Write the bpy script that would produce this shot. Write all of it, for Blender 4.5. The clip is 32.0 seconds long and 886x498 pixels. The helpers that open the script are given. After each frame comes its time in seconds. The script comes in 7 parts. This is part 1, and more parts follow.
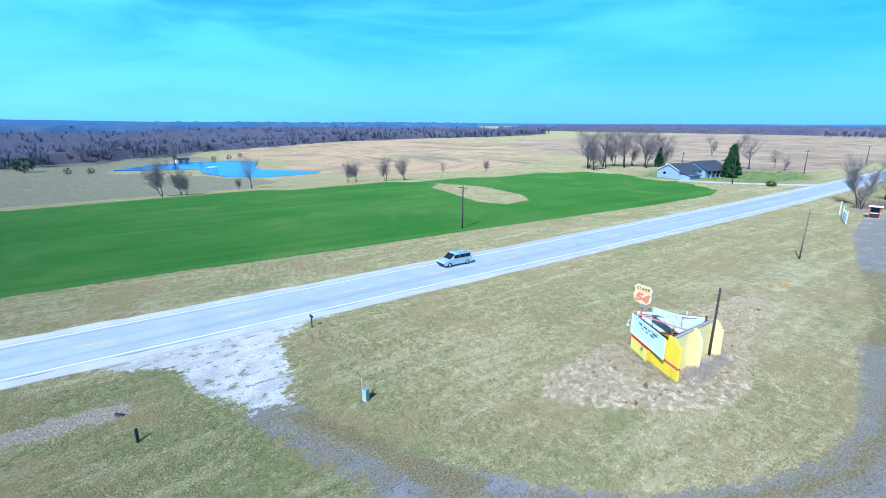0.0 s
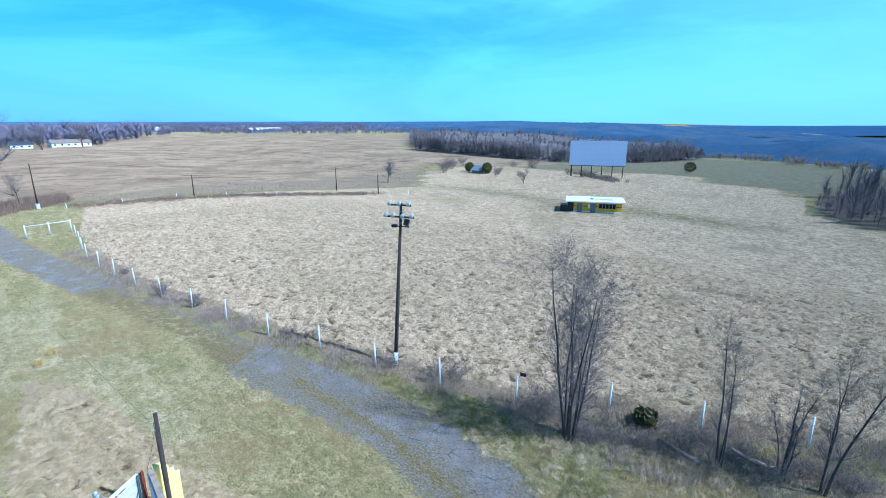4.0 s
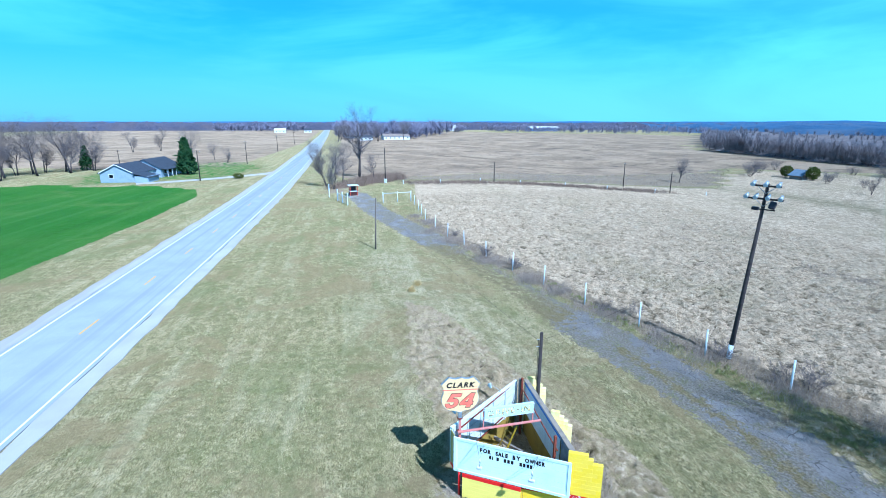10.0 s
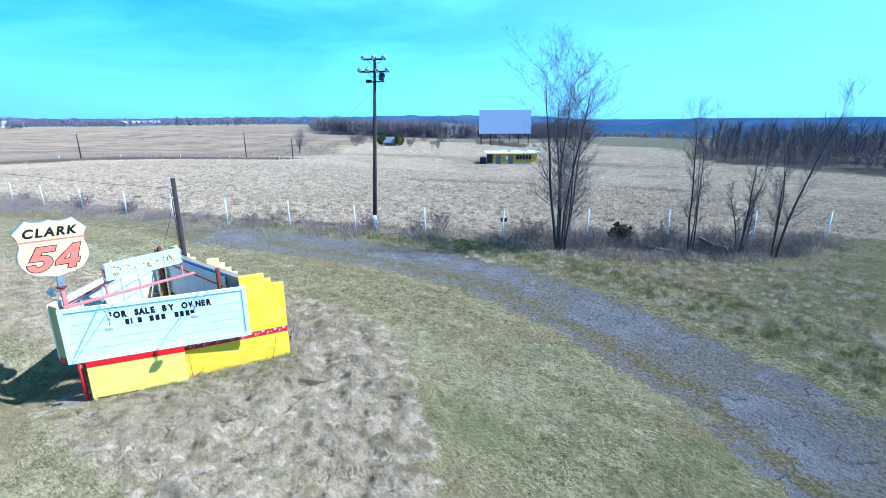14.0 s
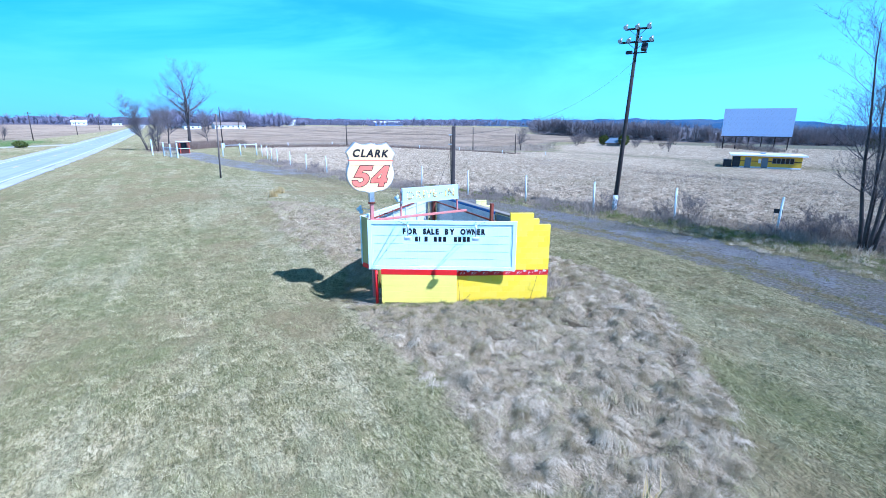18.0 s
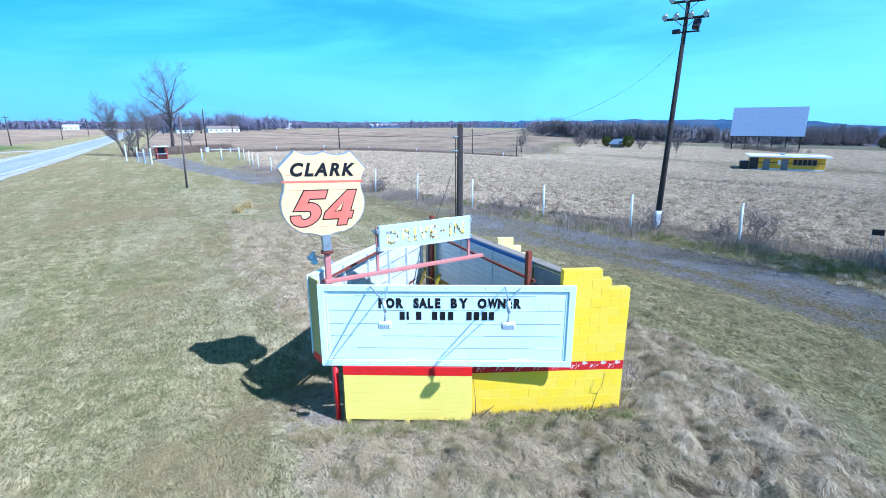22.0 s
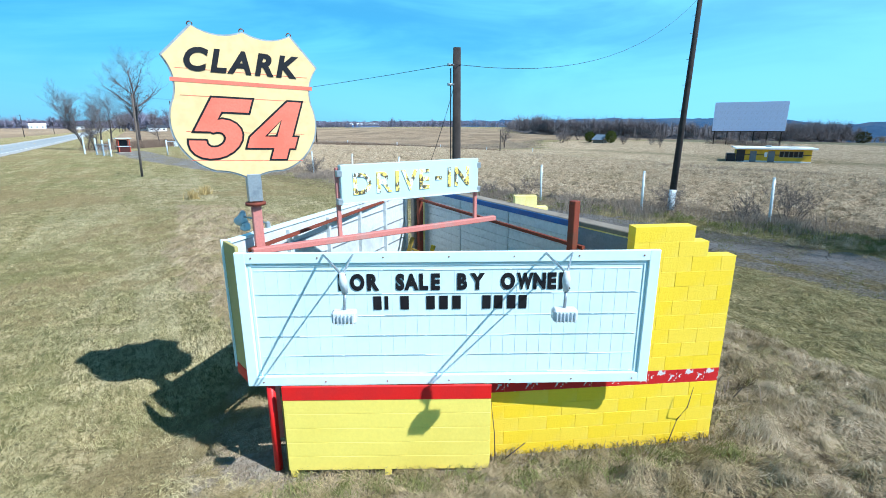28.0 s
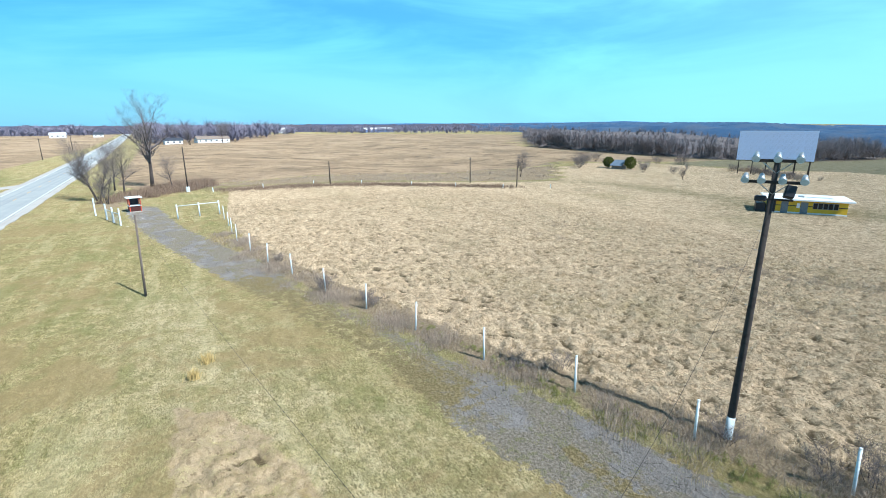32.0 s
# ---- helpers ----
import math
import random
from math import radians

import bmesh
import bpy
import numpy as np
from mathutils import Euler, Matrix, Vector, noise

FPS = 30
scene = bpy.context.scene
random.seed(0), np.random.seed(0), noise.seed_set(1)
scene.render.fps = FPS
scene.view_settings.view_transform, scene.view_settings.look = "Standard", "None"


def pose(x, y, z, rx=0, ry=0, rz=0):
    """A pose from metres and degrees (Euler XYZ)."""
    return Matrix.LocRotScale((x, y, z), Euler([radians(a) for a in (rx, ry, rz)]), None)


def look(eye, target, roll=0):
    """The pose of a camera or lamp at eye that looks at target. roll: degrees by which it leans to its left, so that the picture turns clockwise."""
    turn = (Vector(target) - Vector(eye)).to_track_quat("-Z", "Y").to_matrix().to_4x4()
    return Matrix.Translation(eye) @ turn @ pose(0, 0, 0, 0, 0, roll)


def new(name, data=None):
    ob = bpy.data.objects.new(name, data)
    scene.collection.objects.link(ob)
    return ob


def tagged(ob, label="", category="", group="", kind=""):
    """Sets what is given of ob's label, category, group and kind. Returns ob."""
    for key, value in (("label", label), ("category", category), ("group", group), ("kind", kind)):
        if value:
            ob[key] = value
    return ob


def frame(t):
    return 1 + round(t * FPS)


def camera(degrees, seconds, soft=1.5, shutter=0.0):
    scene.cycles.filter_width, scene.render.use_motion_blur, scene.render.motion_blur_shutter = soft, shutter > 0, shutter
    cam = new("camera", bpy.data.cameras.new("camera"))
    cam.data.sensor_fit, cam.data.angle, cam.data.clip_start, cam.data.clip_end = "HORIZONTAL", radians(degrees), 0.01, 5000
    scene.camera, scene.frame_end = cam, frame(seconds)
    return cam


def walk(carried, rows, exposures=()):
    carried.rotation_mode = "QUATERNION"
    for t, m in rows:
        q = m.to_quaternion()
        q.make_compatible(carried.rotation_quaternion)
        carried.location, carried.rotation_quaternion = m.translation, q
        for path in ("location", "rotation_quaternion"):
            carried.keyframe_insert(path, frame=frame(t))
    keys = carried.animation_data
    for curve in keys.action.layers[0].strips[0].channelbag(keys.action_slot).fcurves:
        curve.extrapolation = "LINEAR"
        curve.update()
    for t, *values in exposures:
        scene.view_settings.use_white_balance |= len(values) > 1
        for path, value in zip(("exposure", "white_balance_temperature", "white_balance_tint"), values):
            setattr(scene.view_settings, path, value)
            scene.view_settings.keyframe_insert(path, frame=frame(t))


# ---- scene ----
cam = camera(85.6, 32.0, soft=0.9)
# seconds, place in metres, then yaw, pitch and roll in degrees
ROWS = [
    (0.0, -0.997, 0.863, 18.832, -39.03, -14.83, -0.16),
    (0.5, 0.619, 2.270, 18.791, -38.50, -14.77, -0.06),
    (1.0, 2.536, 4.187, 18.718, -38.53, -14.78, 0.07),
    (1.5, 4.691, 6.438, 18.681, -38.49, -14.82, 0.08),
    (2.0, 6.834, 8.784, 18.774, -38.58, -14.91, -0.04),
    (2.5, 9.444, 11.454, 18.563, -39.35, -14.69, 0.21),
    (3.0, 12.192, 14.222, 18.567, -52.91, -15.15, -0.31),
    (3.5, 15.065, 16.723, 18.297, -99.02, -14.88, -0.22),
    (4.0, 17.100, 18.550, 18.350, -134.00, -15.00, 0.00),
    (4.5, 19.000, 20.100, 18.500, -150.50, -15.00, 0.30),
    (5.0, 20.800, 21.200, 18.750, -150.00, -15.00, 0.40),
    (5.5, 22.079, 22.028, 18.913, -139.94, -15.05, 0.44),
    (6.0, 22.465, 22.577, 19.113, -130.34, -15.12, 0.36),
    (6.5, 22.534, 22.792, 19.161, -109.17, -15.08, 0.16),
    (7.0, 22.306, 23.072, 19.159, -103.85, -14.99, -0.10),
    (7.5, 21.708, 23.397, 19.040, -103.71, -14.89, -0.10),
    (8.0, 20.517, 24.015, 18.849, -103.86, -14.80, -0.24),
    (8.5, 19.329, 24.472, 18.848, -103.93, -14.95, -0.07),
    (9.0, 18.645, 24.769, 18.448, -103.29, -15.11, 0.08),
    (9.5, 18.234, 24.825, 17.559, -102.88, -15.01, 0.03),
    (10.0, 17.961, 24.939, 16.602, -103.03, -14.99, -0.02),
    (10.5, 17.881, 24.871, 15.570, -103.39, -15.04, 0.06),
    (11.0, 18.082, 24.693, 14.409, -105.76, -14.97, -0.04),
    (11.5, 18.488, 24.379, 13.182, -114.78, -14.79, -0.08),
    (12.0, 18.776, 24.748, 12.425, -126.81, -15.13, 0.32),
    (12.5, 18.981, 24.753, 11.267, -135.71, -15.07, 0.37),
    (13.0, 19.295, 24.893, 10.266, -141.63, -15.31, 0.53),
    (13.5, 19.188, 24.265, 8.912, -143.37, -14.96, 0.71),
    (14.0, 19.183, 24.686, 8.361, -145.89, -15.36, 0.44),
    (14.5, 19.261, 24.858, 7.365, -146.70, -15.12, 0.50),
    (15.0, 19.300, 25.200, 7.120, -149.00, -15.20, 0.40),
    (15.5, 19.500, 25.600, 7.000, -155.00, -15.20, 0.20),
    (16.0, 19.950, 26.200, 7.000, -160.50, -15.30, -0.40),
    (16.5, 20.505, 26.773, 7.096, -158.80, -15.39, -0.96),
    (17.0, 20.970, 26.526, 6.569, -149.34, -15.27, 0.22),
    (17.5, 20.881, 26.471, 6.371, -123.75, -14.82, 0.01),
    (18.0, 20.704, 26.423, 6.293, -121.18, -14.87, -0.22),
    (18.5, 20.636, 26.401, 6.247, -121.39, -14.82, -0.08),
    (19.0, 20.598, 26.337, 6.247, -121.63, -14.79, 0.03),
    (19.5, 21.557, 25.639, 6.285, -121.75, -14.85, -0.03),
    (20.0, 22.636, 24.978, 6.232, -121.73, -14.90, -0.20),
    (20.5, 23.539, 24.501, 6.092, -121.60, -14.62, 0.17),
    (21.0, 24.650, 23.903, 6.126, -121.61, -14.62, 0.17),
    (21.5, 25.800, 23.340, 6.189, -121.52, -14.76, 0.02),
    (22.0, 26.802, 22.873, 6.110, -121.49, -14.62, 0.17),
    (22.5, 27.495, 22.530, 5.423, -121.54, -14.54, 0.34),
    (23.0, 28.028, 22.173, 4.916, -122.62, -14.63, 0.26),
    (23.5, 28.262, 22.151, 4.748, -122.98, -14.46, 0.58),
    (24.0, 28.728, 21.934, 4.730, -123.07, -14.53, 0.52),
    (24.5, 29.029, 21.751, 4.664, -123.14, -14.49, 0.51),
    (25.0, 29.124, 21.611, 4.659, -123.20, -14.64, 0.40),
    (25.5, 29.081, 21.586, 4.618, -123.30, -14.57, 0.36),
    (27.5, 29.067, 21.784, 4.507, -123.70, -14.72, 0.17),
    (28.0, 29.828, 21.294, 4.518, -123.74, -14.63, 0.20),
    (28.5, 30.792, 20.695, 4.500, -123.66, -14.59, 0.08),
    (29.0, 31.336, 20.417, 4.540, -123.67, -14.60, 0.11),
    (29.5, 31.619, 20.353, 5.250, -123.58, -14.62, 0.08),
    (30.0, 31.841, 20.468, 6.783, -123.60, -14.49, 0.11),
    (30.5, 31.931, 20.378, 8.747, -123.53, -14.74, 0.47),
    (31.0, 32.528, 20.063, 10.744, -123.67, -14.90, 0.54),
    (31.5, 33.528, 19.260, 12.390, -123.61, -14.79, 0.55),
    (32.0, 34.573, 18.764, 13.997, -122.18, -14.73, 0.35),
]
walk(cam, [(t, pose(x, y, z, 90 + pitch, roll, yaw)) for t, x, y, z, yaw, pitch, roll in ROWS],
     exposures=[(0.0, 0.50, 4850, 11), (2.0, 0.42, 4850, 11), (6.0, 0.48, 4850, 9), (9.0, 0.49, 4600, 9), (13.0, 0.68, 4800, 13), (17.0, 0.81, 4800, 18), (18.0, 0.68, 4550, 19),
                (19.0, 0.68, 4550, 19), (21.5, 0.60, 4700, 17), (25.0, 0.54, 5350, 13), (28.0, 0.45, 5550, 8), (30.0, 0.52, 6150, 11), (32.0, 0.60, 6000, 9)])

# ---------------------------------------------------------------- light
SUN_TO = Vector((-0.636, -0.255, 0.735)).normalized()
sun_data = bpy.data.lights.new("sun", "SUN")
sun_data.energy, sun_data.angle, sun_data.color = 5.6, radians(0.55), (1.0, 0.95, 0.88)
sun = new("sun", sun_data)
sun.matrix_world = look((0, 0, 60), tuple(Vector((0, 0, 60)) - SUN_TO))

world = bpy.data.worlds.new("sky")
scene.world = world
world.use_nodes = True


def link_sky():
    nt = world.node_tree
    N, L = nt.nodes, nt.links
    N.clear()
    out = N.new("ShaderNodeOutputWorld")
    bg = N.new("ShaderNodeBackground")
    sky = N.new("ShaderNodeTexSky")
    sky.sky_type, sky.sun_disc = "NISHITA", False
    sky.sun_elevation = math.asin(SUN_TO.z)
    sky.sun_rotation = math.atan2(SUN_TO.x, SUN_TO.y)
    sky.altitude, sky.air_density, sky.dust_density, sky.ozone_density = 200, 1.0, 1.0, 1.4
    tint = N.new("ShaderNodeMix")
    tint.data_type, tint.blend_type = "RGBA", "MULTIPLY"
    tint.inputs[0].default_value = 1.0
    tint.inputs[7].default_value = SKY_TINT
    L.new(sky.outputs[0], tint.inputs[6])
    # thin streaks of high cloud
    co = N.new("ShaderNodeTexCoord")
    mp = N.new("ShaderNodeMapping")
    mp.inputs["Scale"].default_value = (1.2, 1.0, 5.5)
    mp.inputs["Rotation"].default_value = (0.05, -0.07, 0.5)
    no = N.new("ShaderNodeTexNoise")
    no.inputs["Scale"].default_value, no.inputs["Detail"].default_value, no.inputs["Roughness"].default_value = 1.7, 6.0, 0.55
    no.inputs["Distortion"].default_value = 0.6
    ra = N.new("ShaderNodeMapRange")
    ra.interpolation_type = "SMOOTHSTEP"
    ra.inputs[1].default_value, ra.inputs[2].default_value, ra.inputs[3].default_value, ra.inputs[4].default_value = 0.36, 0.68, 0.30, 0.92
    L.new(co.outputs["Generated"], mp.inputs[0])
    L.new(mp.outputs[0], no.inputs["Vector"])
    L.new(no.outputs[0], ra.inputs[0])
    cl = N.new("ShaderNodeMix")
    cl.data_type = "RGBA"
    cl.inputs[7].default_value = SKY_CLOUD
    L.new(ra.outputs[0], cl.inputs[0])
    L.new(tint.outputs[2], cl.inputs[6])
    # a thin bright veil on the side of the sun
    dot = N.new("ShaderNodeVectorMath")
    dot.operation = "DOT_PRODUCT"
    dot.inputs[1].default_value = SUN_TO
    L.new(co.outputs["Generated"], dot.inputs[0])
    va = N.new("ShaderNodeMapRange")
    va.interpolation_type = "SMOOTHSTEP"
    va.inputs[1].default_value, va.inputs[2].default_value, va.inputs[3].default_value, va.inputs[4].default_value = -0.35, 0.65, 0.0, 0.75
    L.new(dot.outputs["Value"], va.inputs[0])
    veil = N.new("ShaderNodeMix")
    veil.data_type = "RGBA"
    veil.inputs[7].default_value = SKY_VEIL
    L.new(va.outputs[0], veil.inputs[0])
    L.new(cl.outputs[2], veil.inputs[6])
    # the sky deepens towards the zenith
    sep = N.new("ShaderNodeSeparateXYZ")
    L.new(co.outputs["Generated"], sep.inputs[0])
    up = N.new("ShaderNodeMapRange")
    up.interpolation_type = "SMOOTHSTEP"
    up.inputs[1].default_value, up.inputs[2].default_value, up.inputs[3].default_value, up.inputs[4].default_value = 0.28, 0.80, 1.0, 0.20
    L.new(sep.outputs[2], up.inputs[0])
    # and pales towards the horizon
    hz = N.new("ShaderNodeMapRange")
    hz.interpolation_type = "SMOOTHSTEP"
    hz.inputs[1].default_value, hz.inputs[2].default_value, hz.inputs[3].default_value, hz.inputs[4].default_value = 0.0, 0.17, 0.6, 0.0
    L.new(sep.outputs[2], hz.inputs[0])
    pale = N.new("ShaderNodeMix")
    pale.data_type = "RGBA"
    pale.inputs[7].default_value = SKY_HAZE
    L.new(hz.outputs[0], pale.inputs[0])
    L.new(veil.outputs[2], pale.inputs[6])
    deep = N.new("ShaderNodeVectorMath")
    deep.operation = "SCALE"
    L.new(pale.outputs[2], deep.inputs[0])
    opp = N.new("ShaderNodeMapRange")
    opp.inputs[1].default_value, opp.inputs[2].default_value, opp.inputs[3].default_value, opp.inputs[4].default_value = -0.95, -0.1, 0.80, 1.0
    L.new(dot.outputs["Value"], opp.inputs[0])
    both = N.new("ShaderNodeMath")
    both.operation = "MULTIPLY"
    L.new(up.outputs[0], both.inputs[0])
    L.new(opp.outputs[0], both.inputs[1])
    L.new(both.outputs[0], deep.inputs[3])
    L.new(deep.outputs[0], bg.inputs[0])
    bg.inputs[1].default_value = 0.064
    L.new(bg.outputs[0], out.inputs[0])


SKY_HAZE = (4.7, 10.2, 13.9, 1)
SKY_TINT, SKY_CLOUD, SKY_VEIL = (0.30, 1.18, 1.60, 1), (3.2, 10.3, 13.6, 1), (4.9, 10.3, 15.6, 1)
link_sky()

# ---------------------------------------------------------------- materials
class Mat:
    """A small node builder for one procedural material."""

    def __init__(self, name, rough=0.8, metal=0.0, spec=0.3):
        self.m = bpy.data.materials.new(name)
        self.m.use_nodes = True
        self.t = self.m.node_tree
        self.N, self.L = self.t.nodes, self.t.links
        self.b = self.N["Principled BSDF"]
        self.b.inputs["Roughness"].default_value = rough
        self.b.inputs["Metallic"].default_value = metal
        self.b.inputs["Specular IOR Level"].default_value = spec
        self.co = self.N.new("ShaderNodeTexCoord")
        if rough > 0.85:
            self.b.inputs["Diffuse Roughness"].default_value = 1.0

    def vec(self, space="Object", scale=(1, 1, 1), turn=0.0):
        mp = self.N.new("ShaderNodeMapping")
        mp.inputs["Scale"].default_value = scale
        mp.inputs["Rotation"].default_value = (0, 0, turn)
        if space == "World":
            g = self.N.new("ShaderNodeNewGeometry")
            self.L.new(g.outputs["Position"], mp.inputs[0])
        else:
            self.L.new(self.co.outputs[space], mp.inputs[0])
        return mp.outputs[0]

    def along(self, sx, sy, slope):
        """Coordinates stretched along a line of that slope in the plan."""
        g = self.N.new("ShaderNodeNewGeometry")
        sep = self.N.new("ShaderNodeSeparateXYZ")
        self.L.new(g.outputs["Position"], sep.inputs[0])
        com = self.N.new("ShaderNodeCombineXYZ")
        self.L.new(self.math("MULTIPLY", sep.outputs[0], sx), com.inputs[0])
        across = self.math("SUBTRACT", sep.outputs[1], self.math("MULTIPLY", sep.outputs[0], slope))
        self.L.new(self.math("MULTIPLY", across, sy), com.inputs[1])
        return com.outputs[0]

    def noise(self, scale, v=None, detail=4.0, rough=0.55, warp=0.0):
        n = self.N.new("ShaderNodeTexNoise")
        n.inputs["Scale"].default_value, n.inputs["Detail"].default_value = scale, detail
        n.inputs["Roughness"].default_value, n.inputs["Distortion"].default_value = rough, warp
        self.L.new(v if v is not None else self.vec("World"), n.inputs["Vector"])
        return n.outputs[0]

    def step(self, x, a, b, lo=0.0, hi=1.0):
        r = self.N.new("ShaderNodeMapRange")
        r.interpolation_type = "SMOOTHSTEP"
        for k, q in enumerate((a, b, lo, hi)):
            r.inputs[k + 1].default_value = q
        self.L.new(x, r.inputs[0])
        return r.outputs[0]

    def math(self, op, a, b):
        n = self.N.new("ShaderNodeMath")
        n.operation = op
        for k, q in enumerate((a, b)):
            if isinstance(q, (int, float)):
                n.inputs[k].default_value = q
            else:
                self.L.new(q, n.inputs[k])
        return n.outputs[0]

    def mix(self, f, a, b, kind="MIX"):
        n = self.N.new("ShaderNodeMix")
        n.data_type, n.blend_type = "RGBA", kind
        if isinstance(f, (int, float)):
            n.inputs[0].default_value = f
        else:
            self.L.new(f, n.inputs[0])
        for k, q in ((6, a), (7, b)):
            if isinstance(q, tuple):
                n.inputs[k].default_value = (*q[:3], 1)
            else:
                self.L.new(q, n.inputs[k])
        return n.outputs[2]

    def island(self):
        g = self.N.new("ShaderNodeNewGeometry")
        return g.outputs["Random Per Island"]

    def each(self):
        o = self.N.new("ShaderNodeObjectInfo")
        return o.outputs["Random"]

    def attr(self, name):
        a = self.N.new("ShaderNodeAttribute")
        a.attribute_name = name
        s = self.N.new("ShaderNodeSeparateColor")
        self.L.new(a.outputs["Color"], s.inputs[0])
        return s.outputs[0], s.outputs[1], s.outputs[2]

    def cracks(self, scale, v=None):
        n = self.N.new("ShaderNodeTexVoronoi")
        n.feature = "DISTANCE_TO_EDGE"
        n.inputs["Scale"].default_value = scale
        self.L.new(v if v is not None else self.vec("World"), n.inputs["Vector"])
        return n.outputs["Distance"]

    def bump(self, h, strength=0.4, dist=0.02):
        n = self.N.new("ShaderNodeBump")
        n.inputs["Strength"].default_value, n.inputs["Distance"].default_value = strength, dist
        self.L.new(h, n.inputs["Height"])
        self.L.new(n.outputs[0], self.b.inputs["Normal"])

    def done(self, c):
        if isinstance(c, tuple):
            self.b.inputs["Base Color"].default_value = (*c[:3], 1)
        else:
            self.L.new(c, self.b.inputs["Base Color"])
        return self.m


def worn(name, c1, c2, scale=3.0, rough=0.7, metal=0.0, spec=0.3, edge=(0.45, 0.7), fine=40.0, bump=0.25, vary=0.0, grain=0.35):
    """Two tones in patches plus a fine grain and relief."""
    k = Mat(name, rough, metal, spec)
    n1 = k.noise(scale, k.vec("Object"), 5)
    n2 = k.noise(fine, k.vec("Object"), 3)
    c = k.mix(k.step(n1, *edge), c1, c2)
    c = k.mix(k.step(n2, 0.3, 0.75, 0.0, grain), c, tuple(0.6 * q for q in c1))
    if vary:
        c = k.mix(k.step(k.each(), 0.0, 1.0, 0.0, vary), c, c2)
    k.bump(n2, bump, 0.01)
    return k.done(c)


M_BLOCK = worn("yellow_block_paint", (0.86, 0.61, 0.02), (0.82, 0.64, 0.12), 1.1, 0.55, vary=0.3, bump=0.5, grain=0.18)
M_BLOCK_FADED = worn("faded_cream_block_paint", (0.82, 0.68, 0.20), (0.84, 0.75, 0.42), 1.1, 0.6, vary=0.6, bump=0.5, grain=0.18)
M_BLOCK_TOP = worn("grey_concrete", (0.36, 0.34, 0.30), (0.24, 0.22, 0.2), 3, 0.9)
M_YEL_BOARD = worn("pale_yellow_paint", (0.90, 0.74, 0.15), (0.86, 0.69, 0.13), 0.9, 0.5, fine=25, grain=0.12)
# yellow plywood; the shade inside the building is put into this darker colour
M_YEL_PLY = worn("shade_darkened_yellow_plywood", (0.30, 0.21, 0.035), (0.18, 0.13, 0.03), 1.2, 0.7)
M_RED = worn("red_paint", (0.72, 0.016, 0.014), (0.60, 0.02, 0.02), 2.0, 0.45, grain=0.15)
M_WHITE = worn("white_sign_paint", (0.72, 0.88, 0.88), (0.66, 0.84, 0.85), 0.8, 0.4, fine=14, bump=0.04, grain=0.10)
M_WHITE_IN = worn("weathered_white_boards", (0.62, 0.68, 0.70), (0.46, 0.52, 0.55), 1.6, 0.7, fine=18)
M_CREAM = worn("cream_sign_face", (0.80, 0.60, 0.30), (0.76, 0.55, 0.26), 0.8, 0.4, fine=10, bump=0.05)
M_ORANGE = worn("faded_red_orange", (0.82, 0.20, 0.13), (0.76, 0.16, 0.10), 2.0, 0.45, bump=0.05)
M_BLACK = worn("black_plastic", (0.012, 0.012, 0.015), (0.02, 0.02, 0.022), 5, 0.4, bump=0.05)
M_PINK = worn("faded_red_steel", (0.56, 0.20, 0.17), (0.46, 0.24, 0.21), 2.5, 0.6)
M_RUST = worn("rusty_red_steel", (0.20, 0.045, 0.025), (0.12, 0.05, 0.03), 5.0, 0.75)
M_GALV = worn("galvanised_steel", (0.42, 0.47, 0.50), (0.30, 0.34, 0.38), 8.0, 0.4, 0.6)
M_BLUE = worn("blue_trim_paint", (0.03, 0.12, 0.36), (0.04, 0.10, 0.26), 4, 0.5)
_k = Mat("flaking_yellow_paint", 0.6)
_n, _o = _k.noise(7.0, _k.vec("Object"), 5, 0.7), _k.noise(13.0, _k.vec("Object", (1, 1, 0.5), 0.3), 4, 0.7)
_c = _k.mix(_k.step(_n, 0.50, 0.53), (0.78, 0.60, 0.14), (0.10, 0.085, 0.05))
M_GOLD = _k.done(_k.mix(_k.step(_o, 0.52, 0.55), _c, (0.70, 0.84, 0.80)))
M_POLE = worn("weathered_pole_wood", (0.06, 0.05, 0.046), (0.033, 0.027, 0.025), 3.0, 0.9, fine=30)
M_POSTBROWN = worn("sun_bleached_pole_wood", (0.17, 0.14, 0.12), (0.11, 0.09, 0.08), 3.0, 0.9, fine=30)
M_POSTW = worn("white_post_paint", (0.62, 0.70, 0.74), (0.45, 0.52, 0.56), 4.0, 0.6)
M_GLASS = worn("lamp_glass", (0.55, 0.62, 0.66), (0.4, 0.5, 0.55), 6, 0.15)
M_WOODGREY = worn("grey_boards", (0.25, 0.22, 0.19), (0.16, 0.14, 0.12), 4, 0.85)
M_BARK = worn("bark", (0.085, 0.072, 0.068), (0.05, 0.042, 0.04), 2.0, 0.95)
M_TWIG = worn("bare_twigs", (0.17, 0.148, 0.148), (0.125, 0.107, 0.107), 1.0, 0.95, bump=0)
M_WIRE = worn("black_cable", (0.02, 0.02, 0.022), (0.03, 0.03, 0.03), 2, 0.6, bump=0)
# white panels; the blue of their sky-lit shade is put into the colour
M_SCREEN = worn("screen_panels_shade_blue", (0.50, 0.60, 0.82), (0.47, 0.57, 0.79), 0.12, 0.6, fine=2, bump=0)
M_ROOFW = worn("white_roof_coating", (0.66, 0.72, 0.72), (0.45, 0.48, 0.47), 0.35, 0.6, edge=(0.55, 0.62))
M_CONC_Y = worn("yellow_building_paint", (0.62, 0.40, 0.03), (0.52, 0.33, 0.03), 0.8, 0.6)
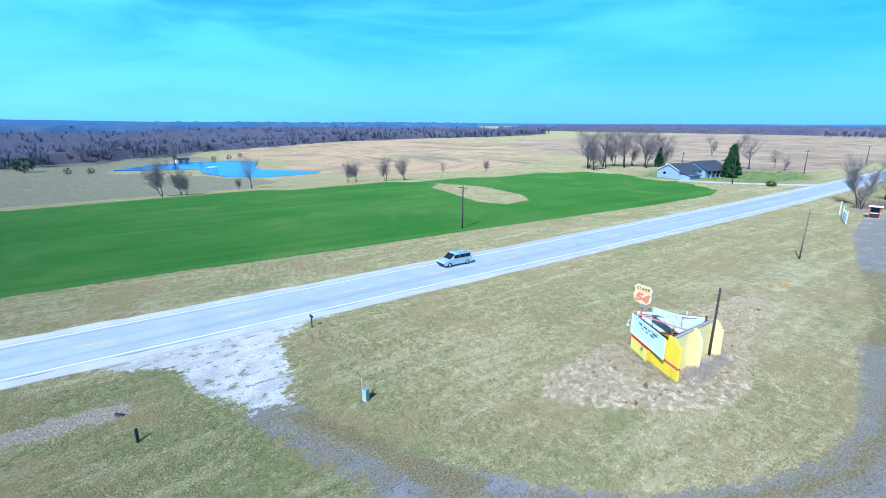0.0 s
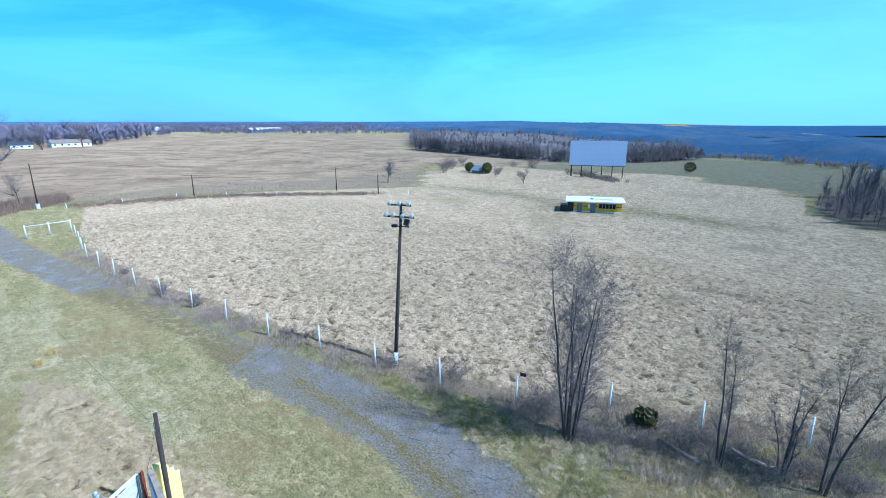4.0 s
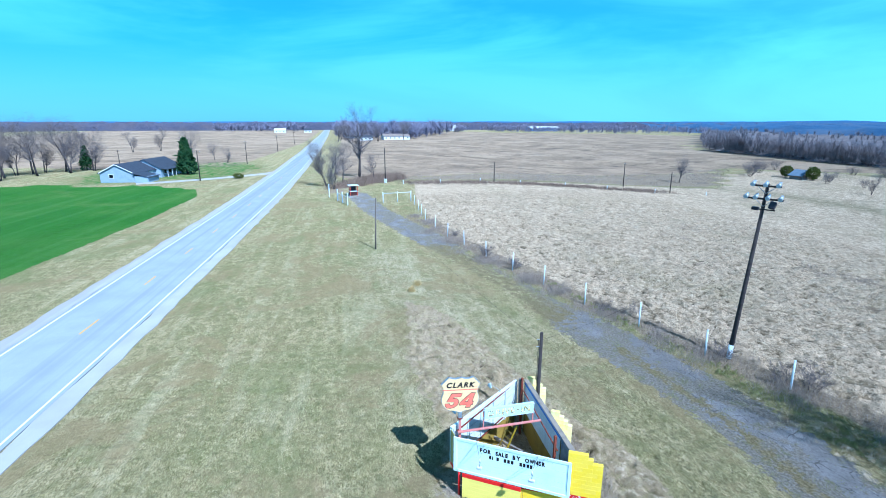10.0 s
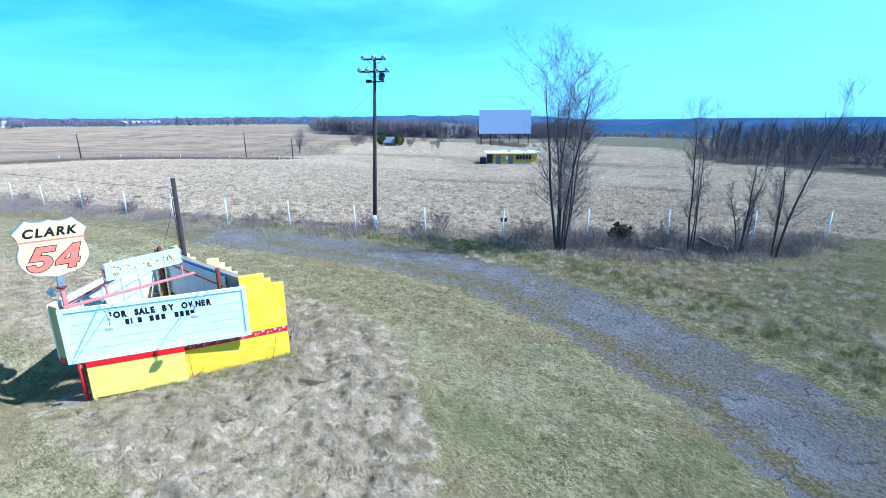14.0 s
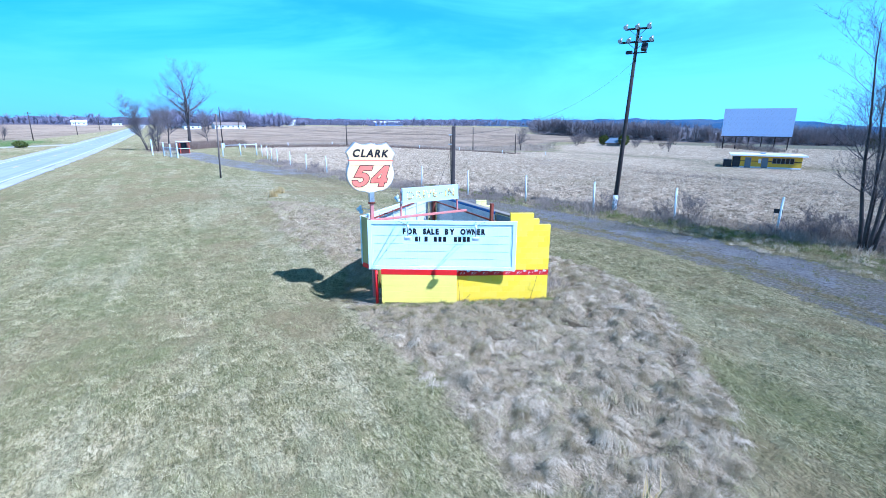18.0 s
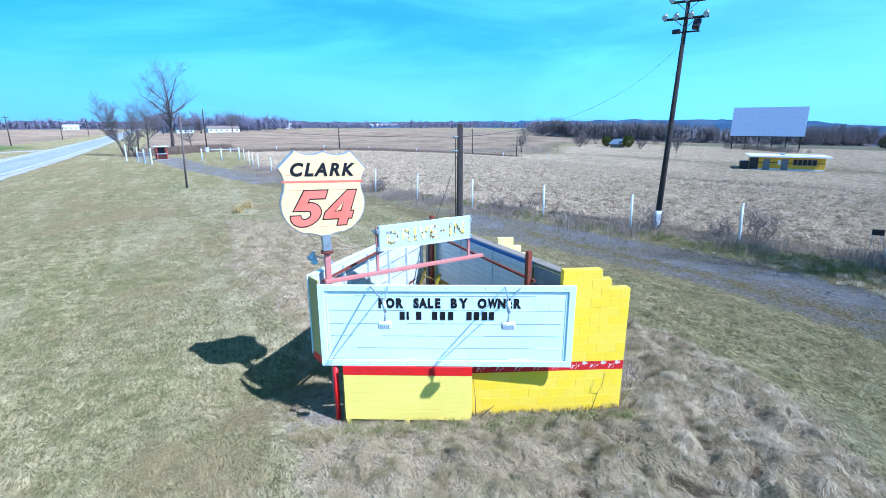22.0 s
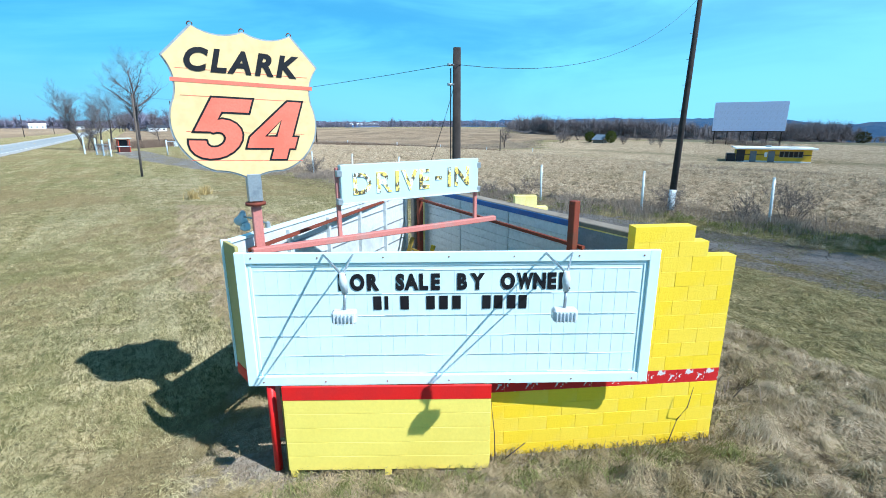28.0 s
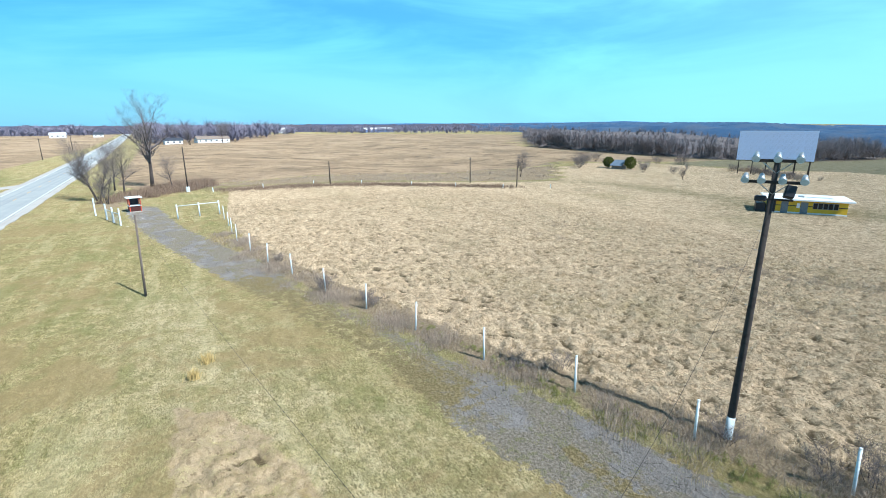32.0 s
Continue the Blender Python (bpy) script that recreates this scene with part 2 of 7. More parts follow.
M_DARK = worn("dark_opening", (0.02, 0.022, 0.028), (0.03, 0.03, 0.035), 2, 0.5)
M_DOORGREY = worn("grey_door", (0.16, 0.19, 0.22), (0.12, 0.14, 0.17), 2, 0.5)
M_SLATE = worn("slate_roof_shingles", (0.05, 0.06, 0.08), (0.035, 0.042, 0.06), 1.5, 0.75, fine=6)
M_SIDING = worn("pale_blue_siding", (0.30, 0.38, 0.46), (0.26, 0.34, 0.42), 1.0, 0.6, fine=6)
M_TRIMW = worn("white_trim", (0.75, 0.78, 0.80), (0.68, 0.70, 0.72), 3, 0.5)
M_RUBBER = worn("tyre_rubber", (0.015, 0.015, 0.016), (0.025, 0.025, 0.025), 5, 0.8)
M_CARPAINT = worn("silver_car_paint", (0.40, 0.50, 0.56), (0.37, 0.47, 0.53), 1, 0.25, 0.25, 0.6, bump=0)
M_CARGLASS = worn("tinted_car_glass", (0.012, 0.015, 0.02), (0.015, 0.018, 0.022), 1, 0.08, bump=0)
M_REDPAINT = worn("red_booth_paint", (0.48, 0.08, 0.045), (0.36, 0.07, 0.045), 3, 0.6)


def plant_mat(name, cols, rough=0.9, pale=None, mown=False, tufted=0.0):
    k = Mat(name, rough, spec=0.12)
    r = k.island()
    n = k.noise(0.9, None, 4)
    c = k.mix(k.step(r, 0.0, 0.7), cols[0], cols[1])
    c = k.mix(k.step(r, 0.75, 1.0), c, cols[2])
    c = k.mix(k.step(n, 0.36, 0.64, 0.0, 0.65), c, cols[1])
    if pale:
        c = k.mix(k.step(k.noise(0.7, k.vec("World", (1, 1, 0.3)), 5), 0.46, 0.68, 0.0, 0.45), c, pale)
    if tufted:
        big = k.noise(tufted, k.vec("World", (1, 1, 0.2)), 4, 0.6, 0.5)
        c = k.mix(0.6, c, k.mix(k.step(big, 0.38, 0.60), cols[2], pale or cols[0]))
    if mown:
        mow = k.noise(1.0, k.along(0.06, 0.55, -0.06), 5, 0.7)
        c = k.mix(k.step(mow, 0.48, 0.62, 0.0, 0.34), c, (0.21, 0.20, 0.09))
        c = k.mix(k.step(mow, 0.50, 0.38, 0.0, 0.34), c, (0.58, 0.51, 0.33))
    return k.done(c)


M_STRAW = plant_mat("dry_grass_blades", [(0.39, 0.32, 0.18), (0.30, 0.25, 0.13), (0.21, 0.215, 0.09)])
M_LAWN = plant_mat("mown_grass_blades", [(0.39, 0.345, 0.19), (0.28, 0.26, 0.12), (0.19, 0.195, 0.075)], mown=True)
M_TUSSOCK = plant_mat("mown_tussock_grass", [(0.55, 0.475, 0.265), (0.35, 0.315, 0.15), (0.165, 0.17, 0.055)], pale=(0.70, 0.58, 0.35), mown=True)
M_PALE = plant_mat("pale_flattened_grass", [(0.78, 0.665, 0.495), (0.55, 0.455, 0.315), (0.27, 0.21, 0.13)])
M_MATTED = plant_mat("matted_tussock_grass", [(0.60, 0.48, 0.305), (0.42, 0.325, 0.19), (0.16, 0.13, 0.06)], pale=(0.70, 0.60, 0.45), tufted=1.7)
M_COMBED = plant_mat("combed_pale_grass", [(0.54, 0.435, 0.27), (0.42, 0.33, 0.195), (0.28, 0.22, 0.115)], pale=(0.60, 0.50, 0.35), tufted=1.5)
M_BROWNED = plant_mat("brown_tussock_grass", [(0.45, 0.35, 0.19), (0.31, 0.24, 0.125), (0.18, 0.155, 0.065)], pale=(0.47, 0.385, 0.245), tufted=1.5)
M_VERGE = plant_mat("green_verge_grass", [(0.27, 0.27, 0.10), (0.17, 0.19, 0.06), (0.44, 0.39, 0.20)])
M_WEED = plant_mat("brown_weeds", [(0.41, 0.34, 0.28), (0.28, 0.23, 0.19), (0.48, 0.41, 0.305)])
M_REDWEED = plant_mat("red_brown_weeds", [(0.27, 0.195, 0.15), (0.20, 0.145, 0.11), (0.34, 0.265, 0.19)])
M_CONIFER = plant_mat("evergreen_needles", [(0.035, 0.085, 0.03), (0.02, 0.055, 0.022), (0.06, 0.11, 0.03)])
M_BUSHY = plant_mat("yellow_green_leaves", [(0.10, 0.12, 0.024), (0.06, 0.08, 0.017), (0.17, 0.17, 0.035)])
M_JUNIPER = plant_mat("dull_juniper", [(0.10, 0.095, 0.04), (0.06, 0.058, 0.026), (0.14, 0.12, 0.055)])
M_FOREST = plant_mat("far_bare_woods", [(0.30, 0.265, 0.265), (0.20, 0.18, 0.195), (0.40, 0.345, 0.315)])
M_WOODS_W = plant_mat("grey_brown_woods", [(0.165, 0.15, 0.165), (0.115, 0.107, 0.125), (0.23, 0.205, 0.205)])
# distance haze is put into these colours as pale violet and blue
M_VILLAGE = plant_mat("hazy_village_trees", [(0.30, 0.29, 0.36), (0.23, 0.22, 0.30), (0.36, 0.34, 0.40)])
M_NWOODS = plant_mat("haze_violet_woods", [(0.20, 0.19, 0.235), (0.145, 0.14, 0.19), (0.25, 0.23, 0.255)])
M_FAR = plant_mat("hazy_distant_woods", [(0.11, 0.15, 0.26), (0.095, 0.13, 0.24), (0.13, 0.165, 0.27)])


def canopy_mat(name, dark, light, warm):
    """A closed mass of bare twigs: mottled tops, upright streaks of trunks at the sides."""
    k = Mat(name, 1.0, spec=0.05)
    c = k.mix(k.step(k.noise(0.22, None, 6, 0.7), 0.36, 0.64), dark, light)
    c = k.mix(k.step(k.noise(0.02, None, 4, 0.6), 0.45, 0.68, 0.0, 0.7), c, warm)
    c = k.mix(k.step(k.noise(1.0, k.vec("World", (0.9, 0.9, 0.04)), 4, 0.7), 0.5, 0.62, 0.0, 0.5), c, tuple(0.5 * q for q in dark))
    return k.done(c)


M_CANOPY = canopy_mat("bare_canopy", (0.10, 0.095, 0.105), (0.19, 0.175, 0.18), (0.19, 0.165, 0.15))
# violet and blue casts below are painted air haze over bare twigs
M_CANOPY_N = canopy_mat("haze_violet_canopy", (0.05, 0.053, 0.08), (0.09, 0.088, 0.12), (0.10, 0.088, 0.10))
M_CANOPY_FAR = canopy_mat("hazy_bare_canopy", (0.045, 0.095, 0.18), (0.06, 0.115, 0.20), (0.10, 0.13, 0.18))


def ground_mat():
    k = Mat("ground", 0.95, spec=0.08)
    wheat, tall, crop = k.attr("zone_a")
    lane, gravel, past = k.attr("zone_b")
    tan, worn_, brush = k.attr("zone_c")
    w = k.vec("World")
    big, mid, fine = k.noise(0.05, w, 4), k.noise(0.55, w, 5), k.noise(7.0, w, 5, 0.7)
    grain = k.noise(28.0, w, 3, 0.7)
    row = k.noise(1.0, k.vec("World", (0.03, 1.1, 1.0), 0.05), 3)
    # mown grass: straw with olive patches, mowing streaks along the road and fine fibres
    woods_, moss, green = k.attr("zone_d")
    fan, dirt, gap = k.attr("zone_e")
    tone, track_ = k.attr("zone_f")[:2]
    clump = k.noise(1.5, w, 6, 0.7)
    fibre = k.noise(1.0, k.vec("World", (6.0, 17.0, 6.0), 0.35), 4, 0.65, 0.8)
    mow = k.noise(1.0, k.along(0.06, 0.55, -0.06), 5, 0.7)
    c = k.mix(k.step(mid, 0.32, 0.70), (0.325, 0.268, 0.128), (0.46, 0.365, 0.205))
    c = k.mix(k.step(big, 0.38, 0.66, 0.0, 0.4), c, (0.26, 0.235, 0.105))
    c = k.mix(k.step(clump, 0.46, 0.62, 0.0, 0.6), c, (0.145, 0.13, 0.052))
    c = k.mix(k.step(clump, 0.48, 0.32, 0.0, 0.6), c, (0.54, 0.45, 0.28))
    c = k.mix(k.step(k.noise(0.33, w, 5, 0.65), 0.52, 0.64, 0.0, 0.6), c, (0.185, 0.19, 0.07))
    c = k.mix(k.math("MULTIPLY", green, k.step(clump, 0.30, 0.62, 0.35, 1.0)), c, (0.125, 0.150, 0.045))
    c = k.mix(k.math("MULTIPLY", fan, k.step(mid, 0.34, 0.66, 0.25, 0.9)), c, (0.54, 0.45, 0.315))
    c = k.mix(k.step(fibre, 0.50, 0.66, 0.0, 0.6), c, (0.58, 0.485, 0.30))
    c = k.mix(k.step(fibre, 0.51, 0.36, 0.0, 0.75), c, (0.10, 0.085, 0.036))
    c = k.mix(k.step(fine, 0.50, 0.36, 0.0, 0.6), c, (0.10, 0.084, 0.04))
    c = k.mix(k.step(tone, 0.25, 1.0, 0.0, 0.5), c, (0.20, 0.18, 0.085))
    wisp = k.noise(4.2, w, 5, 0.72, 0.6)
    c = k.mix(k.step(wisp, 0.53, 0.62, 0.0, 0.5), c, (0.10, 0.095, 0.04))
    c = k.mix(k.step(mow, 0.48, 0.62, 0.0, 0.26), c, (0.19, 0.18, 0.08))
    c = k.mix(k.step(mow, 0.50, 0.38, 0.0, 0.20), c, (0.52, 0.46, 0.30))
    c = k.mix(k.step(k.noise(0.13, w, 7, 0.7, 0.6), 0.49, 0.60, 0.0, 0.65), c, (0.255, 0.19, 0.10))
    c = k.mix(k.step(k.noise(0.10, k.vec("World", (1, 1, 1), 2.0), 7, 0.7, 0.6), 0.53, 0.63, 0.0, 0.5), c, (0.17, 0.175, 0.07))
    c = k.mix(1.0, c, (1.02, 1.06, 1.03), "MULTIPLY")

    def zone(c, mask, col, ragged=0.7, a=0.42, b=0.58, edge=None):
        e = k.math("ADD", mask, k.math("MULTIPLY", k.math("SUBTRACT", edge or mid, 0.5), ragged))
        return k.mix(k.step(e, a, b), c, col)

    # pasture, tan soil and stubble
    pc = k.mix(k.step(mid, 0.35, 0.7), (0.165, 0.158, 0.096), (0.235, 0.212, 0.146))
    c = zone(c, past, pc)
    tc = k.mix(k.step(big, 0.4, 0.7), (0.40, 0.28, 0.165), (0.31, 0.225, 0.135))
    tc = k.mix(k.step(row, 0.35, 0.7, 0.0, 0.5), tc, (0.26, 0.20, 0.12))
    tc = k.mix(k.step(k.noise(0.018, w, 4, 0.6), 0.54, 0.64, 0.0, 0.6), tc, (0.21, 0.20, 0.11))
    tc = k.mix(k.step(k.noise(1.0, k.vec("World", (0.012, 0.05, 1.0), 0.9), 4), 0.54, 0.60, 0.0, 0.5), tc, (0.22, 0.165, 0.11))
    tc = k.mix(k.step(k.noise(1.0, k.vec("World", (0.03, 0.009, 1.0), 0.5), 6, 0.65, 1.0), 0.55, 0.62, 0.0, 0.6), tc, (0.15, 0.125, 0.085))
    c = zone(c, tan, tc)
    contour = k.noise(0.045, w, 8, 0.72, 0.8)
    cc = k.mix(k.step(contour, 0.40, 0.60), (0.33, 0.25, 0.165), (0.225, 0.17, 0.115))
    cc = k.mix(k.step(k.noise(1.0, k.along(0.10, 0.04, 0.35), 7, 0.75, 0.8), 0.54, 0.60, 0.0, 0.75), cc, (0.105, 0.082, 0.062))
    cc = k.mix(k.step(k.noise(0.02, w, 5, 0.6), 0.50, 0.66, 0, 0.6), cc, (0.37, 0.285, 0.195))
    cc = k.mix(k.step(k.noise(0.35, w, 5, 0.7), 0.52, 0.64, 0, 0.5), cc, (0.13, 0.10, 0.07))
    c = zone(c, crop, cc)
    # winter wheat with drill lines
    drill = k.noise(1.0, k.along(0.03, 1.6, -0.10), 3)
    wc = k.mix(k.step(big, 0.35, 0.68), (0.044, 0.140, 0.018), (0.070, 0.162, 0.028))
    wc = k.mix(k.step(drill, 0.45, 0.72, 0, 0.32), wc, (0.024, 0.09, 0.012))
    lines = k.noise(1.0, k.along(0.006, 0.35, -0.10), 3)
    wc = k.mix(k.step(lines, 0.52, 0.66, 0.0, 0.32), wc, (0.10, 0.20, 0.05))
    wc = k.mix(k.step(lines, 0.46, 0.36, 0.0, 0.25), wc, (0.03, 0.095, 0.014))
    wc = k.mix(k.step(k.noise(0.08, k.vec("World", (1, 1, 1), 1.3), 6, 0.65, 0.5), 0.52, 0.68, 0.0, 0.4), wc, (0.13, 0.19, 0.05))
    wc = k.mix(k.step(fine, 0.5, 0.36, 0.0, 0.5), wc, (0.02, 0.07, 0.01))
    c = zone(c, wheat, wc, 0.5)
    # tall dry field
    hc = k.mix(k.step(mid, 0.3, 0.7), (0.70, 0.56, 0.39), (0.53, 0.42, 0.285))
    hc = k.mix(k.step(clump, 0.48, 0.60, 0.0, 0.8), hc, (0.22, 0.17, 0.10))
    hc = k.mix(k.step(fine, 0.46, 0.62, 0.0, 0.7), hc, (0.17, 0.13, 0.078))
    hc = k.mix(k.step(big, 0.52, 0.75, 0.0, 0.5), hc, (0.24, 0.215, 0.11))
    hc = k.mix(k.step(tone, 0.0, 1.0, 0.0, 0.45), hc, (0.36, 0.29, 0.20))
    # gaps between tufts painted dark: litter plus the shade down there
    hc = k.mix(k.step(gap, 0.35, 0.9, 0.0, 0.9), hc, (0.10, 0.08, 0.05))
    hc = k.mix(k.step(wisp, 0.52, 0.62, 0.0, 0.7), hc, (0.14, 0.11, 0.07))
    hc = k.mix(k.step(k.noise(0.11, w, 6, 0.7), 0.56, 0.66, 0.0, 0.6), hc, (0.26, 0.22, 0.14))
    c = zone(c, tall, hc)
    c = k.mix(k.math("MULTIPLY", track_, k.step(mid, 0.3, 0.6, 0.5, 0.95)), c, k.mix(k.step(fine, 0.38, 0.66), (0.12, 0.115, 0.06), (0.24, 0.22, 0.12)))
    c = zone(c, brush, k.mix(k.step(fine, 0.4, 0.7), (0.21, 0.165, 0.115), (0.35, 0.285, 0.19)))
    comb = k.noise(1.0, k.vec("World", (9.0, 26.0, 9.0), 0.9), 4, 0.7, 2.5)
    mat_ = k.mix(k.step(comb, 0.36, 0.64), (0.29, 0.225, 0.135), (0.52, 0.43, 0.30))
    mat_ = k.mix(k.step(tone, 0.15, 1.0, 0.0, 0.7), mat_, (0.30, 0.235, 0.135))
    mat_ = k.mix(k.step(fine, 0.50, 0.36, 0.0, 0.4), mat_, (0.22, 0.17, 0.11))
    # the matted patch's gaps get the same darkening for litter and shade
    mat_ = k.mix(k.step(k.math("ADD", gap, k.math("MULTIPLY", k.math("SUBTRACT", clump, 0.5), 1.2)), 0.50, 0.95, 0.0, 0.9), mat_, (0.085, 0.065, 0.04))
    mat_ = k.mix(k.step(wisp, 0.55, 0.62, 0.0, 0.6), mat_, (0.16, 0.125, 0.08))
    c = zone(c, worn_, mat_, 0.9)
    c = zone(c, woods_, k.mix(k.step(fine, 0.4, 0.7), (0.13, 0.11, 0.09), (0.20, 0.17, 0.135)), 0.5)
    # old broken asphalt: bare blue-grey strips, crumbled litter and moss
    patchy = k.noise(1.3, w, 7, 0.75)
    ac = k.mix(k.step(mid, 0.36, 0.64), (0.252, 0.244, 0.238), (0.195, 0.186, 0.178))
    ac = k.mix(k.step(fine, 0.50, 0.70, 0, 0.4), ac, (0.34, 0.34, 0.345))
    ac = k.mix(k.step(fine, 0.48, 0.36, 0, 0.4), ac, (0.10, 0.095, 0.09))
    split = k.cracks(0.9, k.vec("World", (1.0, 1.6, 1.0), 0.5))
    ac = k.mix(k.step(k.math("ADD", split, k.math("MULTIPLY", k.math("SUBTRACT", patchy, 0.5), 0.30)), 0.02, -0.01, 0.0, 0.7), ac, (0.06, 0.056, 0.05))
    sheet = k.math("ADD", k.noise(0.30, w, 3, 0.5, 0.4), k.math("MULTIPLY", k.math("SUBTRACT", patchy, 0.5), 0.35))
    lit = k.mix(k.step(fine, 0.36, 0.66), (0.14, 0.125, 0.10), (0.29, 0.262, 0.215))
    lit = k.mix(k.step(clump, 0.52, 0.62, 0.0, 0.6), lit, (0.16, 0.165, 0.065))
    ac = k.mix(k.step(sheet, 0.455, 0.51, 0.0, 0.9), ac, lit)
    mc = k.mix(k.step(fine, 0.40, 0.66), (0.15, 0.122, 0.06), (0.28, 0.235, 0.125))
    ac = k.mix(k.step(k.math("ADD", moss, k.math("MULTIPLY", k.math("SUBTRACT", patchy, 0.5), 1.3)), 0.36, 0.56, 0.0, 0.95), ac, mc)
    c = zone(c, lane, ac, 1.5, 0.43, 0.52, edge=patchy)
    dc = k.mix(k.step(fine, 0.35, 0.7), (0.26, 0.21, 0.15), (0.42, 0.37, 0.30))
    c = zone(c, dirt, dc, 1.0, edge=patchy)
    # chalky gravel with cracks and weeds between
    crack = k.cracks(0.30, k.vec("World", (0.6, 1.6, 1.0), 0.9))
    gc = k.mix(k.step(mid, 0.35, 0.66), (0.56, 0.55, 0.53), (0.42, 0.41, 0.39))
    gc = k.mix(k.step(fine, 0.44, 0.34, 0.0, 0.3), gc, (0.34, 0.32, 0.29))
    gc = k.mix(k.step(k.math("ADD", crack, k.math("MULTIPLY", k.math("SUBTRACT", patchy, 0.5), 0.9)), 0.03, -0.05, 0.0, 0.85), gc, (0.22, 0.19, 0.13))
    c = zone(c, gravel, gc, 1.7, edge=patchy)
    c = k.mix(k.step(grain, 0.4, 0.8, 0.0, 0.4), c, k.mix(1.0, c, (0.5, 0.48, 0.45), "MULTIPLY"))
    k.bump(k.math("ADD", k.math("MULTIPLY", clump, 0.8), k.math("ADD", k.math("MULTIPLY", fine, 0.7), k.math("MULTIPLY", fibre, 0.35))), 1.0, 0.30)
    return k.done(c)


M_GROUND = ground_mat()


def road_mat(name, a, b, track):
    k = Mat(name, 0.85, spec=0.25)
    w = k.vec("World")
    lng = k.noise(1.0, k.along(0.01, 0.8, -0.062), 3)
    g = k.noise(60.0, w, 2)
    c = k.mix(k.step(k.noise(0.3, w, 5), 0.35, 0.7), a, b)
    c = k.mix(k.step(lng, 0.45, 0.68, 0.0, 0.7), c, track)
    c = k.mix(k.step(g, 0.35, 0.7, 0, 0.35), c, tuple(0.6 * q for q in a))
    k.bump(g, 0.3, 0.01)
    return k.done(c)


M_ROAD = road_mat("pale_road_asphalt", (0.355, 0.385, 0.39), (0.31, 0.34, 0.35), (0.235, 0.26, 0.28))
M_SHOULDER = road_mat("gravel_shoulder", (0.45, 0.44, 0.42), (0.38, 0.37, 0.35), (0.34, 0.32, 0.30))
M_LINEW = worn("white_road_paint", (0.78, 0.78, 0.76), (0.6, 0.6, 0.58), 2, 0.6, edge=(0.5, 0.75))
M_LINEY = worn("yellow_road_paint", (0.75, 0.42, 0.06), (0.55, 0.38, 0.15), 1.5, 0.6)
M_WATER = Mat("pond_water", 0.12, spec=0.6).done((0.02, 0.10, 0.30))

# ---------------------------------------------------------------- building helpers
def mesh_of(name, verts, faces, mats=()):
    me = bpy.data.meshes.new(name)
    me.from_pydata(verts, [], faces)
    for m in mats:
        me.materials.append(m)
    return me


def tri_mesh(name, verts, tris, mat):
    """A mesh of many triangles from arrays."""
    me = bpy.data.meshes.new(name)
    nv, nf = len(verts), len(tris)
    me.vertices.add(nv)
    me.vertices.foreach_set("co", np.asarray(verts, dtype=np.float32).ravel())
    me.loops.add(nf * 3)
    me.loops.foreach_set("vertex_index", np.asarray(tris, dtype=np.int32).ravel())
    me.polygons.add(nf)
    me.polygons.foreach_set("loop_start", np.arange(0, nf * 3, 3, dtype=np.int32))
    me.update(calc_edges=True)
    me.validate()
    me.materials.append(mat)
    return me


def part(name, bm, material, parent, label=""):
    """Links a bmesh as one mesh object under a thing or a part."""
    me = bpy.data.meshes.new(name)
    bm.to_mesh(me)
    bm.free()
    me.materials.append(material)
    ob = new(name, me)
    ob.parent = parent
    if label:
        tagged(ob, label)
    return ob


def shared(name, me, parent, m=None):
    ob = new(name, me)
    ob.parent = parent
    if m is not None:
        ob.matrix_local = m
    return ob


def root(name, m, label, category, group="", kind=""):
    ob = new(name)
    ob.empty_display_size = 0.2
    ob.matrix_world = m
    return tagged(ob, label, category, group, kind)


def box(bm, c, s, bevel=0.0, m=None):
    """A box with centre c and size s, edges bevelled."""
    made = bmesh.ops.create_cube(bm, size=1.0)["verts"]
    for v in made:
        v.co = Vector((v.co.x * s[0], v.co.y * s[1], v.co.z * s[2]))
    if bevel:
        edges = list({e for v in made for e in v.link_edges})
        made = [g for g in bmesh.ops.bevel(bm, geom=edges, offset=bevel, segments=1, affect="EDGES")["verts"]]
        made = list({v for v in made})
    t = Matrix.Translation(c) @ (m or Matrix())
    bmesh.ops.transform(bm, matrix=t, verts=made)
    return bm


def boxed(c, s, bevel=0.0, m=None):
    return box(bmesh.new(), c, s, bevel, m)


def tube(bm, pts, radii, n=8, cap=True):
    """A tapered tube through pts."""
    rings = []
    for i, p in enumerate(pts):
        p = Vector(p)
        a = Vector(pts[max(i - 1, 0)])
        b = Vector(pts[min(i + 1, len(pts) - 1)])
        d = (b - a).normalized()
        s = d.orthogonal().normalized() if abs(d.z) < 0.95 else Vector((1, 0, 0)).cross(d).normalized()
        q = d.cross(s)
        rings.append([bm.verts.new(p + (s * math.cos(k * math.tau / n) + q * math.sin(k * math.tau / n)) * radii[i]) for k in range(n)])
    for r0, r1 in zip(rings, rings[1:]):
        for k in range(n):
            f = bm.faces.new((r0[k], r0[(k + 1) % n], r1[(k + 1) % n], r1[k]))
            f.smooth = n > 4
    if cap:
        bm.faces.new(rings[0][::-1])
        bm.faces.new(rings[-1])
    return bm


def tubed(pts, radii, n=8):
    return tube(bmesh.new(), pts, radii, n)


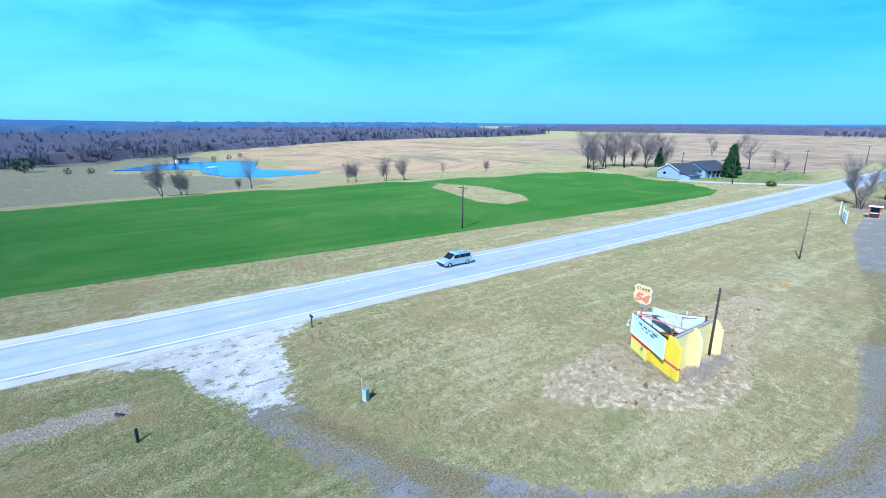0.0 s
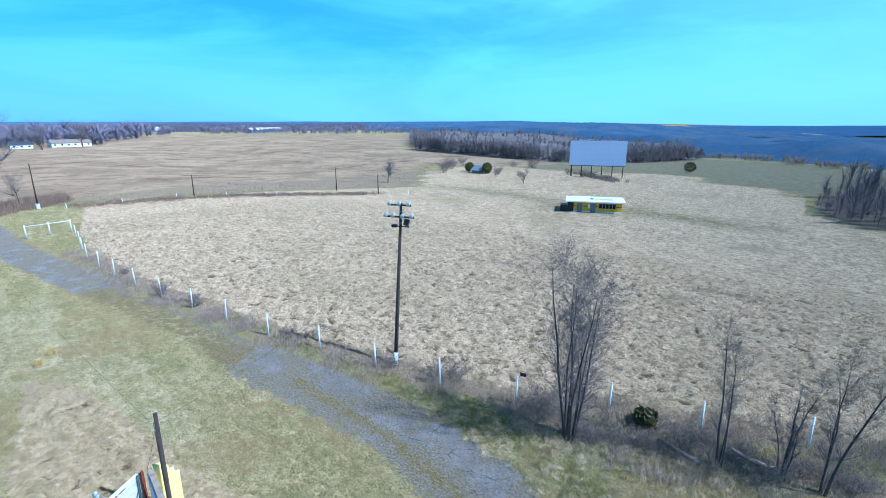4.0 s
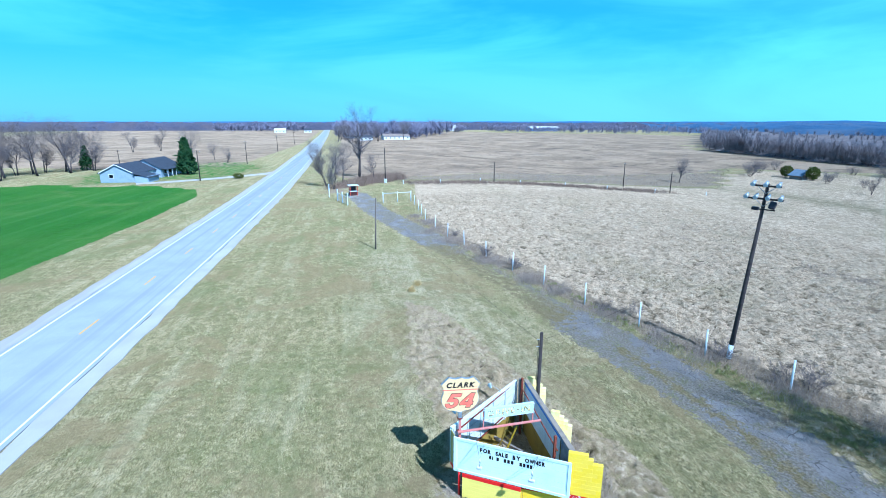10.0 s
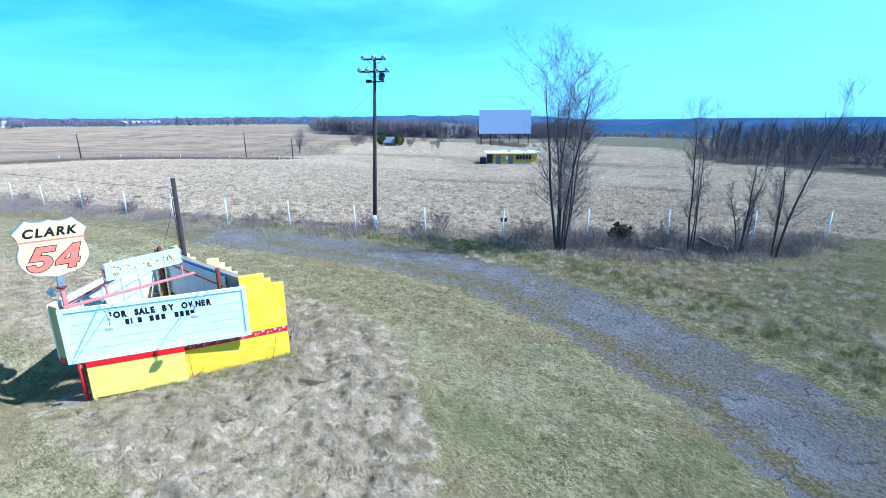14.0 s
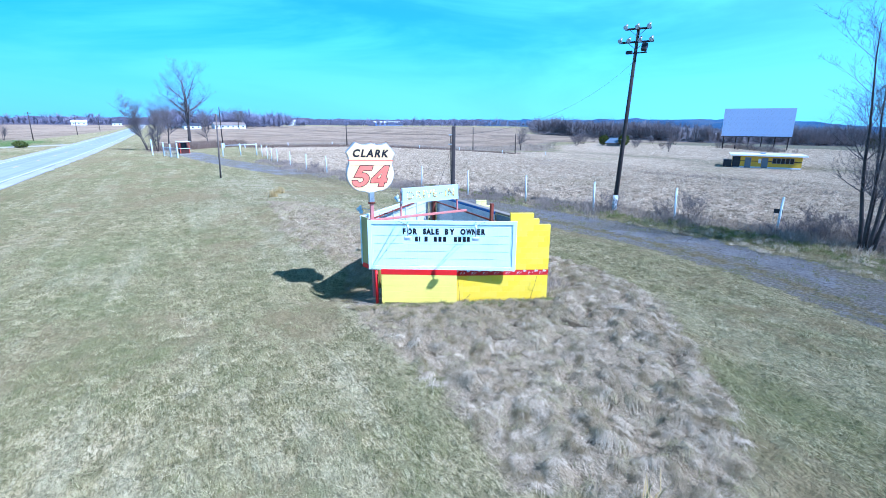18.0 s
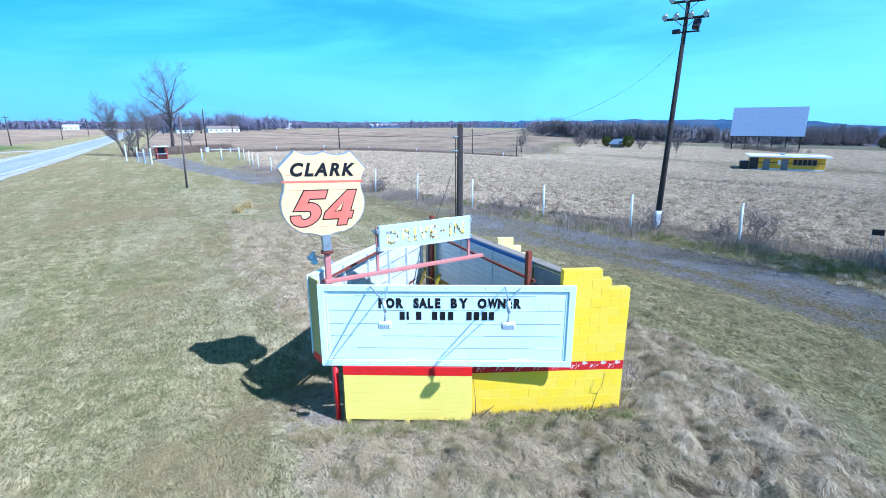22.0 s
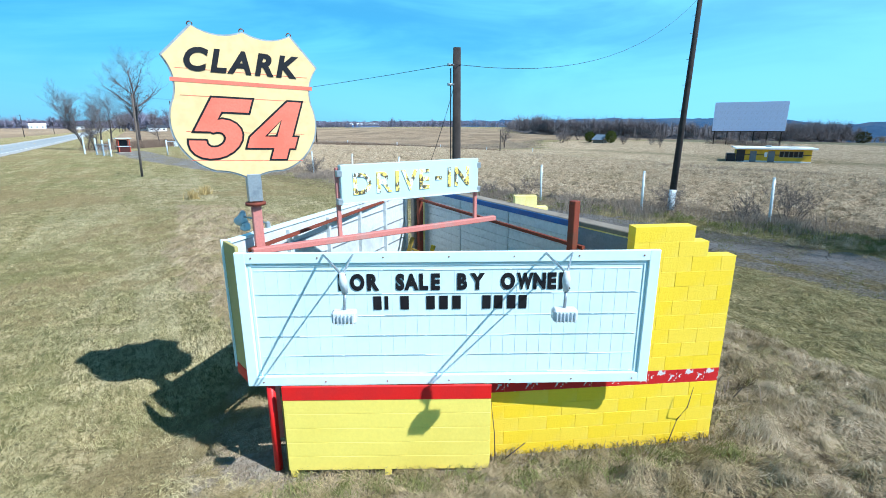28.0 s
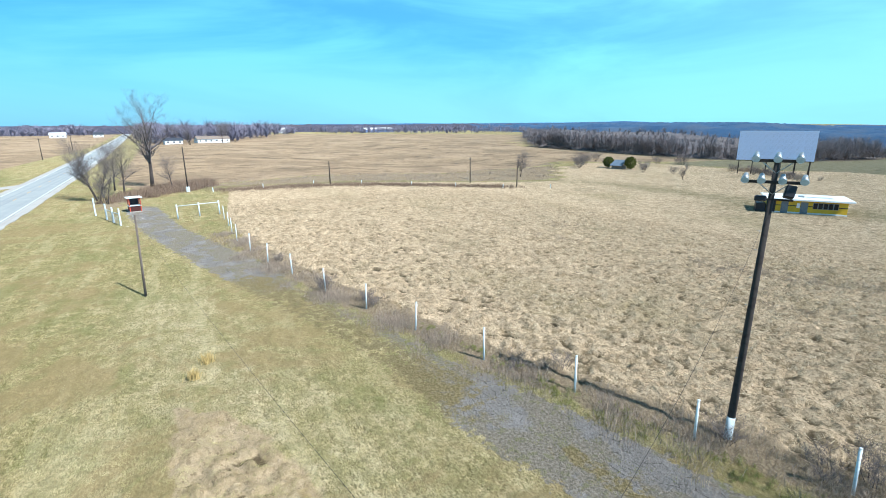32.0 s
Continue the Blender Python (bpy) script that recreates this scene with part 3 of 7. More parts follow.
def slab(outline, z0, z1, bm=None):
    """An outline in x, y raised from z0 to z1."""
    bm = bm or bmesh.new()
    lo = [bm.verts.new((x, y, z0)) for x, y in outline]
    hi = [bm.verts.new((x, y, z1)) for x, y in outline]
    n = len(outline)
    bm.faces.new(lo[::-1])
    bm.faces.new(hi)
    for k in range(n):
        bm.faces.new((lo[k], lo[(k + 1) % n], hi[(k + 1) % n], hi[k]))
    bmesh.ops.recalc_face_normals(bm, faces=bm.faces)
    return bm


def lettering(text, height, depth, bold=0.0, shear=0.0, spacing=1.0):
    """A mesh of writing in the built-in font: it stands in x and z, faces -y, and is centred on the origin."""
    cu = bpy.data.curves.new("writing", "FONT")
    cu.body, cu.size, cu.extrude, cu.offset, cu.shear, cu.space_character = text, height / 0.72, depth / 2, bold, shear, spacing
    cu.align_x, cu.align_y, cu.resolution_u = "CENTER", "CENTER", 4
    ob = bpy.data.objects.new("writing", cu)
    scene.collection.objects.link(ob)
    bpy.context.view_layer.update()
    me = bpy.data.meshes.new_from_object(ob)
    bpy.data.objects.remove(ob)
    bm = bmesh.new()
    bm.from_mesh(me)
    bpy.data.meshes.remove(me)
    xs = [v.co.x for v in bm.verts]
    ys = [v.co.y for v in bm.verts]
    mid = Vector(((min(xs) + max(xs)) / 2, (min(ys) + max(ys)) / 2, 0))
    for v in bm.verts:
        p = v.co - mid
        v.co = Vector((p.x, -p.z, p.y))
    return bm


# ---------------------------------------------------------------- the lie of the land
def smooth(a, b, x):
    t = np.clip((x - a) / (b - a), 0, 1)
    return t * t * (3 - 2 * t)


def land(x, y):
    """Height of the ground."""
    x, y = np.asarray(x, float), np.asarray(y, float)
    south = -3.1 * smooth(-14, -80, y) + 0.9 * smooth(-90, -150, y)
    far_s = -7.0 * smooth(-170, -420, y) * (1 - 0.85 * smooth(200, 420, x)) + 2.0 * smooth(190, 460, x) * smooth(-14, -80, y)
    west = -2.5 * smooth(20, -120, x) * smooth(-20, -110, y)
    north = -6.5 * smooth(105, 235, y) * smooth(240, 90, x) + 2.5 * smooth(330, 460, y) * smooth(240, 90, x)
    swell = 1.5 * np.sin(x * 0.009 + 1.0) * np.sin(y * 0.011) * smooth(120, 400, np.hypot(x - 40, y - 30))
    fall = -30 * smooth(-400, -1600, y) * smooth(0.6, 0.1, x / np.maximum(-y, 50.0))
    hollow = -0.45 * np.exp(-((x - 38.6) ** 2 + (y - 21.2) ** 2) / 4.5)
    z = hollow + south + far_s + west + north + fall + swell * smooth(0, 40, np.abs(y - 45) - 12)
    f = np.zeros(z.shape)
    far = (y > 190) & (y < 380) & (x > -20) & (x < 150)
    if np.any(far):
        f[far] = inside(POND, x[far], y[far], 26.0)
    return z * (1 - f) + -5.95 * f


POND = [(24, 305), (44, 326), (66, 340), (92, 338), (104, 322), (90, 285), (86, 262), (108, 236), (101, 226), (76, 224), (62, 238), (57, 262), (60, 284), (40, 296)]


def centre(x):
    """The road's middle line: y at x."""
    x = np.asarray(x, float)
    return np.interp(x, [-500, -60, -7, 20, 60, 95, 130, 200, 300, 600, 1100, 2500],
                     [84, 54.4, 50.3, 48.2, 45.35, 43.2, 41.2, 38.6, 36.0, 31.5, 27, 20])


def inside(poly, x, y, soft):
    """1 inside the outline, 0 outside, with an edge of the width soft."""
    p = np.array(poly, float)
    hit = np.zeros(x.shape, bool)
    dist = np.full(x.shape, 1e9)
    for a, b in zip(p, np.roll(p, -1, 0)):
        d = b - a
        t = np.clip(((x - a[0]) * d[0] + (y - a[1]) * d[1]) / max(d @ d, 1e-9), 0, 1)
        dist = np.minimum(dist, np.hypot(x - a[0] - t * d[0], y - a[1] - t * d[1]))
        if a[1] != b[1]:
            hit ^= ((a[1] > y) != (b[1] > y)) & (x < a[0] + (y - a[1]) * d[0] / (b[1] - a[1]))
    return np.clip(0.5 + np.where(hit, dist, -dist) / soft, 0, 1)


def along(line, x, y, half, soft):
    """1 within half of a polyline."""
    p = np.array(line, float)
    dist = np.full(x.shape, 1e9)
    for a, b in zip(p, p[1:]):
        d = b - a
        t = np.clip(((x - a[0]) * d[0] + (y - a[1]) * d[1]) / (d @ d), 0, 1)
        dist = np.minimum(dist, np.hypot(x - a[0] - t * d[0], y - a[1] - t * d[1]))
    return np.clip(0.5 + (half - dist) / soft, 0, 1)


FENCE = [(117.2, 8.9), (112.5, 8.9), (106.5, 9.2), (101.5, 9.6), (96.6, 9.8), (90.6, 9.4), (84.7, 8.8), (79.1, 7.8), (72.8, 6.7), (67.1, 5.4),
         (61.6, 4.1), (55.6, 2.7), (50.1, 0.8), (44.4, -0.7), (39.2, -2.5), (34.0, -4.5), (29.3, -8.2), (24.4, -10.3), (19.5, -13.0), (15.4, -15.6)]
LANE = [(132, 19.5), (111, 17.4), (95.5, 14.2), (84, 11.5), (73, 9.6), (61, 6.7), (51.2, 5.2), (44.2, 3.6), (37.3, 2.5), (30.3, 2.9), (24, 5.4), (18.6, 8.7),
        (15.2, 12.2), (12.6, 16.5), (10.6, 22.0), (8.8, 26.5), (8.0, 30.0)]
WHEAT = [(-250, 105), (-120, 84), (-7.6, 69.5), (8.7, 68.2), (30.4, 65), (55, 62.8), (78, 60), (109, 56.2), (136, 55), (148, 58), (154, 66), (161, 76),
         (158, 90), (168, 98), (164, 112), (150, 121), (110, 131), (80, 143), (47, 151), (19, 151), (-12, 156), (-120, 170), (-300, 190)]
HOLE = [(96, 122), (100, 106), (97, 88), (91, 80), (82, 79), (79, 86), (83, 100), (87, 116)]
FIELD = [(116, 8), (98, 9.0), (84, 8.2), (72, 6.2), (61, 3.6), (50, 0.2), (39, -3.2), (31, -8), (24, -11.2), (15, -16), (-30, -40), (-25, -75), (9, -102),
         (26, -110), (38, -122), (43, -150), (59, -156), (83, -174), (101, -171), (130, -168), (158, -158), (176, -136), (166, -115), (146, -97), (139, -90),
         (147, -71), (149, -43), (150, -17), (153, 2), (128, 6)]
FIELD_TRACK = [(157, 12), (151.5, -17), (150.5, -43), (148.5, -71), (140, -91), (115, -93), (88, -92.5), (66, -93), (50, -96), (36, -99)]
VERGE_E = [(157, 8), (152, -17), (151, -43), (149, -71), (142, -92), (166, -116), (188, -138), (180, -105), (180, -61), (168, -13), (163, 14)]
CROP = [(162, 20), (167, -13), (178, -61), (178, -105), (186, -138), (165, -160), (150, -198), (216, -203), (282, -203), (400, -300), (565, -448), (640, -305), (760, -235),
        (860, -120), (880, 8), (420, 16), (175, 24)]
STUBBLE_N = [(215, 60), (420, 44), (900, 40), (900, 420), (330, 330), (235, 170), (210, 100)]
TAN = [(118, 176), (150, 150), (215, 168), (330, 330), (340, 432), (150, 442), (85, 410), (110, 345), (130, 300), (95, 262), (104, 220)]
PASTURE_N = [(-400, 215), (-20, 168), (50, 172), (78, 205), (58, 240), (40, 262), (20, 300), (60, 345), (90, 380), (60, 460), (-400, 520)]
PASTURE_S = [(156, -162), (130, -169), (101, -172), (83, -176), (59, -158), (43, -152), (10, -200), (40, -300), (90, -340), (150, -356), (150, -250), (152, -200)]
LAWN_H = [(158, 92), (166, 76), (172, 55), (205, 46), (238, 58), (232, 96), (190, 104)]
PATCH = [(59.5, 18.8), (49.5, 20.2), (44.6, 20.2), (40.2, 19.6), (37.3, 21.0), (34.6, 21.2), (30.6, 21.2), (26, 21.6), (23.3, 19.6), (24.2, 17.6), (25.6, 15.9), (27.4, 14.2),
         (29.4, 12.3), (32.5, 10.9), (36, 10.8), (39.5, 12.2), (43.3, 13.4), (48.4, 14.2), (52.8, 15.0), (57.9, 16.8)]
PALE_FAN = [(40.5, 19.5), (41, 12.2), (46, 10.6), (53, 11.4), (62, 13.6), (79, 17.2), (80, 20.4), (57, 20.4), (48, 21.0)]
DRIVE = [(1.0, 42.6), (4.2, 40.6), (4.4, 36.4), (6.2, 30.4), (9.8, 29.2), (11.3, 35.0), (11.9, 40.2), (16.5, 43.0), (20.5, 43.4), (8, 46), (-3, 46.5)]
HOUSE_DRIVE = [(188.5, 40.5), (181.5, 47.5), (172, 60), (166.5, 70), (164, 77)]


NEAR_WOODS = [(284, -207), (216, -206), (155, -206), (130, -246), (128, -330), (200, -520), (600, -520), (562, -456), (400, -304)]
VALLEY_WOODS = [(100, -385), (160, -370), (200, -530), (620, -530), (1500, -800), (1800, -1900), (-900, -1900), (-800, -330), (-130, -250), (0, -310), (60, -350)]
WOODS = [NEAR_WOODS, [(-90, -98), (2, -101), (27, -111), (36, -118), (40, -150), (10, -230), (-120, -240)],
         [(-700, 300), (-250, 330), (-30, 345), (60, 395), (100, 440), (340, 440), (430, 430), (700, 560), (700, 1000), (-500, 1100)],
         [(900, -900), (1500, -900), (1500, 900), (900, 900), (1000, 0)], [(-1500, 1100), (900, 1000), (1400, 1500), (-1500, 1900)],
         VALLEY_WOODS]


def spaced(inner, far, grow=1.16):
    """Grid lines: those given, then wider and wider ones on both sides."""
    inner = np.concatenate(inner)
    out, s, x = [], 0.5, inner[-1]
    while x < far:
        s *= grow
        x += s
        out.append(x)
    inn, s, x = [], 0.5, inner[0]
    while x > -far:
        s *= grow
        x -= s
        inn.append(x)
    return np.array(inn[::-1] + list(inner) + out)


def hashed(i, j, seed):
    n = (i * 73856093) ^ (j * 19349663) ^ (seed * 83492791)
    n = ((n ^ (n >> 13)) * 1274126177) & 0x7FFFFFFF
    n = ((n ^ (n >> 15)) * 2246822519) & 0x7FFFFFFF
    return (n & 0xFFFFF) / 0xFFFFF


def tussocks(x, y, size, seed):
    """Rounded tufts on a jittered grid: 1 on a tuft's crown, 0 in the gaps between, and a random tone for each tuft."""
    x = x + 0.42 * size * np.sin(1.9 * y / size + 2.0 * np.sin(0.7 * x / size)) + 0.12 * size * np.sin(6.1 * y / size + 3.0 * x / size)
    y = y + 0.42 * size * np.sin(1.6 * x / size + 1.5 * np.sin(0.8 * y / size)) + 0.12 * size * np.sin(5.3 * x / size - 2.6 * y / size)
    i, j = np.floor(x / size).astype(np.int64), np.floor(y / size).astype(np.int64)
    best, tone = np.full(x.shape, 9.0), np.zeros(x.shape)
    for a in (-1, 0, 1):
        for b in (-1, 0, 1):
            px = (i + a + 0.1 + 0.8 * hashed(i + a, j + b, seed)) * size
            py = (j + b + 0.1 + 0.8 * hashed(i + a, j + b, seed + 1)) * size
            r = hashed(i + a, j + b, seed + 2)
            d = np.hypot(x - px, y - py) / size / (0.72 + 0.45 * r)
            near = d < best
            best = np.where(near, d, best)
            tone = np.where(near, hashed(i + a, j + b, seed + 3), tone)
    return np.sqrt(np.clip(1 - (best / 0.78) ** 2, 0, 1)), tone


FOOTPRINT = [(31.9, 14.4), (35.0, 21.1), (37.6, 22.2), (40.2, 21.2), (40.5, 15.2), (33.6, 14.4)]


def cover(x, y):
    """How far the matted patch, the old field and the mown grass cover the ground near the lane."""
    patch = inside(PATCH, x, y, 2.2) * (1 - 0.95 * inside(FOOTPRINT, x, y, 1.4))
    tall = inside(FIELD, x, y, 2.5)
    bare = np.maximum(along(LANE, x, y, 3.0, 1.5), inside(DRIVE, x, y, 3.0))
    lawn = (1 - np.minimum(1, patch + tall)) * (1 - bare) * smooth(5.6, 8.5, np.abs(y - centre(x))) * (1 - 0.95 * inside(FOOTPRINT, x, y, 1.4))
    return patch, tall, lawn


def relief(x, y):
    """Height of the tufts over the ground, the gaps between them, and each tuft's tone."""
    x, y = np.asarray(x, float), np.asarray(y, float)
    h, gap, tone = np.zeros(x.shape), np.zeros(x.shape), np.zeros(x.shape)
    k = (x > -8) & (x < 126) & (y > -50) & (y < 70)
    if not np.any(k):
        return h, gap, tone
    x, y = x[k], y[k]
    patch, tall, lawn = cover(x, y)
    d1, t1 = tussocks(x, y, 0.66, 1)
    d2, t2 = tussocks(x, y, 0.64, 11)
    d3, t3 = tussocks(x, y, 0.40, 21)
    d5, t5 = tussocks(x, y, 1.9, 41)
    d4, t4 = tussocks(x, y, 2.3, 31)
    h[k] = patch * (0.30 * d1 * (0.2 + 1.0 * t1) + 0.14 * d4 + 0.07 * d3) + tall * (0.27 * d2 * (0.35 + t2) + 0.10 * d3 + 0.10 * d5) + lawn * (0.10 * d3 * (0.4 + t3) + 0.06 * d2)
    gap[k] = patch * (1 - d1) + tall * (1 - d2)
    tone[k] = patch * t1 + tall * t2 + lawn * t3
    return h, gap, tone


def surface(x, y):
    return land(x, y) + relief(x, y)[0]


def build_ground():
    xs = spaced((np.arange(-6, 14, 0.5), np.arange(14, 58, 0.15), np.arange(58, 112, 0.26), np.arange(112, 126, 0.5)), 4700)
    ys = spaced((np.arange(-46, -8, 0.26), np.arange(-8, 36, 0.15), np.arange(36, 72, 0.5)), 4700)
    gx, gy = np.meshgrid(xs, ys)
    x, y = gx.ravel(), gy.ravel()
    lane = along(LANE, x, y, 2.4, 2.4)
    lane = lane * (1 - 0.5 * smooth(86, 72, x) * smooth(48, 60, x)) * (1 - 0.42 * smooth(15, 21, y) * smooth(34, 30, y) * (x < 20))
    moss = 0.85 * along([(79, 11.2), (66, 8.8), (54, 6.9)], x, y, 2.2, 9.0)
    moss = np.maximum(moss, 0.62 * along([(47, 4.6), (38, 3.6), (31, 4.0), (25.5, 6.2), (20.5, 9.0), (17.0, 12.5)], x, y, 0.75, 1.8))
    moss = np.maximum(moss, 0.62 * along([(13.6, 16.5), (11.6, 22), (9.4, 28)], x, y, 1.6, 3))
    green = 0.8 * smooth(24, 6, x) * smooth(46, 30, y) + 0.3 * smooth(44, 24, x) * smooth(6, 0, y) * smooth(-16, -6, y)
    green = np.maximum(green, 0.75 * smooth(14, 2, x) * smooth(43, 40, y)) * smooth(-30, -6, x)
    dirt = 0.8 * along([(-30, 39.5), (-5.9, 37.1), (-0.3, 36.5)], x, y, 1.2, 2.0)
    green = np.maximum(green, 0.75 * along(FENCE[8:], x, y - 1.5, 0.6, 1.8))
    green = np.maximum(green, 0.95 * inside(LAWN_H, x, y, 6))
    dirt = np.maximum(dirt, 0.45 * along([(-2.7, 35.0), (2.1, 31.0), (7.0, 28.6)], x, y, 0.5, 1.8))
    dirt = np.maximum(dirt, 0.6 * along([(33.2, 15.0), (34.6, 18.2), (36.0, 20.6)], x - 0.0, y, 0.9, 1.2) * (x < 36.4))
    dirt = np.maximum(dirt, 0.42 * along([(11.6, 20.5), (9.6, 25.5), (7.0, 29.0)], x, y, 1.5, 2.6))
    gravel = inside(DRIVE, x, y, 3.0) * (0.62 + 0.38 * smooth(31, 39, y))
    gravel = np.maximum(gravel, along([(112, 19.8), (131, 21.5)], x, y, 2.2, 1.6) * 0.3)
    wheat = inside(WHEAT, x, y, 2.0) * (1 - inside(HOLE, x, y, 6))
    wheat = np.maximum(wheat, 0.5 * inside(LAWN_H, x, y, 8))
    tall = inside(FIELD, x, y, 2.5)
    crop = np.maximum(inside(CROP, x, y, 5), inside(STUBBLE_N, x, y, 8))
    tan = inside(TAN, x, y, 12)
    past = np.maximum(np.maximum(inside(PASTURE_N, x, y, 10), inside(PASTURE_S, x, y, 10)), inside(LAWN_H, x, y, 4) * 0.2)
    patch = inside(PATCH, x, y, 2.2)
    fan = inside(PALE_FAN, x, y, 9.0)
    brush = along(FENCE[4:], x, y + 0.6, 1.5, 2.4) * 0.75
    woods_ = np.zeros(x.shape)
    for poly in WOODS:
        woods_ = np.maximum(woods_, inside(poly, x, y, 16))
    for line, half in (([(60, -28), (47, -33.5)], 0.9), ([(35, -40), (28, -41)], 1.0), ([(52, -21), (48, -22)], 0.5), ([(84, -31), (82, -31.5)], 0.6), ([(41, -25), (37, -26.5)], 0.5)):
        brush = np.maximum(brush, 0.8 * along(line, x, y, half, 5.0))
    brush = np.maximum(brush, 0.85 * along([(32.5, -4.2), (28.5, -5.4), (23.0, -8.2), (16.5, -11.2)], x, y, 1.3, 2.2))
    brush = np.maximum(brush, 0.7 * along([(136, 25), (150, 20), (165, 10)], x, y, 3, 7))
    brush = np.maximum(brush, 0.72 * inside(VERGE_E, x, y, 5))
    track = np.maximum(along(FIELD_TRACK[:5], x, y, 1.3, 2.0), along(FIELD_TRACK[4:], x, y, 3.0, 4.0))
    track = np.maximum(track, 0.7 * inside([(84, -80), (62, -92), (58, -100), (70, -102), (96, -92)], x, y, 8))
    z = land(x, y)
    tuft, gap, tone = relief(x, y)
    off_road = smooth(5.6, 8.5, np.abs(y - centre(x)))
    z += tuft
    z -= 0.03 * (1 - off_road)
    nx, ny = len(xs), len(ys)
    i = (np.arange(ny - 1)[:, None] * nx + np.arange(nx - 1)[None, :]).ravel()
    quads = np.stack([i, i + 1, i + nx + 1, i + nx], 1)
    tris = np.concatenate([quads[:, [0, 1, 2]], quads[:, [0, 2, 3]]])
    me = tri_mesh("ground", np.stack([x, y, z], 1), tris, M_GROUND)
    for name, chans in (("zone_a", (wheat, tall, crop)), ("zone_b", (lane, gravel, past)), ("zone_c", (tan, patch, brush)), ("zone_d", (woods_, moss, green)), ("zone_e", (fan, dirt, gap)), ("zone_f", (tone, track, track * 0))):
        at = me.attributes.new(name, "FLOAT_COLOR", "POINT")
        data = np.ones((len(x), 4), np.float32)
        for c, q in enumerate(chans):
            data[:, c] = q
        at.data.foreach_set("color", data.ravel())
    me.shade_smooth()
    tagged(new("ground", me), "dry spring grassland with fields and worn lanes", "ground", kind="structure")


build_ground()


def strip(name, x0, x1, lo, hi, z, mat, step=4.0, ragged=0.0):
    """A strip along the road between the offsets lo and hi from its middle line."""
    xs = np.arange(x0, x1 + step / 2, step)
    yc = centre(xs)
    slope = np.gradient(yc, xs)
    rnd = np.random.default_rng(11)
    verts = []
    for x, y, s in zip(xs, yc, slope):
        n = Vector((-s, 1, 0)).normalized()
        for o in (lo, hi):
            e = rnd.normal(0, ragged) if ragged else 0
            p = Vector((x, y, 0)) + n * (o + e)
            verts.append((p.x, p.y, z))
            verts.append((p.x, p.y, z - 0.12))
    n = len(xs)
    faces = []
    for i in range(n - 1):
        a, b = 4 * i, 4 * i + 4
        faces += [(a, b, b + 2, a + 2), (a + 1, a + 3, b + 3, b + 1), (a, a + 1, b + 1, b), (a + 2, b + 2, b + 3, a + 3)]
    me = mesh_of(name, verts, faces, (mat,))
    return new(name, me)


road = tagged(strip("road", -480, 2400, -3.95, 3.95, 0.045, M_ROAD, 6.0), "pale grey two lane asphalt country road", "road", kind="structure")
tagged(strip("road_shoulder", -480, 1200, -5.3, -3.95, 0.034, M_SHOULDER, 2.0, 0.10), "pale gravel shoulder of the road", "shoulder", kind="structure")
tagged(strip("road_shoulder", -480, 1200, 3.95, 5.3, 0.034, M_SHOULDER, 2.0, 0.10), "pale gravel shoulder of the road", "shoulder", kind="structure")
for side in (-3.6, 3.6):
    ob = strip("edge_line", -480, 1200, side - 0.07, side + 0.07, 0.051, M_LINEW, 6.0)
    tagged(ob, "white painted edge line on the road", "road marking", kind="structure")
for k in range(-14, 60):
    x0 = -1.8 + 12.15 * k
    if k < 30:
        ob = strip("centre_dash", x0, x0 + 3.05, -0.07, 0.07, 0.051, M_LINEY, 1.5)
        tagged(ob, "faded yellow dash on the road", "road marking", "dashes of the centre line", kind="structure")


def ribbon(name, line, half, z, mat, label):
    """A flat lane along a bent line."""
    p = [Vector((*q, 0)) for q in line]
    left, right = [], []
    for i, q in enumerate(p):
        d = (p[min(i + 1, len(p) - 1)] - p[max(i - 1, 0)]).normalized()
        n = Vector((-d.y, d.x, 0)) * half * (1.6 if i == 0 else 1.0)
        left.append((q.x + n.x, q.y + n.y))
        right.append((q.x - n.x, q.y - n.y))
    bm = slab(left + right[::-1], z - 0.2, z)
    me = bpy.data.meshes.new(name)
    bm.to_mesh(me)
    bm.free()
    me.materials.append(mat)
    tagged(new(name, me), label, "driveway", kind="structure")


ribbon("house_driveway", HOUSE_DRIVE, 2.0, 0.03, M_SHOULDER, "pale concrete driveway to the ranch house")


def pond():
    bm = slab(POND, -6.9, -5.88)
    me = bpy.data.meshes.new("pond")
    bm.to_mesh(me)
    bm.free()
    me.materials.append(M_WATER)
    tagged(new("pond", me), "blue farm pond among bare fields", "water", kind="structure")


pond()
from mathutils.geometry import tessellate_polygon


# ---------------------------------------------------------------- the roadside sign building
COURSE = 0.203


def yaw_pose(x, y, z, deg):
    return pose(x, y, z, 0, 0, deg)


def block_mesh(length, depth=0.19):
    bm = boxed((0, 0, 0), (length - 0.0025, depth, COURSE - 0.0025), 0.0018)
    me = bpy.data.meshes.new("block")
    bm.to_mesh(me)
    bm.free()
    me.materials.append(M_BLOCK)
    return me


M_COPING = worn("weathered_coping", (0.24, 0.21, 0.17), (0.15, 0.13, 0.11), 3, 0.9)
M_MORTAR = worn("yellow_painted_mortar", (0.80, 0.59, 0.03), (0.62, 0.46, 0.04), 2.0, 0.7)
FULL, HALF = block_mesh(0.405), block_mesh(0.2025)
RED_FULL, RED_HALF = FULL.copy(), HALF.copy()
for me in (RED_FULL, RED_HALF):
    me.materials.clear()
    me.materials.append(worn("chipped_red_paint", (0.55, 0.02, 0.02), (0.66, 0.68, 0.68), 7.0, 0.5, edge=(0.575, 0.59)))


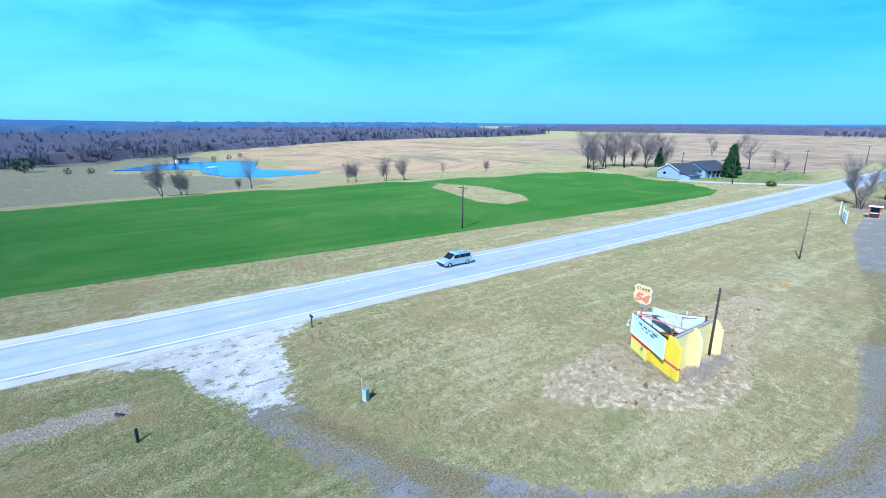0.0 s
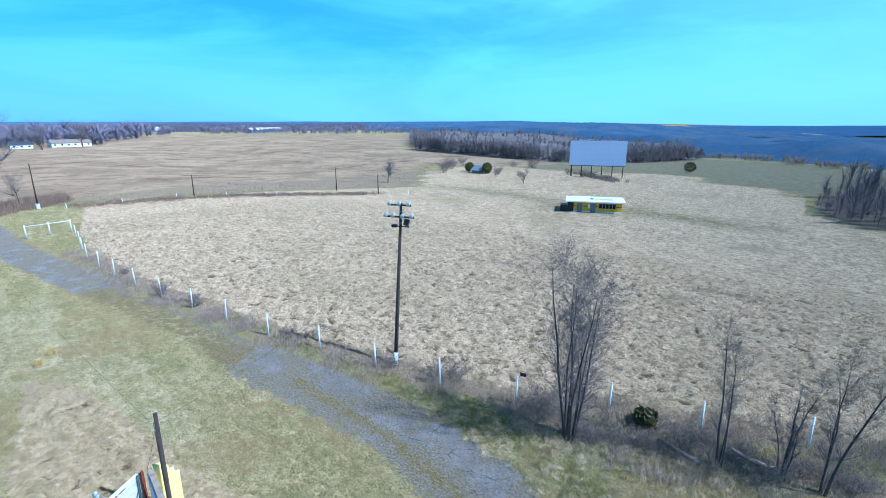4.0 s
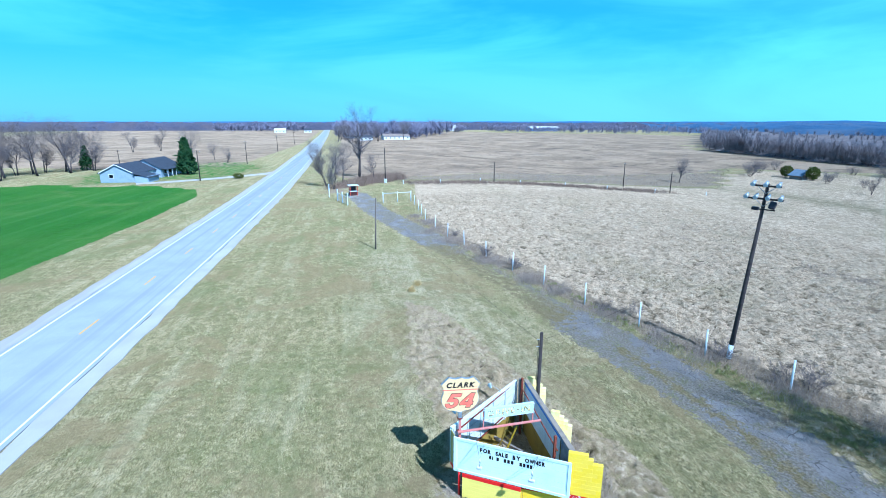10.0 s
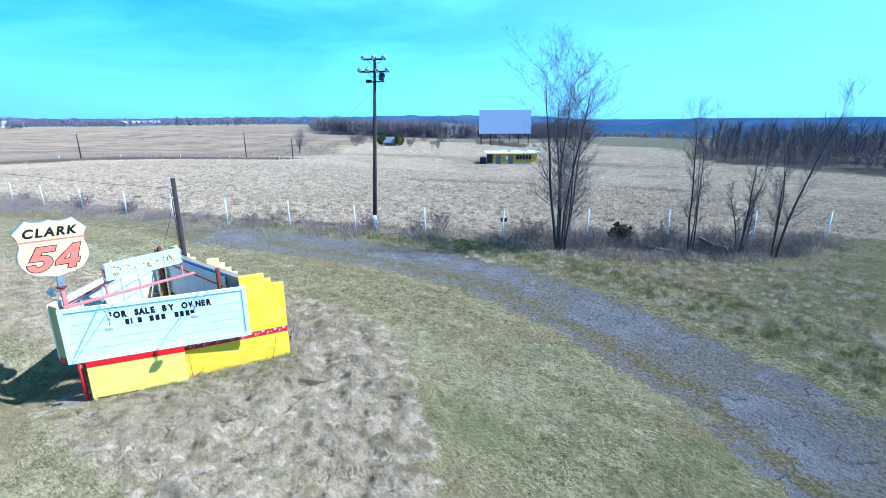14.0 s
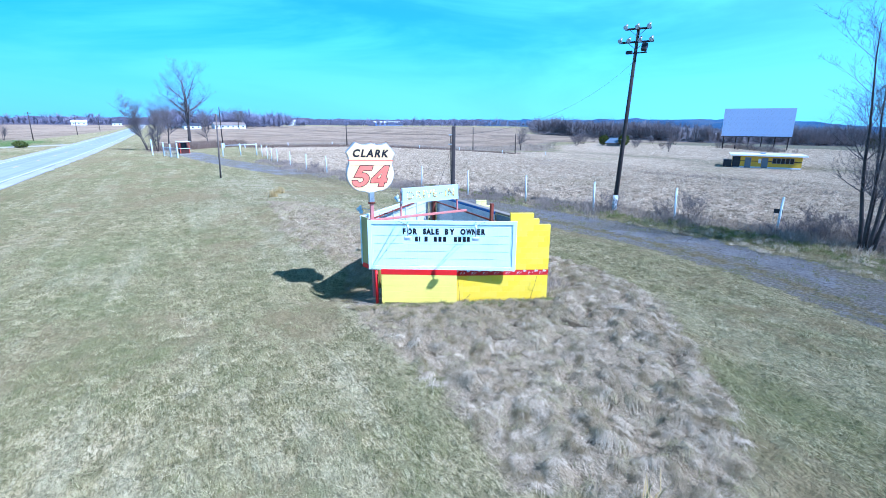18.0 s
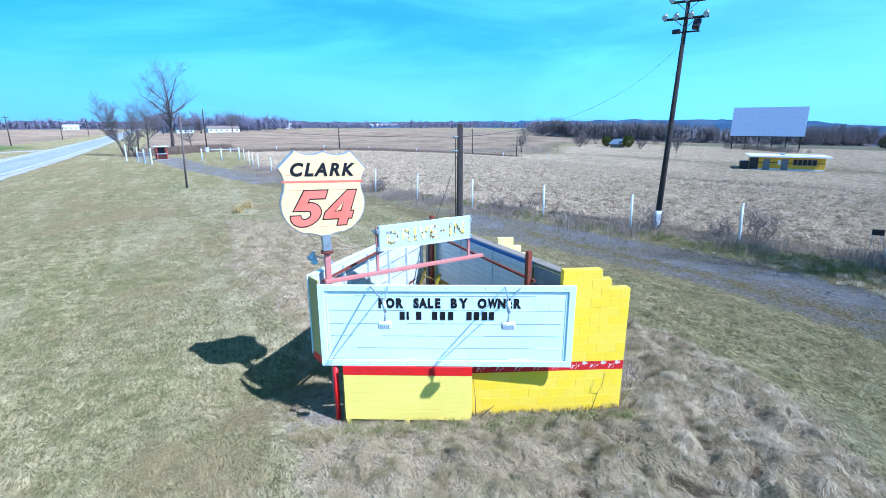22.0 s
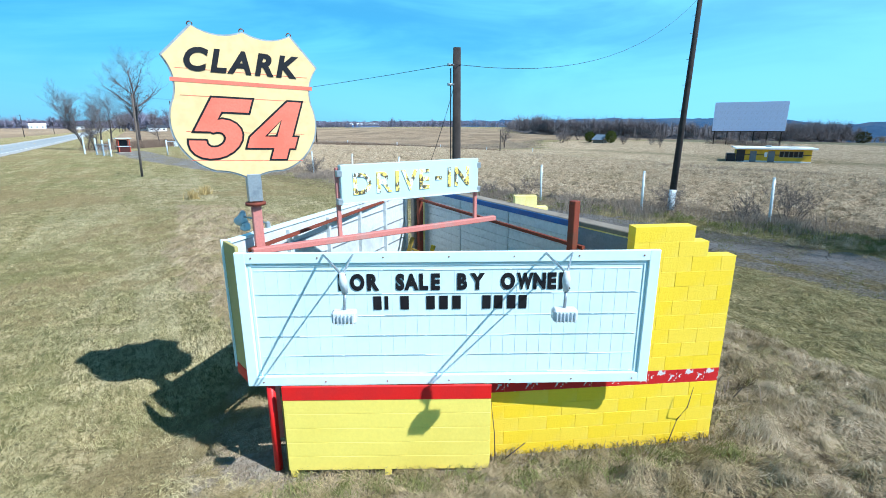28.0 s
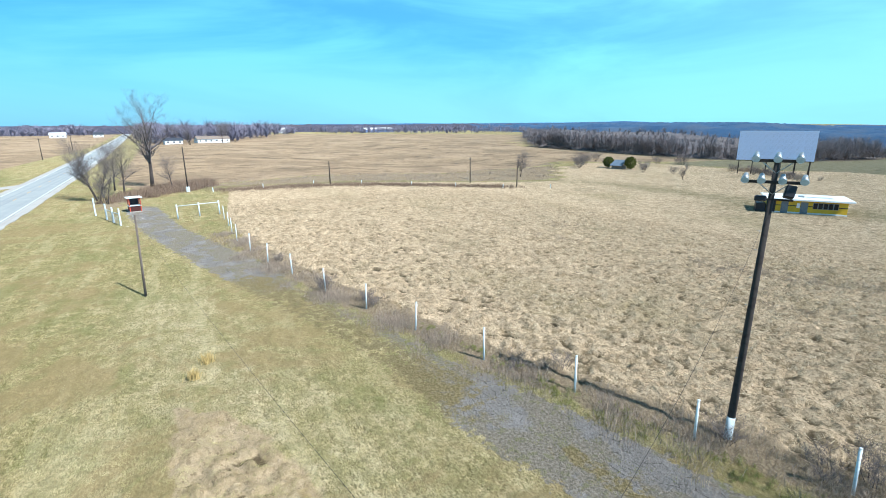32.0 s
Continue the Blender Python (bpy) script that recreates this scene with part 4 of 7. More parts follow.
FADED_FULL, FADED_HALF = FULL.copy(), HALF.copy()
for me in (FADED_FULL, FADED_HALF):
    me.materials.clear()
    me.materials.append(M_BLOCK_FADED)


def block_wall(parent, name, length, tops, red=-1, faded=False):
    """Courses of blocks along +x from the origin; tops(x): number of courses at x. A core of mortar lies behind the faces."""
    steps = int(round(length / 0.2025))
    core = bmesh.new()
    k = 0
    while k < steps:
        j = k
        while j < steps and tops(j) == tops(k):
            j += 1
        h = tops(k) * COURSE - 0.01
        box(core, ((k + j) / 2 * 0.2025, 0, h / 2), ((j - k) * 0.2025 - 0.012, 0.183, h))
        k = j
    wall = part(name, core, M_MORTAR, parent)
    for c in range(max(tops(j) for j in range(steps))):
        k = 0
        while k < steps:
            if tops(k) <= c:
                k += 1
                continue
            whole = k + 1 < steps and tops(k + 1) > c and (k + c) % 2 == 0
            me = (RED_FULL if whole else RED_HALF) if c == red else (FADED_FULL if whole else FADED_HALF) if faded else (FULL if whole else HALF)
            n = 2 if whole else 1
            shared("block", me, wall, Matrix.Translation(((k + n / 2) * 0.2025, random.uniform(-0.002, 0.002), (c + 0.5) * COURSE)))
            k += n
    return wall


sign_house = root("sign_building", yaw_pose(32.72, 14.74, 0, 0), "triangular roadside sign building of yellow painted concrete blocks", "building")


def house_frame(x, y, deg):
    """A pose inside the building, from a place in the world."""
    return yaw_pose(x - 32.72, y - 14.74, 0, deg)


def put(ob, m):
    ob.matrix_local = m
    return ob


FRONT_DEG = math.degrees(math.atan2(5.16, 2.78))
w = block_wall(sign_house, "front_wall", 4.86, lambda j: 14 if j < 2 else 15 if j < 3 else 16 if j < 7 else 13, red=5)
put(w, house_frame(32.72 + 0.084, 14.74 - 0.045, FRONT_DEG))
w = block_wall(sign_house, "side_wall", 5.87, lambda j: 15, faded=True)
part("coping", boxed((2.95, 0.0, 3.08), (5.95, 0.25, 0.07), 0.012), M_COPING, w, "weathered grey coping")
put(w, house_frame(33.62, 15.66, math.degrees(math.atan2(-0.32, 5.9))))
for x, y, deg in ((36.38, 15.35, 236.0), (39.52, 15.25, 250.0)):
    w = block_wall(sign_house, "wing_wall", 1.015, lambda j: 16 if j < 2 else 15 if j < 3 else 14 if j < 4 else 13, faded=True)
    put(w, house_frame(x, y, deg))

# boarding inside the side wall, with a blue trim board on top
inner = put(part("lining", boxed((3.3, 0.12, 1.5), (4.7, 0.02, 2.96)), M_YEL_PLY, sign_house, "yellow plywood lining darkened for the shade inside"), house_frame(33.62, 15.66, -3.1))
plank = bpy.data.meshes.new("plank")
bm = boxed((0, 0, 0), (1.55, 0.022, 0.152), 0.004)
bm.to_mesh(plank)
bm.free()
plank.materials.append(M_WHITE_IN)
for r in range(10):
    for s in range(3):
        shared("plank", plank, inner, Matrix.Translation((1.73 + 1.57 * s, 0.15, 1.52 + 0.157 * r)))
part("trim_board", boxed((3.3, 0.165, 3.06), (4.7, 0.026, 0.09), 0.004), M_BLUE, inner, "blue painted trim board")
part("bare_face", boxed((0.47, 0.102, 1.52), (0.93, 0.014, 3.0), 0.003), worn("weathered_blue_grey_render", (0.20, 0.23, 0.27), (0.34, 0.38, 0.42), 2.2, 0.8), inner, "bare weathered grey wall face")

# north wall: sheet panels on studs, a letter board outside
N0, N1 = Vector((36.42, 20.25, 0)), Vector((39.62, 15.85, 0))
N_DEG = math.degrees(math.atan2(N1.y - N0.y, N1.x - N0.x))
n_len = (N1 - N0).length
north = put(part("panel_wall", boxed((n_len / 2, 0, 2.14), (n_len, 0.05, 1.76), 0.004), M_WHITE_IN, sign_house, "white sheet panel wall"), house_frame(N0.x, N0.y, N_DEG))
for k in range(6):
    part("stud", boxed((0.06 + k * (n_len - 0.12) / 5, -0.06, 2.12), (0.05, 0.07, 1.72), 0.004), M_WHITE_IN, north)
for z in (1.5, 1.95, 2.4, 2.75):
    part("seam", boxed((n_len / 2, -0.031, z), (n_len - 0.2, 0.012, 0.02)), M_GALV, north)
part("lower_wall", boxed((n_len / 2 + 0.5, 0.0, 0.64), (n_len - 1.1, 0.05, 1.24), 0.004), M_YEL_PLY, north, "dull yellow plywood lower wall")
part("cap_rail", boxed((n_len / 2, 0.02, 3.045), (n_len + 0.04, 0.13, 0.035), 0.004), M_WHITE, north)
part("outer_board", boxed((n_len / 2, 0.075, 2.2), (n_len - 0.1, 0.10, 1.65), 0.01), M_WHITE, north)
part("outer_skirt", boxed((n_len / 2 + 0.5, 0.06, 0.62), (n_len - 1.1, 0.05, 1.1), 0.01), M_YEL_BOARD, north)

# narrow return at the road corner
# the board's yellow, darkened in colour for this shaded side
M_RETURN = worn("shade_darkened_yellow_paint", (0.46, 0.40, 0.15), (0.36, 0.31, 0.12), 1.2, 0.6)
RET = Vector((36.40, 20.36, 0)) - Vector((35.80, 20.28, 0))
ret = put(part("return_panel", boxed((0.22, 0, 2.28), (0.44, 0.04, 1.66), 0.004), M_RETURN, sign_house, "yellow return panel darkened for shade"), house_frame(35.80, 20.28, math.degrees(math.atan2(RET.y, RET.x))))
part("red_band", boxed((0.22, 0.0, 1.36), (0.445, 0.046, 0.16), 0.003), M_RED, ret)
part("edge_strip", boxed((0.44, 0.015, 2.25), (0.03, 0.06, 1.75), 0.003), M_WHITE, ret)

# steel inside
part("corner_post", tubed([(2.96, 5.34, 0), (2.96, 5.34, 1.32)], [0.055, 0.055], 10), M_RED, sign_house, "red pipe post")
part("apex_post", boxed((6.42, 0.98, 1.72), (0.11, 0.11, 3.44), 0.008), M_RUST, sign_house, "rusty red steel post")
part("timber_post", boxed((6.58, 1.02, 1.66), (0.14, 0.14, 3.32), 0.012), M_WOODGREY, sign_house)
part("side_post", boxed((1.50, 1.46, 1.75), (0.11, 0.11, 3.5), 0.008), M_RUST, sign_house, "rusty red steel post")
for a, b, z in (((3.55, 5.30), (6.75, 1.35), 2.93), ((1.35, 1.40), (6.4, 0.98), 2.86), ((3.55, 5.2), (6.7, 1.4), 1.45)):
    part("angle_iron", tubed([(*a, z), (*b, z)], [0.035, 0.035], 4), M_RUST, sign_house, "rusty angle iron")
part("cross_timber", boxed((3.6, 1.9, 1.1), (4.0, 0.12, 0.16), 0.01, pose(0, 0, 0, 0, 6, 28)), M_WOODGREY, sign_house)
lad = put(part("ladder", boxed((0, 0, 0.95), (0.07, 0.04, 2.1), 0.004), worn("ladder_yellow", (0.5, 0.36, 0.02), (0.36, 0.26, 0.02), 3, 0.6), sign_house, "yellow ladder leaning inside"), Matrix.Translation((4.05, 2.85, 0.6)) @ pose(0, 0, 0, 12, -14, 30))
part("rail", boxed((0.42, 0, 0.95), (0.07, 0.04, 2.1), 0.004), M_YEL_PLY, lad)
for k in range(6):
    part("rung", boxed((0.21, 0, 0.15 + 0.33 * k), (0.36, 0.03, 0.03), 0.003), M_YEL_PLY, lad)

# ---- letter board on the front
BOARD_DEG = math.degrees(math.atan2(-4.30, -2.76))
letter_board = root("letter_board", yaw_pose(35.80, 20.30, 0, BOARD_DEG), "pale blue-white changeable letter board on the sign building", "sign")
BL = 5.11
M_TRACK2 = worn("faint_joint", (0.62, 0.77, 0.78), (0.66, 0.81, 0.82), 1.0, 0.5, bump=0)
M_TRACK = worn("dull_track_metal", (0.46, 0.58, 0.62), (0.56, 0.68, 0.72), 2.0, 0.5, bump=0)
panel = part("panel", boxed((BL / 2, 0.0, 2.17), (BL - 0.02, 0.05, 1.70), 0.004), M_WHITE, letter_board)
for z, h in ((2.98, 0.13), (1.355, 0.13)):
    part("frame_rail", boxed((BL / 2, -0.035, z), (BL, 0.05, h), 0.006), M_WHITE, letter_board)
for x in (0.065, BL - 0.065):
    part("frame_stile", boxed((x, -0.037, 2.17), (0.13, 0.05, 1.76), 0.006), M_WHITE, letter_board)
for x in (0.165, BL - 0.165):
    part("inner_trim", boxed((x, -0.03, 2.17), (0.03, 0.012, 1.48), 0.003), M_WHITE, letter_board)
part("inner_trim", boxed((BL / 2, -0.03, 2.885), (BL - 0.3, 0.012, 0.03), 0.003), M_WHITE, letter_board)
for k, z in enumerate((2.815, 2.51, 2.225, 1.957, 1.69, 1.44)):
    part("letter_track", boxed((BL / 2, -0.028, z), (BL - 0.42, 0.006, 0.010), 0.002), M_WHITE, letter_board)
    for j in range(9):
        if (j * 7 + k * 3) % 4:
            part("track_lip", boxed((0.45 + 0.52 * j, -0.0335, z + 0.008), (0.50, 0.003, 0.0045)), M_TRACK, letter_board)
for k in range(30):
    part("panel_joint", boxed((0.33 + k * 0.153, -0.0265, 2.12), (0.0025, 0.002, 1.40)), M_TRACK2, letter_board)
for k in range(7):
    for z in (2.985, 1.345):
        part("bolt", boxed((0.2 + k * (BL - 0.4) / 6, -0.062, z), (0.016, 0.012, 0.016), 0.003), M_RUST, letter_board)


def line_of_writing(text, places, z, ch_h):
    for x, ch in zip(places, text):
        bm = lettering(ch, ch_h, 0.006, 0.016)
        bmesh.ops.scale(bm, vec=(0.62 if ch == "W" else 0.78, 1, 1), verts=bm.verts)
        bmesh.ops.translate(bm, verts=bm.verts, vec=(x, -0.031, z))
        part("letter", bm, M_BLACK, letter_board, "black letter")


line_of_writing("FORSALEBYOWNER", (1.262, 1.443, 1.634, 1.962, 2.099, 2.25, 2.394, 2.718, 2.904, 3.276, 3.485, 3.664, 3.816, 3.976), 2.663, 0.19)
# the second line is shown as plain bars
for x, wd in ((1.678, 0.10), (1.789, 0.045), (2.011, 0.105), (2.33, 0.105), (2.49, 0.105), (2.65, 0.105), (3.019, 0.105), (3.166, 0.105), (3.326, 0.105), (3.466, 0.10)):
    part("bar", boxed((x, -0.031, 2.395), (wd, 0.006, 0.175), 0.002), M_BLACK, letter_board, "plain black bar")


def board_lamp(xa, xb, xj):
    """A floodlight hung from two thin arms off the board's top edge."""
    lamp = root("sign_floodlight", letter_board.matrix_world @ Matrix.Translation((xj, 0, 3.02)), "white floodlight on thin arms before the letter board", "floodlight", "floodlights on the sign")
    j = (0.0, -1.18, 0.10)
    part("arm", tubed([(xa - xj, -0.03, 0.0), j], [0.013, 0.013], 6), M_GALV, lamp)
    part("brace", tubed([(xb - xj, -0.03, 0.0), j], [0.010, 0.010], 6), M_GALV, lamp)
    part("socket", tubed([(0, -1.18, 0.12), (0, -1.17, 0.03), (0.01, -1.15, -0.09)], [0.026, 0.042, 0.028], 12), M_POSTW, lamp)
    part("stem", tubed([(0.01, -1.15, -0.08), (0.0, -1.17, -0.26)], [0.016, 0.016], 8), M_GALV, lamp)
    hood = part("housing", boxed((0, -1.18, -0.32), (0.24, 0.12, 0.13), 0.02), M_POSTW, lamp)
    for k in range(6):
        part("fin", boxed((-0.09 + 0.036 * k, -1.252, -0.33), (0.010, 0.03, 0.10)), M_POSTW, hood)
    part("lens", boxed((0, -1.115, -0.33), (0.21, 0.012, 0.10), 0.004), M_GLASS, lamp)


board_lamp(1.05, 1.41, 1.50)
board_lamp(3.72, 4.05, 3.66)

# ---- low boarded panel under the letter board
base = root("base_panel", yaw_pose(35.44, 20.00, 0, math.degrees(math.atan2(-2.22, -1.44))), "pale yellow boarded panel with a red top band", "panel")
for k in range(5):
    part("board", boxed((1.32, 0, 0.205 + 0.21 * k), (2.64, 0.03, 0.207), 0.004), M_YEL_BOARD, base)
part("red_band", boxed((1.32, -0.004, 1.235), (2.645, 0.034, 0.19), 0.004), M_RED, base, "red painted band")
for x in (0.06, 1.3, 2.5):
    part("foot", boxed((x, 0.03, 0.05), (0.09, 0.09, 0.12), 0.006), M_YEL_BOARD, base)
part("end_board", boxed((-0.01, 0.16, 0.62), (0.03, 0.30, 1.1), 0.004), M_YEL_PLY, base)

# ---- shield sign on its post
SH_POSE = yaw_pose(36.38, 19.88, 0, math.degrees(math.atan2(-1.83, -0.14)))
shield = root("shield_sign", SH_POSE, "cream highway shield sign with black and red lettering on a post", "sign")


def shield_outline(grow=0.0):
    """Half of the outline, then mirrored: width about 1.84, height about 1.78."""
    pts = []

    def arc(p, q, bulge, n=8):
        p, q = Vector(p), Vector(q)
        d = q - p
        nrm = Vector((-d.y, d.x))
        for k in range(n):
            t = k / n
            pts.append(p + d * t + nrm * bulge * 4 * t * (1 - t))

    arc((0.0, 1.755), (-0.58, 1.77), 0.12)
    arc((-0.58, 1.77), (-0.92, 1.43), 0.0, 3)
    arc((-0.92, 1.43), (-0.83, 0.98), 0.13)
    arc((-0.83, 0.98), (-0.86, 0.55), -0.10)
    arc((-0.86, 0.55), (-0.42, 0.16), -0.12)
    arc((-0.42, 0.16), (0.0, 0.05), 0.07)
    pts.append(Vector((0.0, 0.05)))
    right = [Vector((-p.x, p.y)) for p in pts[1:-1]][::-1]
    ring = pts + right
    mid = Vector((0, 0.95))
    return [Vector((0.955 * (p.x * (1 + grow)), mid.y + (p.y - mid.y) * (1 + grow))) for p in ring]


def shield_plate(grow, y0, y1):
    bm = bmesh.new()
    ring = shield_outline(grow)
    a = [bm.verts.new((p.x, y0, p.y * 1.03 + 3.785)) for p in ring]
    b = [bm.verts.new((p.x, y1, p.y * 1.03 + 3.785)) for p in ring]
    bm.faces.new(a)
    bm.faces.new(b[::-1])
    for k in range(len(ring)):
        bm.faces.new((a[k], b[k], b[(k + 1) % len(ring)], a[(k + 1) % len(ring)]))
    bmesh.ops.recalc_face_normals(bm, faces=bm.faces)
    return bm


part("rim", shield_plate(0.012, -0.06, 0.06), M_GALV, shield, "weathered steel edge")
part("face", shield_plate(-0.012, -0.072, -0.05), M_CREAM, shield)
part("back_face", shield_plate(-0.012, 0.05, 0.072), M_CREAM, shield)
for k, z in enumerate((5.13, 4.83, 4.42, 4.08)):
    part("sheet_seam", boxed((0, -0.0735, z), (1.5 - 0.06 * k, 0.002, 0.006)), M_ORANGE, shield)
part("rule", boxed((0, -0.074, 5.0), (1.62, 0.004, 0.045)), M_ORANGE, shield, "thin orange rule")
bm = lettering("CLARK", 0.25, 0.006, 0.014, 0.22, 1.26)
bmesh.ops.translate(bm, verts=bm.verts, vec=(0.0, -0.076, 5.24))
part("lettering", bm, M_BLACK, shield, "black slanted lettering")


def bowl(cx, cy, rx, ry, a0, a1, n=14):
    return [(cx + rx * math.cos(math.radians(a0 + (a1 - a0) * k / n)), cy + ry * math.sin(math.radians(a0 + (a1 - a0) * k / n))) for k in range(n + 1)]


def widened(ring, d):
    """The outline moved outwards by d, with mitred corners."""
    p = [Vector(q) for q in ring]
    area = sum(a.x * b.y - b.x * a.y for a, b in zip(p, p[1:] + p[:1]))
    sign = 1 if area > 0 else -1
    out = []
    for i, q in enumerate(p):
        u, v = (q - p[i - 1]).normalized(), (p[(i + 1) % len(p)] - q).normalized()
        nu, nv = Vector((u.y, -u.x)) * sign, Vector((v.y, -v.x)) * sign
        m = nu + nv
        out.append(q + m * (d / max(0.45, m.length_squared / 2)))
    return out


def numeral(rings, width, height, slant, cx, cz, y0, grow):
    """A painted numeral: outlines in a unit square, slanted, front at y0."""
    put_ = []
    for k, ring in enumerate(rings):
        q = [((x - 0.5) * width + slant * (y - 0.5) * height, (y - 0.5) * height) for x, y in ring]
        put_.append(widened(q, grow if k == 0 else -grow))
    flat = [v for ring in put_ for v in ring]
    bm = bmesh.new()
    front = [bm.verts.new((v.x + cx, y0, v.y + cz)) for v in flat]
    back = [bm.verts.new((v.x + cx, y0 + 0.005, v.y + cz)) for v in flat]
    for t in tessellate_polygon([[Vector((v.x, v.y, 0)) for v in ring] for ring in put_]):
        bm.faces.new([front[i] for i in t])
    o = 0
    for ring in put_:
        n = len(ring)
        for k in range(n):
            a, b = o + k, o + (k + 1) % n
            bm.faces.new((front[a], front[b], back[b], back[a]))
        o += n
    bmesh.ops.recalc_face_normals(bm, faces=bm.faces)
    return bm


FIVE = [[(0.22, 1.0), (1.0, 1.0), (1.0, 0.78), (0.47, 0.78), (0.43, 0.64)] + bowl(0.50, 0.33, 0.50, 0.33, 88, -165) + [(0.0, 0.30), (0.32, 0.30)] + bowl(0.50, 0.32, 0.18, 0.13, -170, 120) + [(0.36, 0.45), (0.055, 0.45)]]
FOUR = [[(0.0, 0.19), (0.0, 0.37), (0.58, 1.0), (0.88, 1.0), (0.88, 0.39), (1.0, 0.39), (1.0, 0.19), (0.88, 0.19), (0.88, 0.0), (0.56, 0.0), (0.56, 0.19)], [(0.30, 0.39), (0.56, 0.39), (0.56, 0.69)]]
for rings, cx in ((FIVE, -0.335), (FOUR, 0.335)):
    part("numeral_outline", numeral(rings, 0.585, 0.72, 0.30, cx, 4.46, -0.0765, 0.022), M_BLACK, shield, "black outline")
    part("numeral", numeral(rings, 0.585, 0.72, 0.30, cx, 4.46, -0.0805, -0.001), M_ORANGE, shield, "faded red-orange numeral")
part("sleeve", boxed((0, 0, 3.73), (0.175, 0.16, 0.36), 0.01), M_GALV, shield, "galvanised steel sleeve")
part("collar", tubed([(0, 0, 3.50), (0, 0, 3.54)], [0.13, 0.13], 14), M_RUST, shield)
part("post", boxed((0, 0, 1.75), (0.12, 0.12, 3.5), 0.01), M_PINK, shield, "faded red steel post")
for x, z in ((-0.555, 5.605), (0.0, 5.59), (0.555, 5.605)):
    ring = bmesh.new()
    tube(ring, [(x + 0.028 * math.cos(a), 0, z + 0.02 + 0.028 * math.sin(a)) for a in np.linspace(0, math.tau, 11)], [0.007] * 11, 5)
    part("lifting_ring", ring, M_RUST, shield)


# the plate hangs a little askew on its post
LEAN = Matrix.Translation((0, 0, 4.7)) @ Matrix.Rotation(radians(2.2), 4, "Y") @ Matrix.Translation((0, 0, -4.7))
for ob in shield.children:
    if not ob.name.startswith(("post", "sleeve", "collar")):
        ob.matrix_local = LEAN


def gooseneck(m, label):
    lamp = root("gooseneck_light", m, label, "lamp", "lights on the sign building")
    part("arm", tubed([(0, 0, 0), (-0.35, 0, 0.03), (-0.72, 0, 0.02)], [0.014] * 3, 6), M_GALV, lamp)
    part("clamp", boxed((0, 0, -0.05), (0.06, 0.06, 0.16), 0.008), M_GALV, lamp)
    part("shade", tubed([(-0.70, 0, 0.10), (-0.74, 0, 0.02), (-0.80, 0, -0.07)], [0.035, 0.06, 0.11], 12), M_POSTW, lamp)
    part("housing", boxed((-0.72, 0.02, -0.14), (0.14, 0.12, 0.12), 0.02), M_POSTW, lamp)


gooseneck(yaw_pose(36.95, 19.62, 3.12, 196), "grey gooseneck light reaching over the sign's road side")
gooseneck(yaw_pose(38.75, 17.10, 3.12, 204), "grey gooseneck light reaching over the sign's road side")

# ---- DRIVE-IN board on its beam
drive_in = root("drive_in_sign", yaw_pose(36.18, 19.95, 0, -90), "pale blue board with flaking yellow lettering on red posts", "sign")
part("beam", boxed((1.95, 0, 2.93), (4.05, 0.10, 0.08), 0.008), M_PINK, drive_in, "faded red steel beam")
for x in (1.15, 3.575):
    part("post", boxed((x, 0.05, 3.44), (0.055, 0.055, 1.0), 0.005), M_PINK, drive_in)
    for z in (3.47, 3.86):
        part("bracket", boxed((x, -0.01, z), (0.075, 0.09, 0.09), 0.006), M_GALV, drive_in)
part("panel", boxed((2.365, 0.0, 3.70), (2.40, 0.10, 0.555), 0.008), worn("dulled_blue_white_paint", (0.50, 0.66, 0.67), (0.44, 0.60, 0.62), 1.2, 0.5, grain=0.12), drive_in)
part("lower_lip", boxed((2.365, -0.055, 3.437), (2.40, 0.012, 0.02)), M_POSTW, drive_in)
for x, ch in zip((1.482, 1.83, 2.045, 2.257, 2.517, 2.777, 2.981, 3.224), "DRIVE-IN"):
    bm = lettering(ch, 0.30, 0.012, 0.009)
    bmesh.ops.translate(bm, verts=bm.verts, vec=(x, -0.056, 3.706))
    part("letter", bm, M_GOLD, drive_in, "flaking yellow letter")

# ---------------------------------------------------------------- poles, posts and wires
def ground_z(x, y):
    return float(land(x, y))


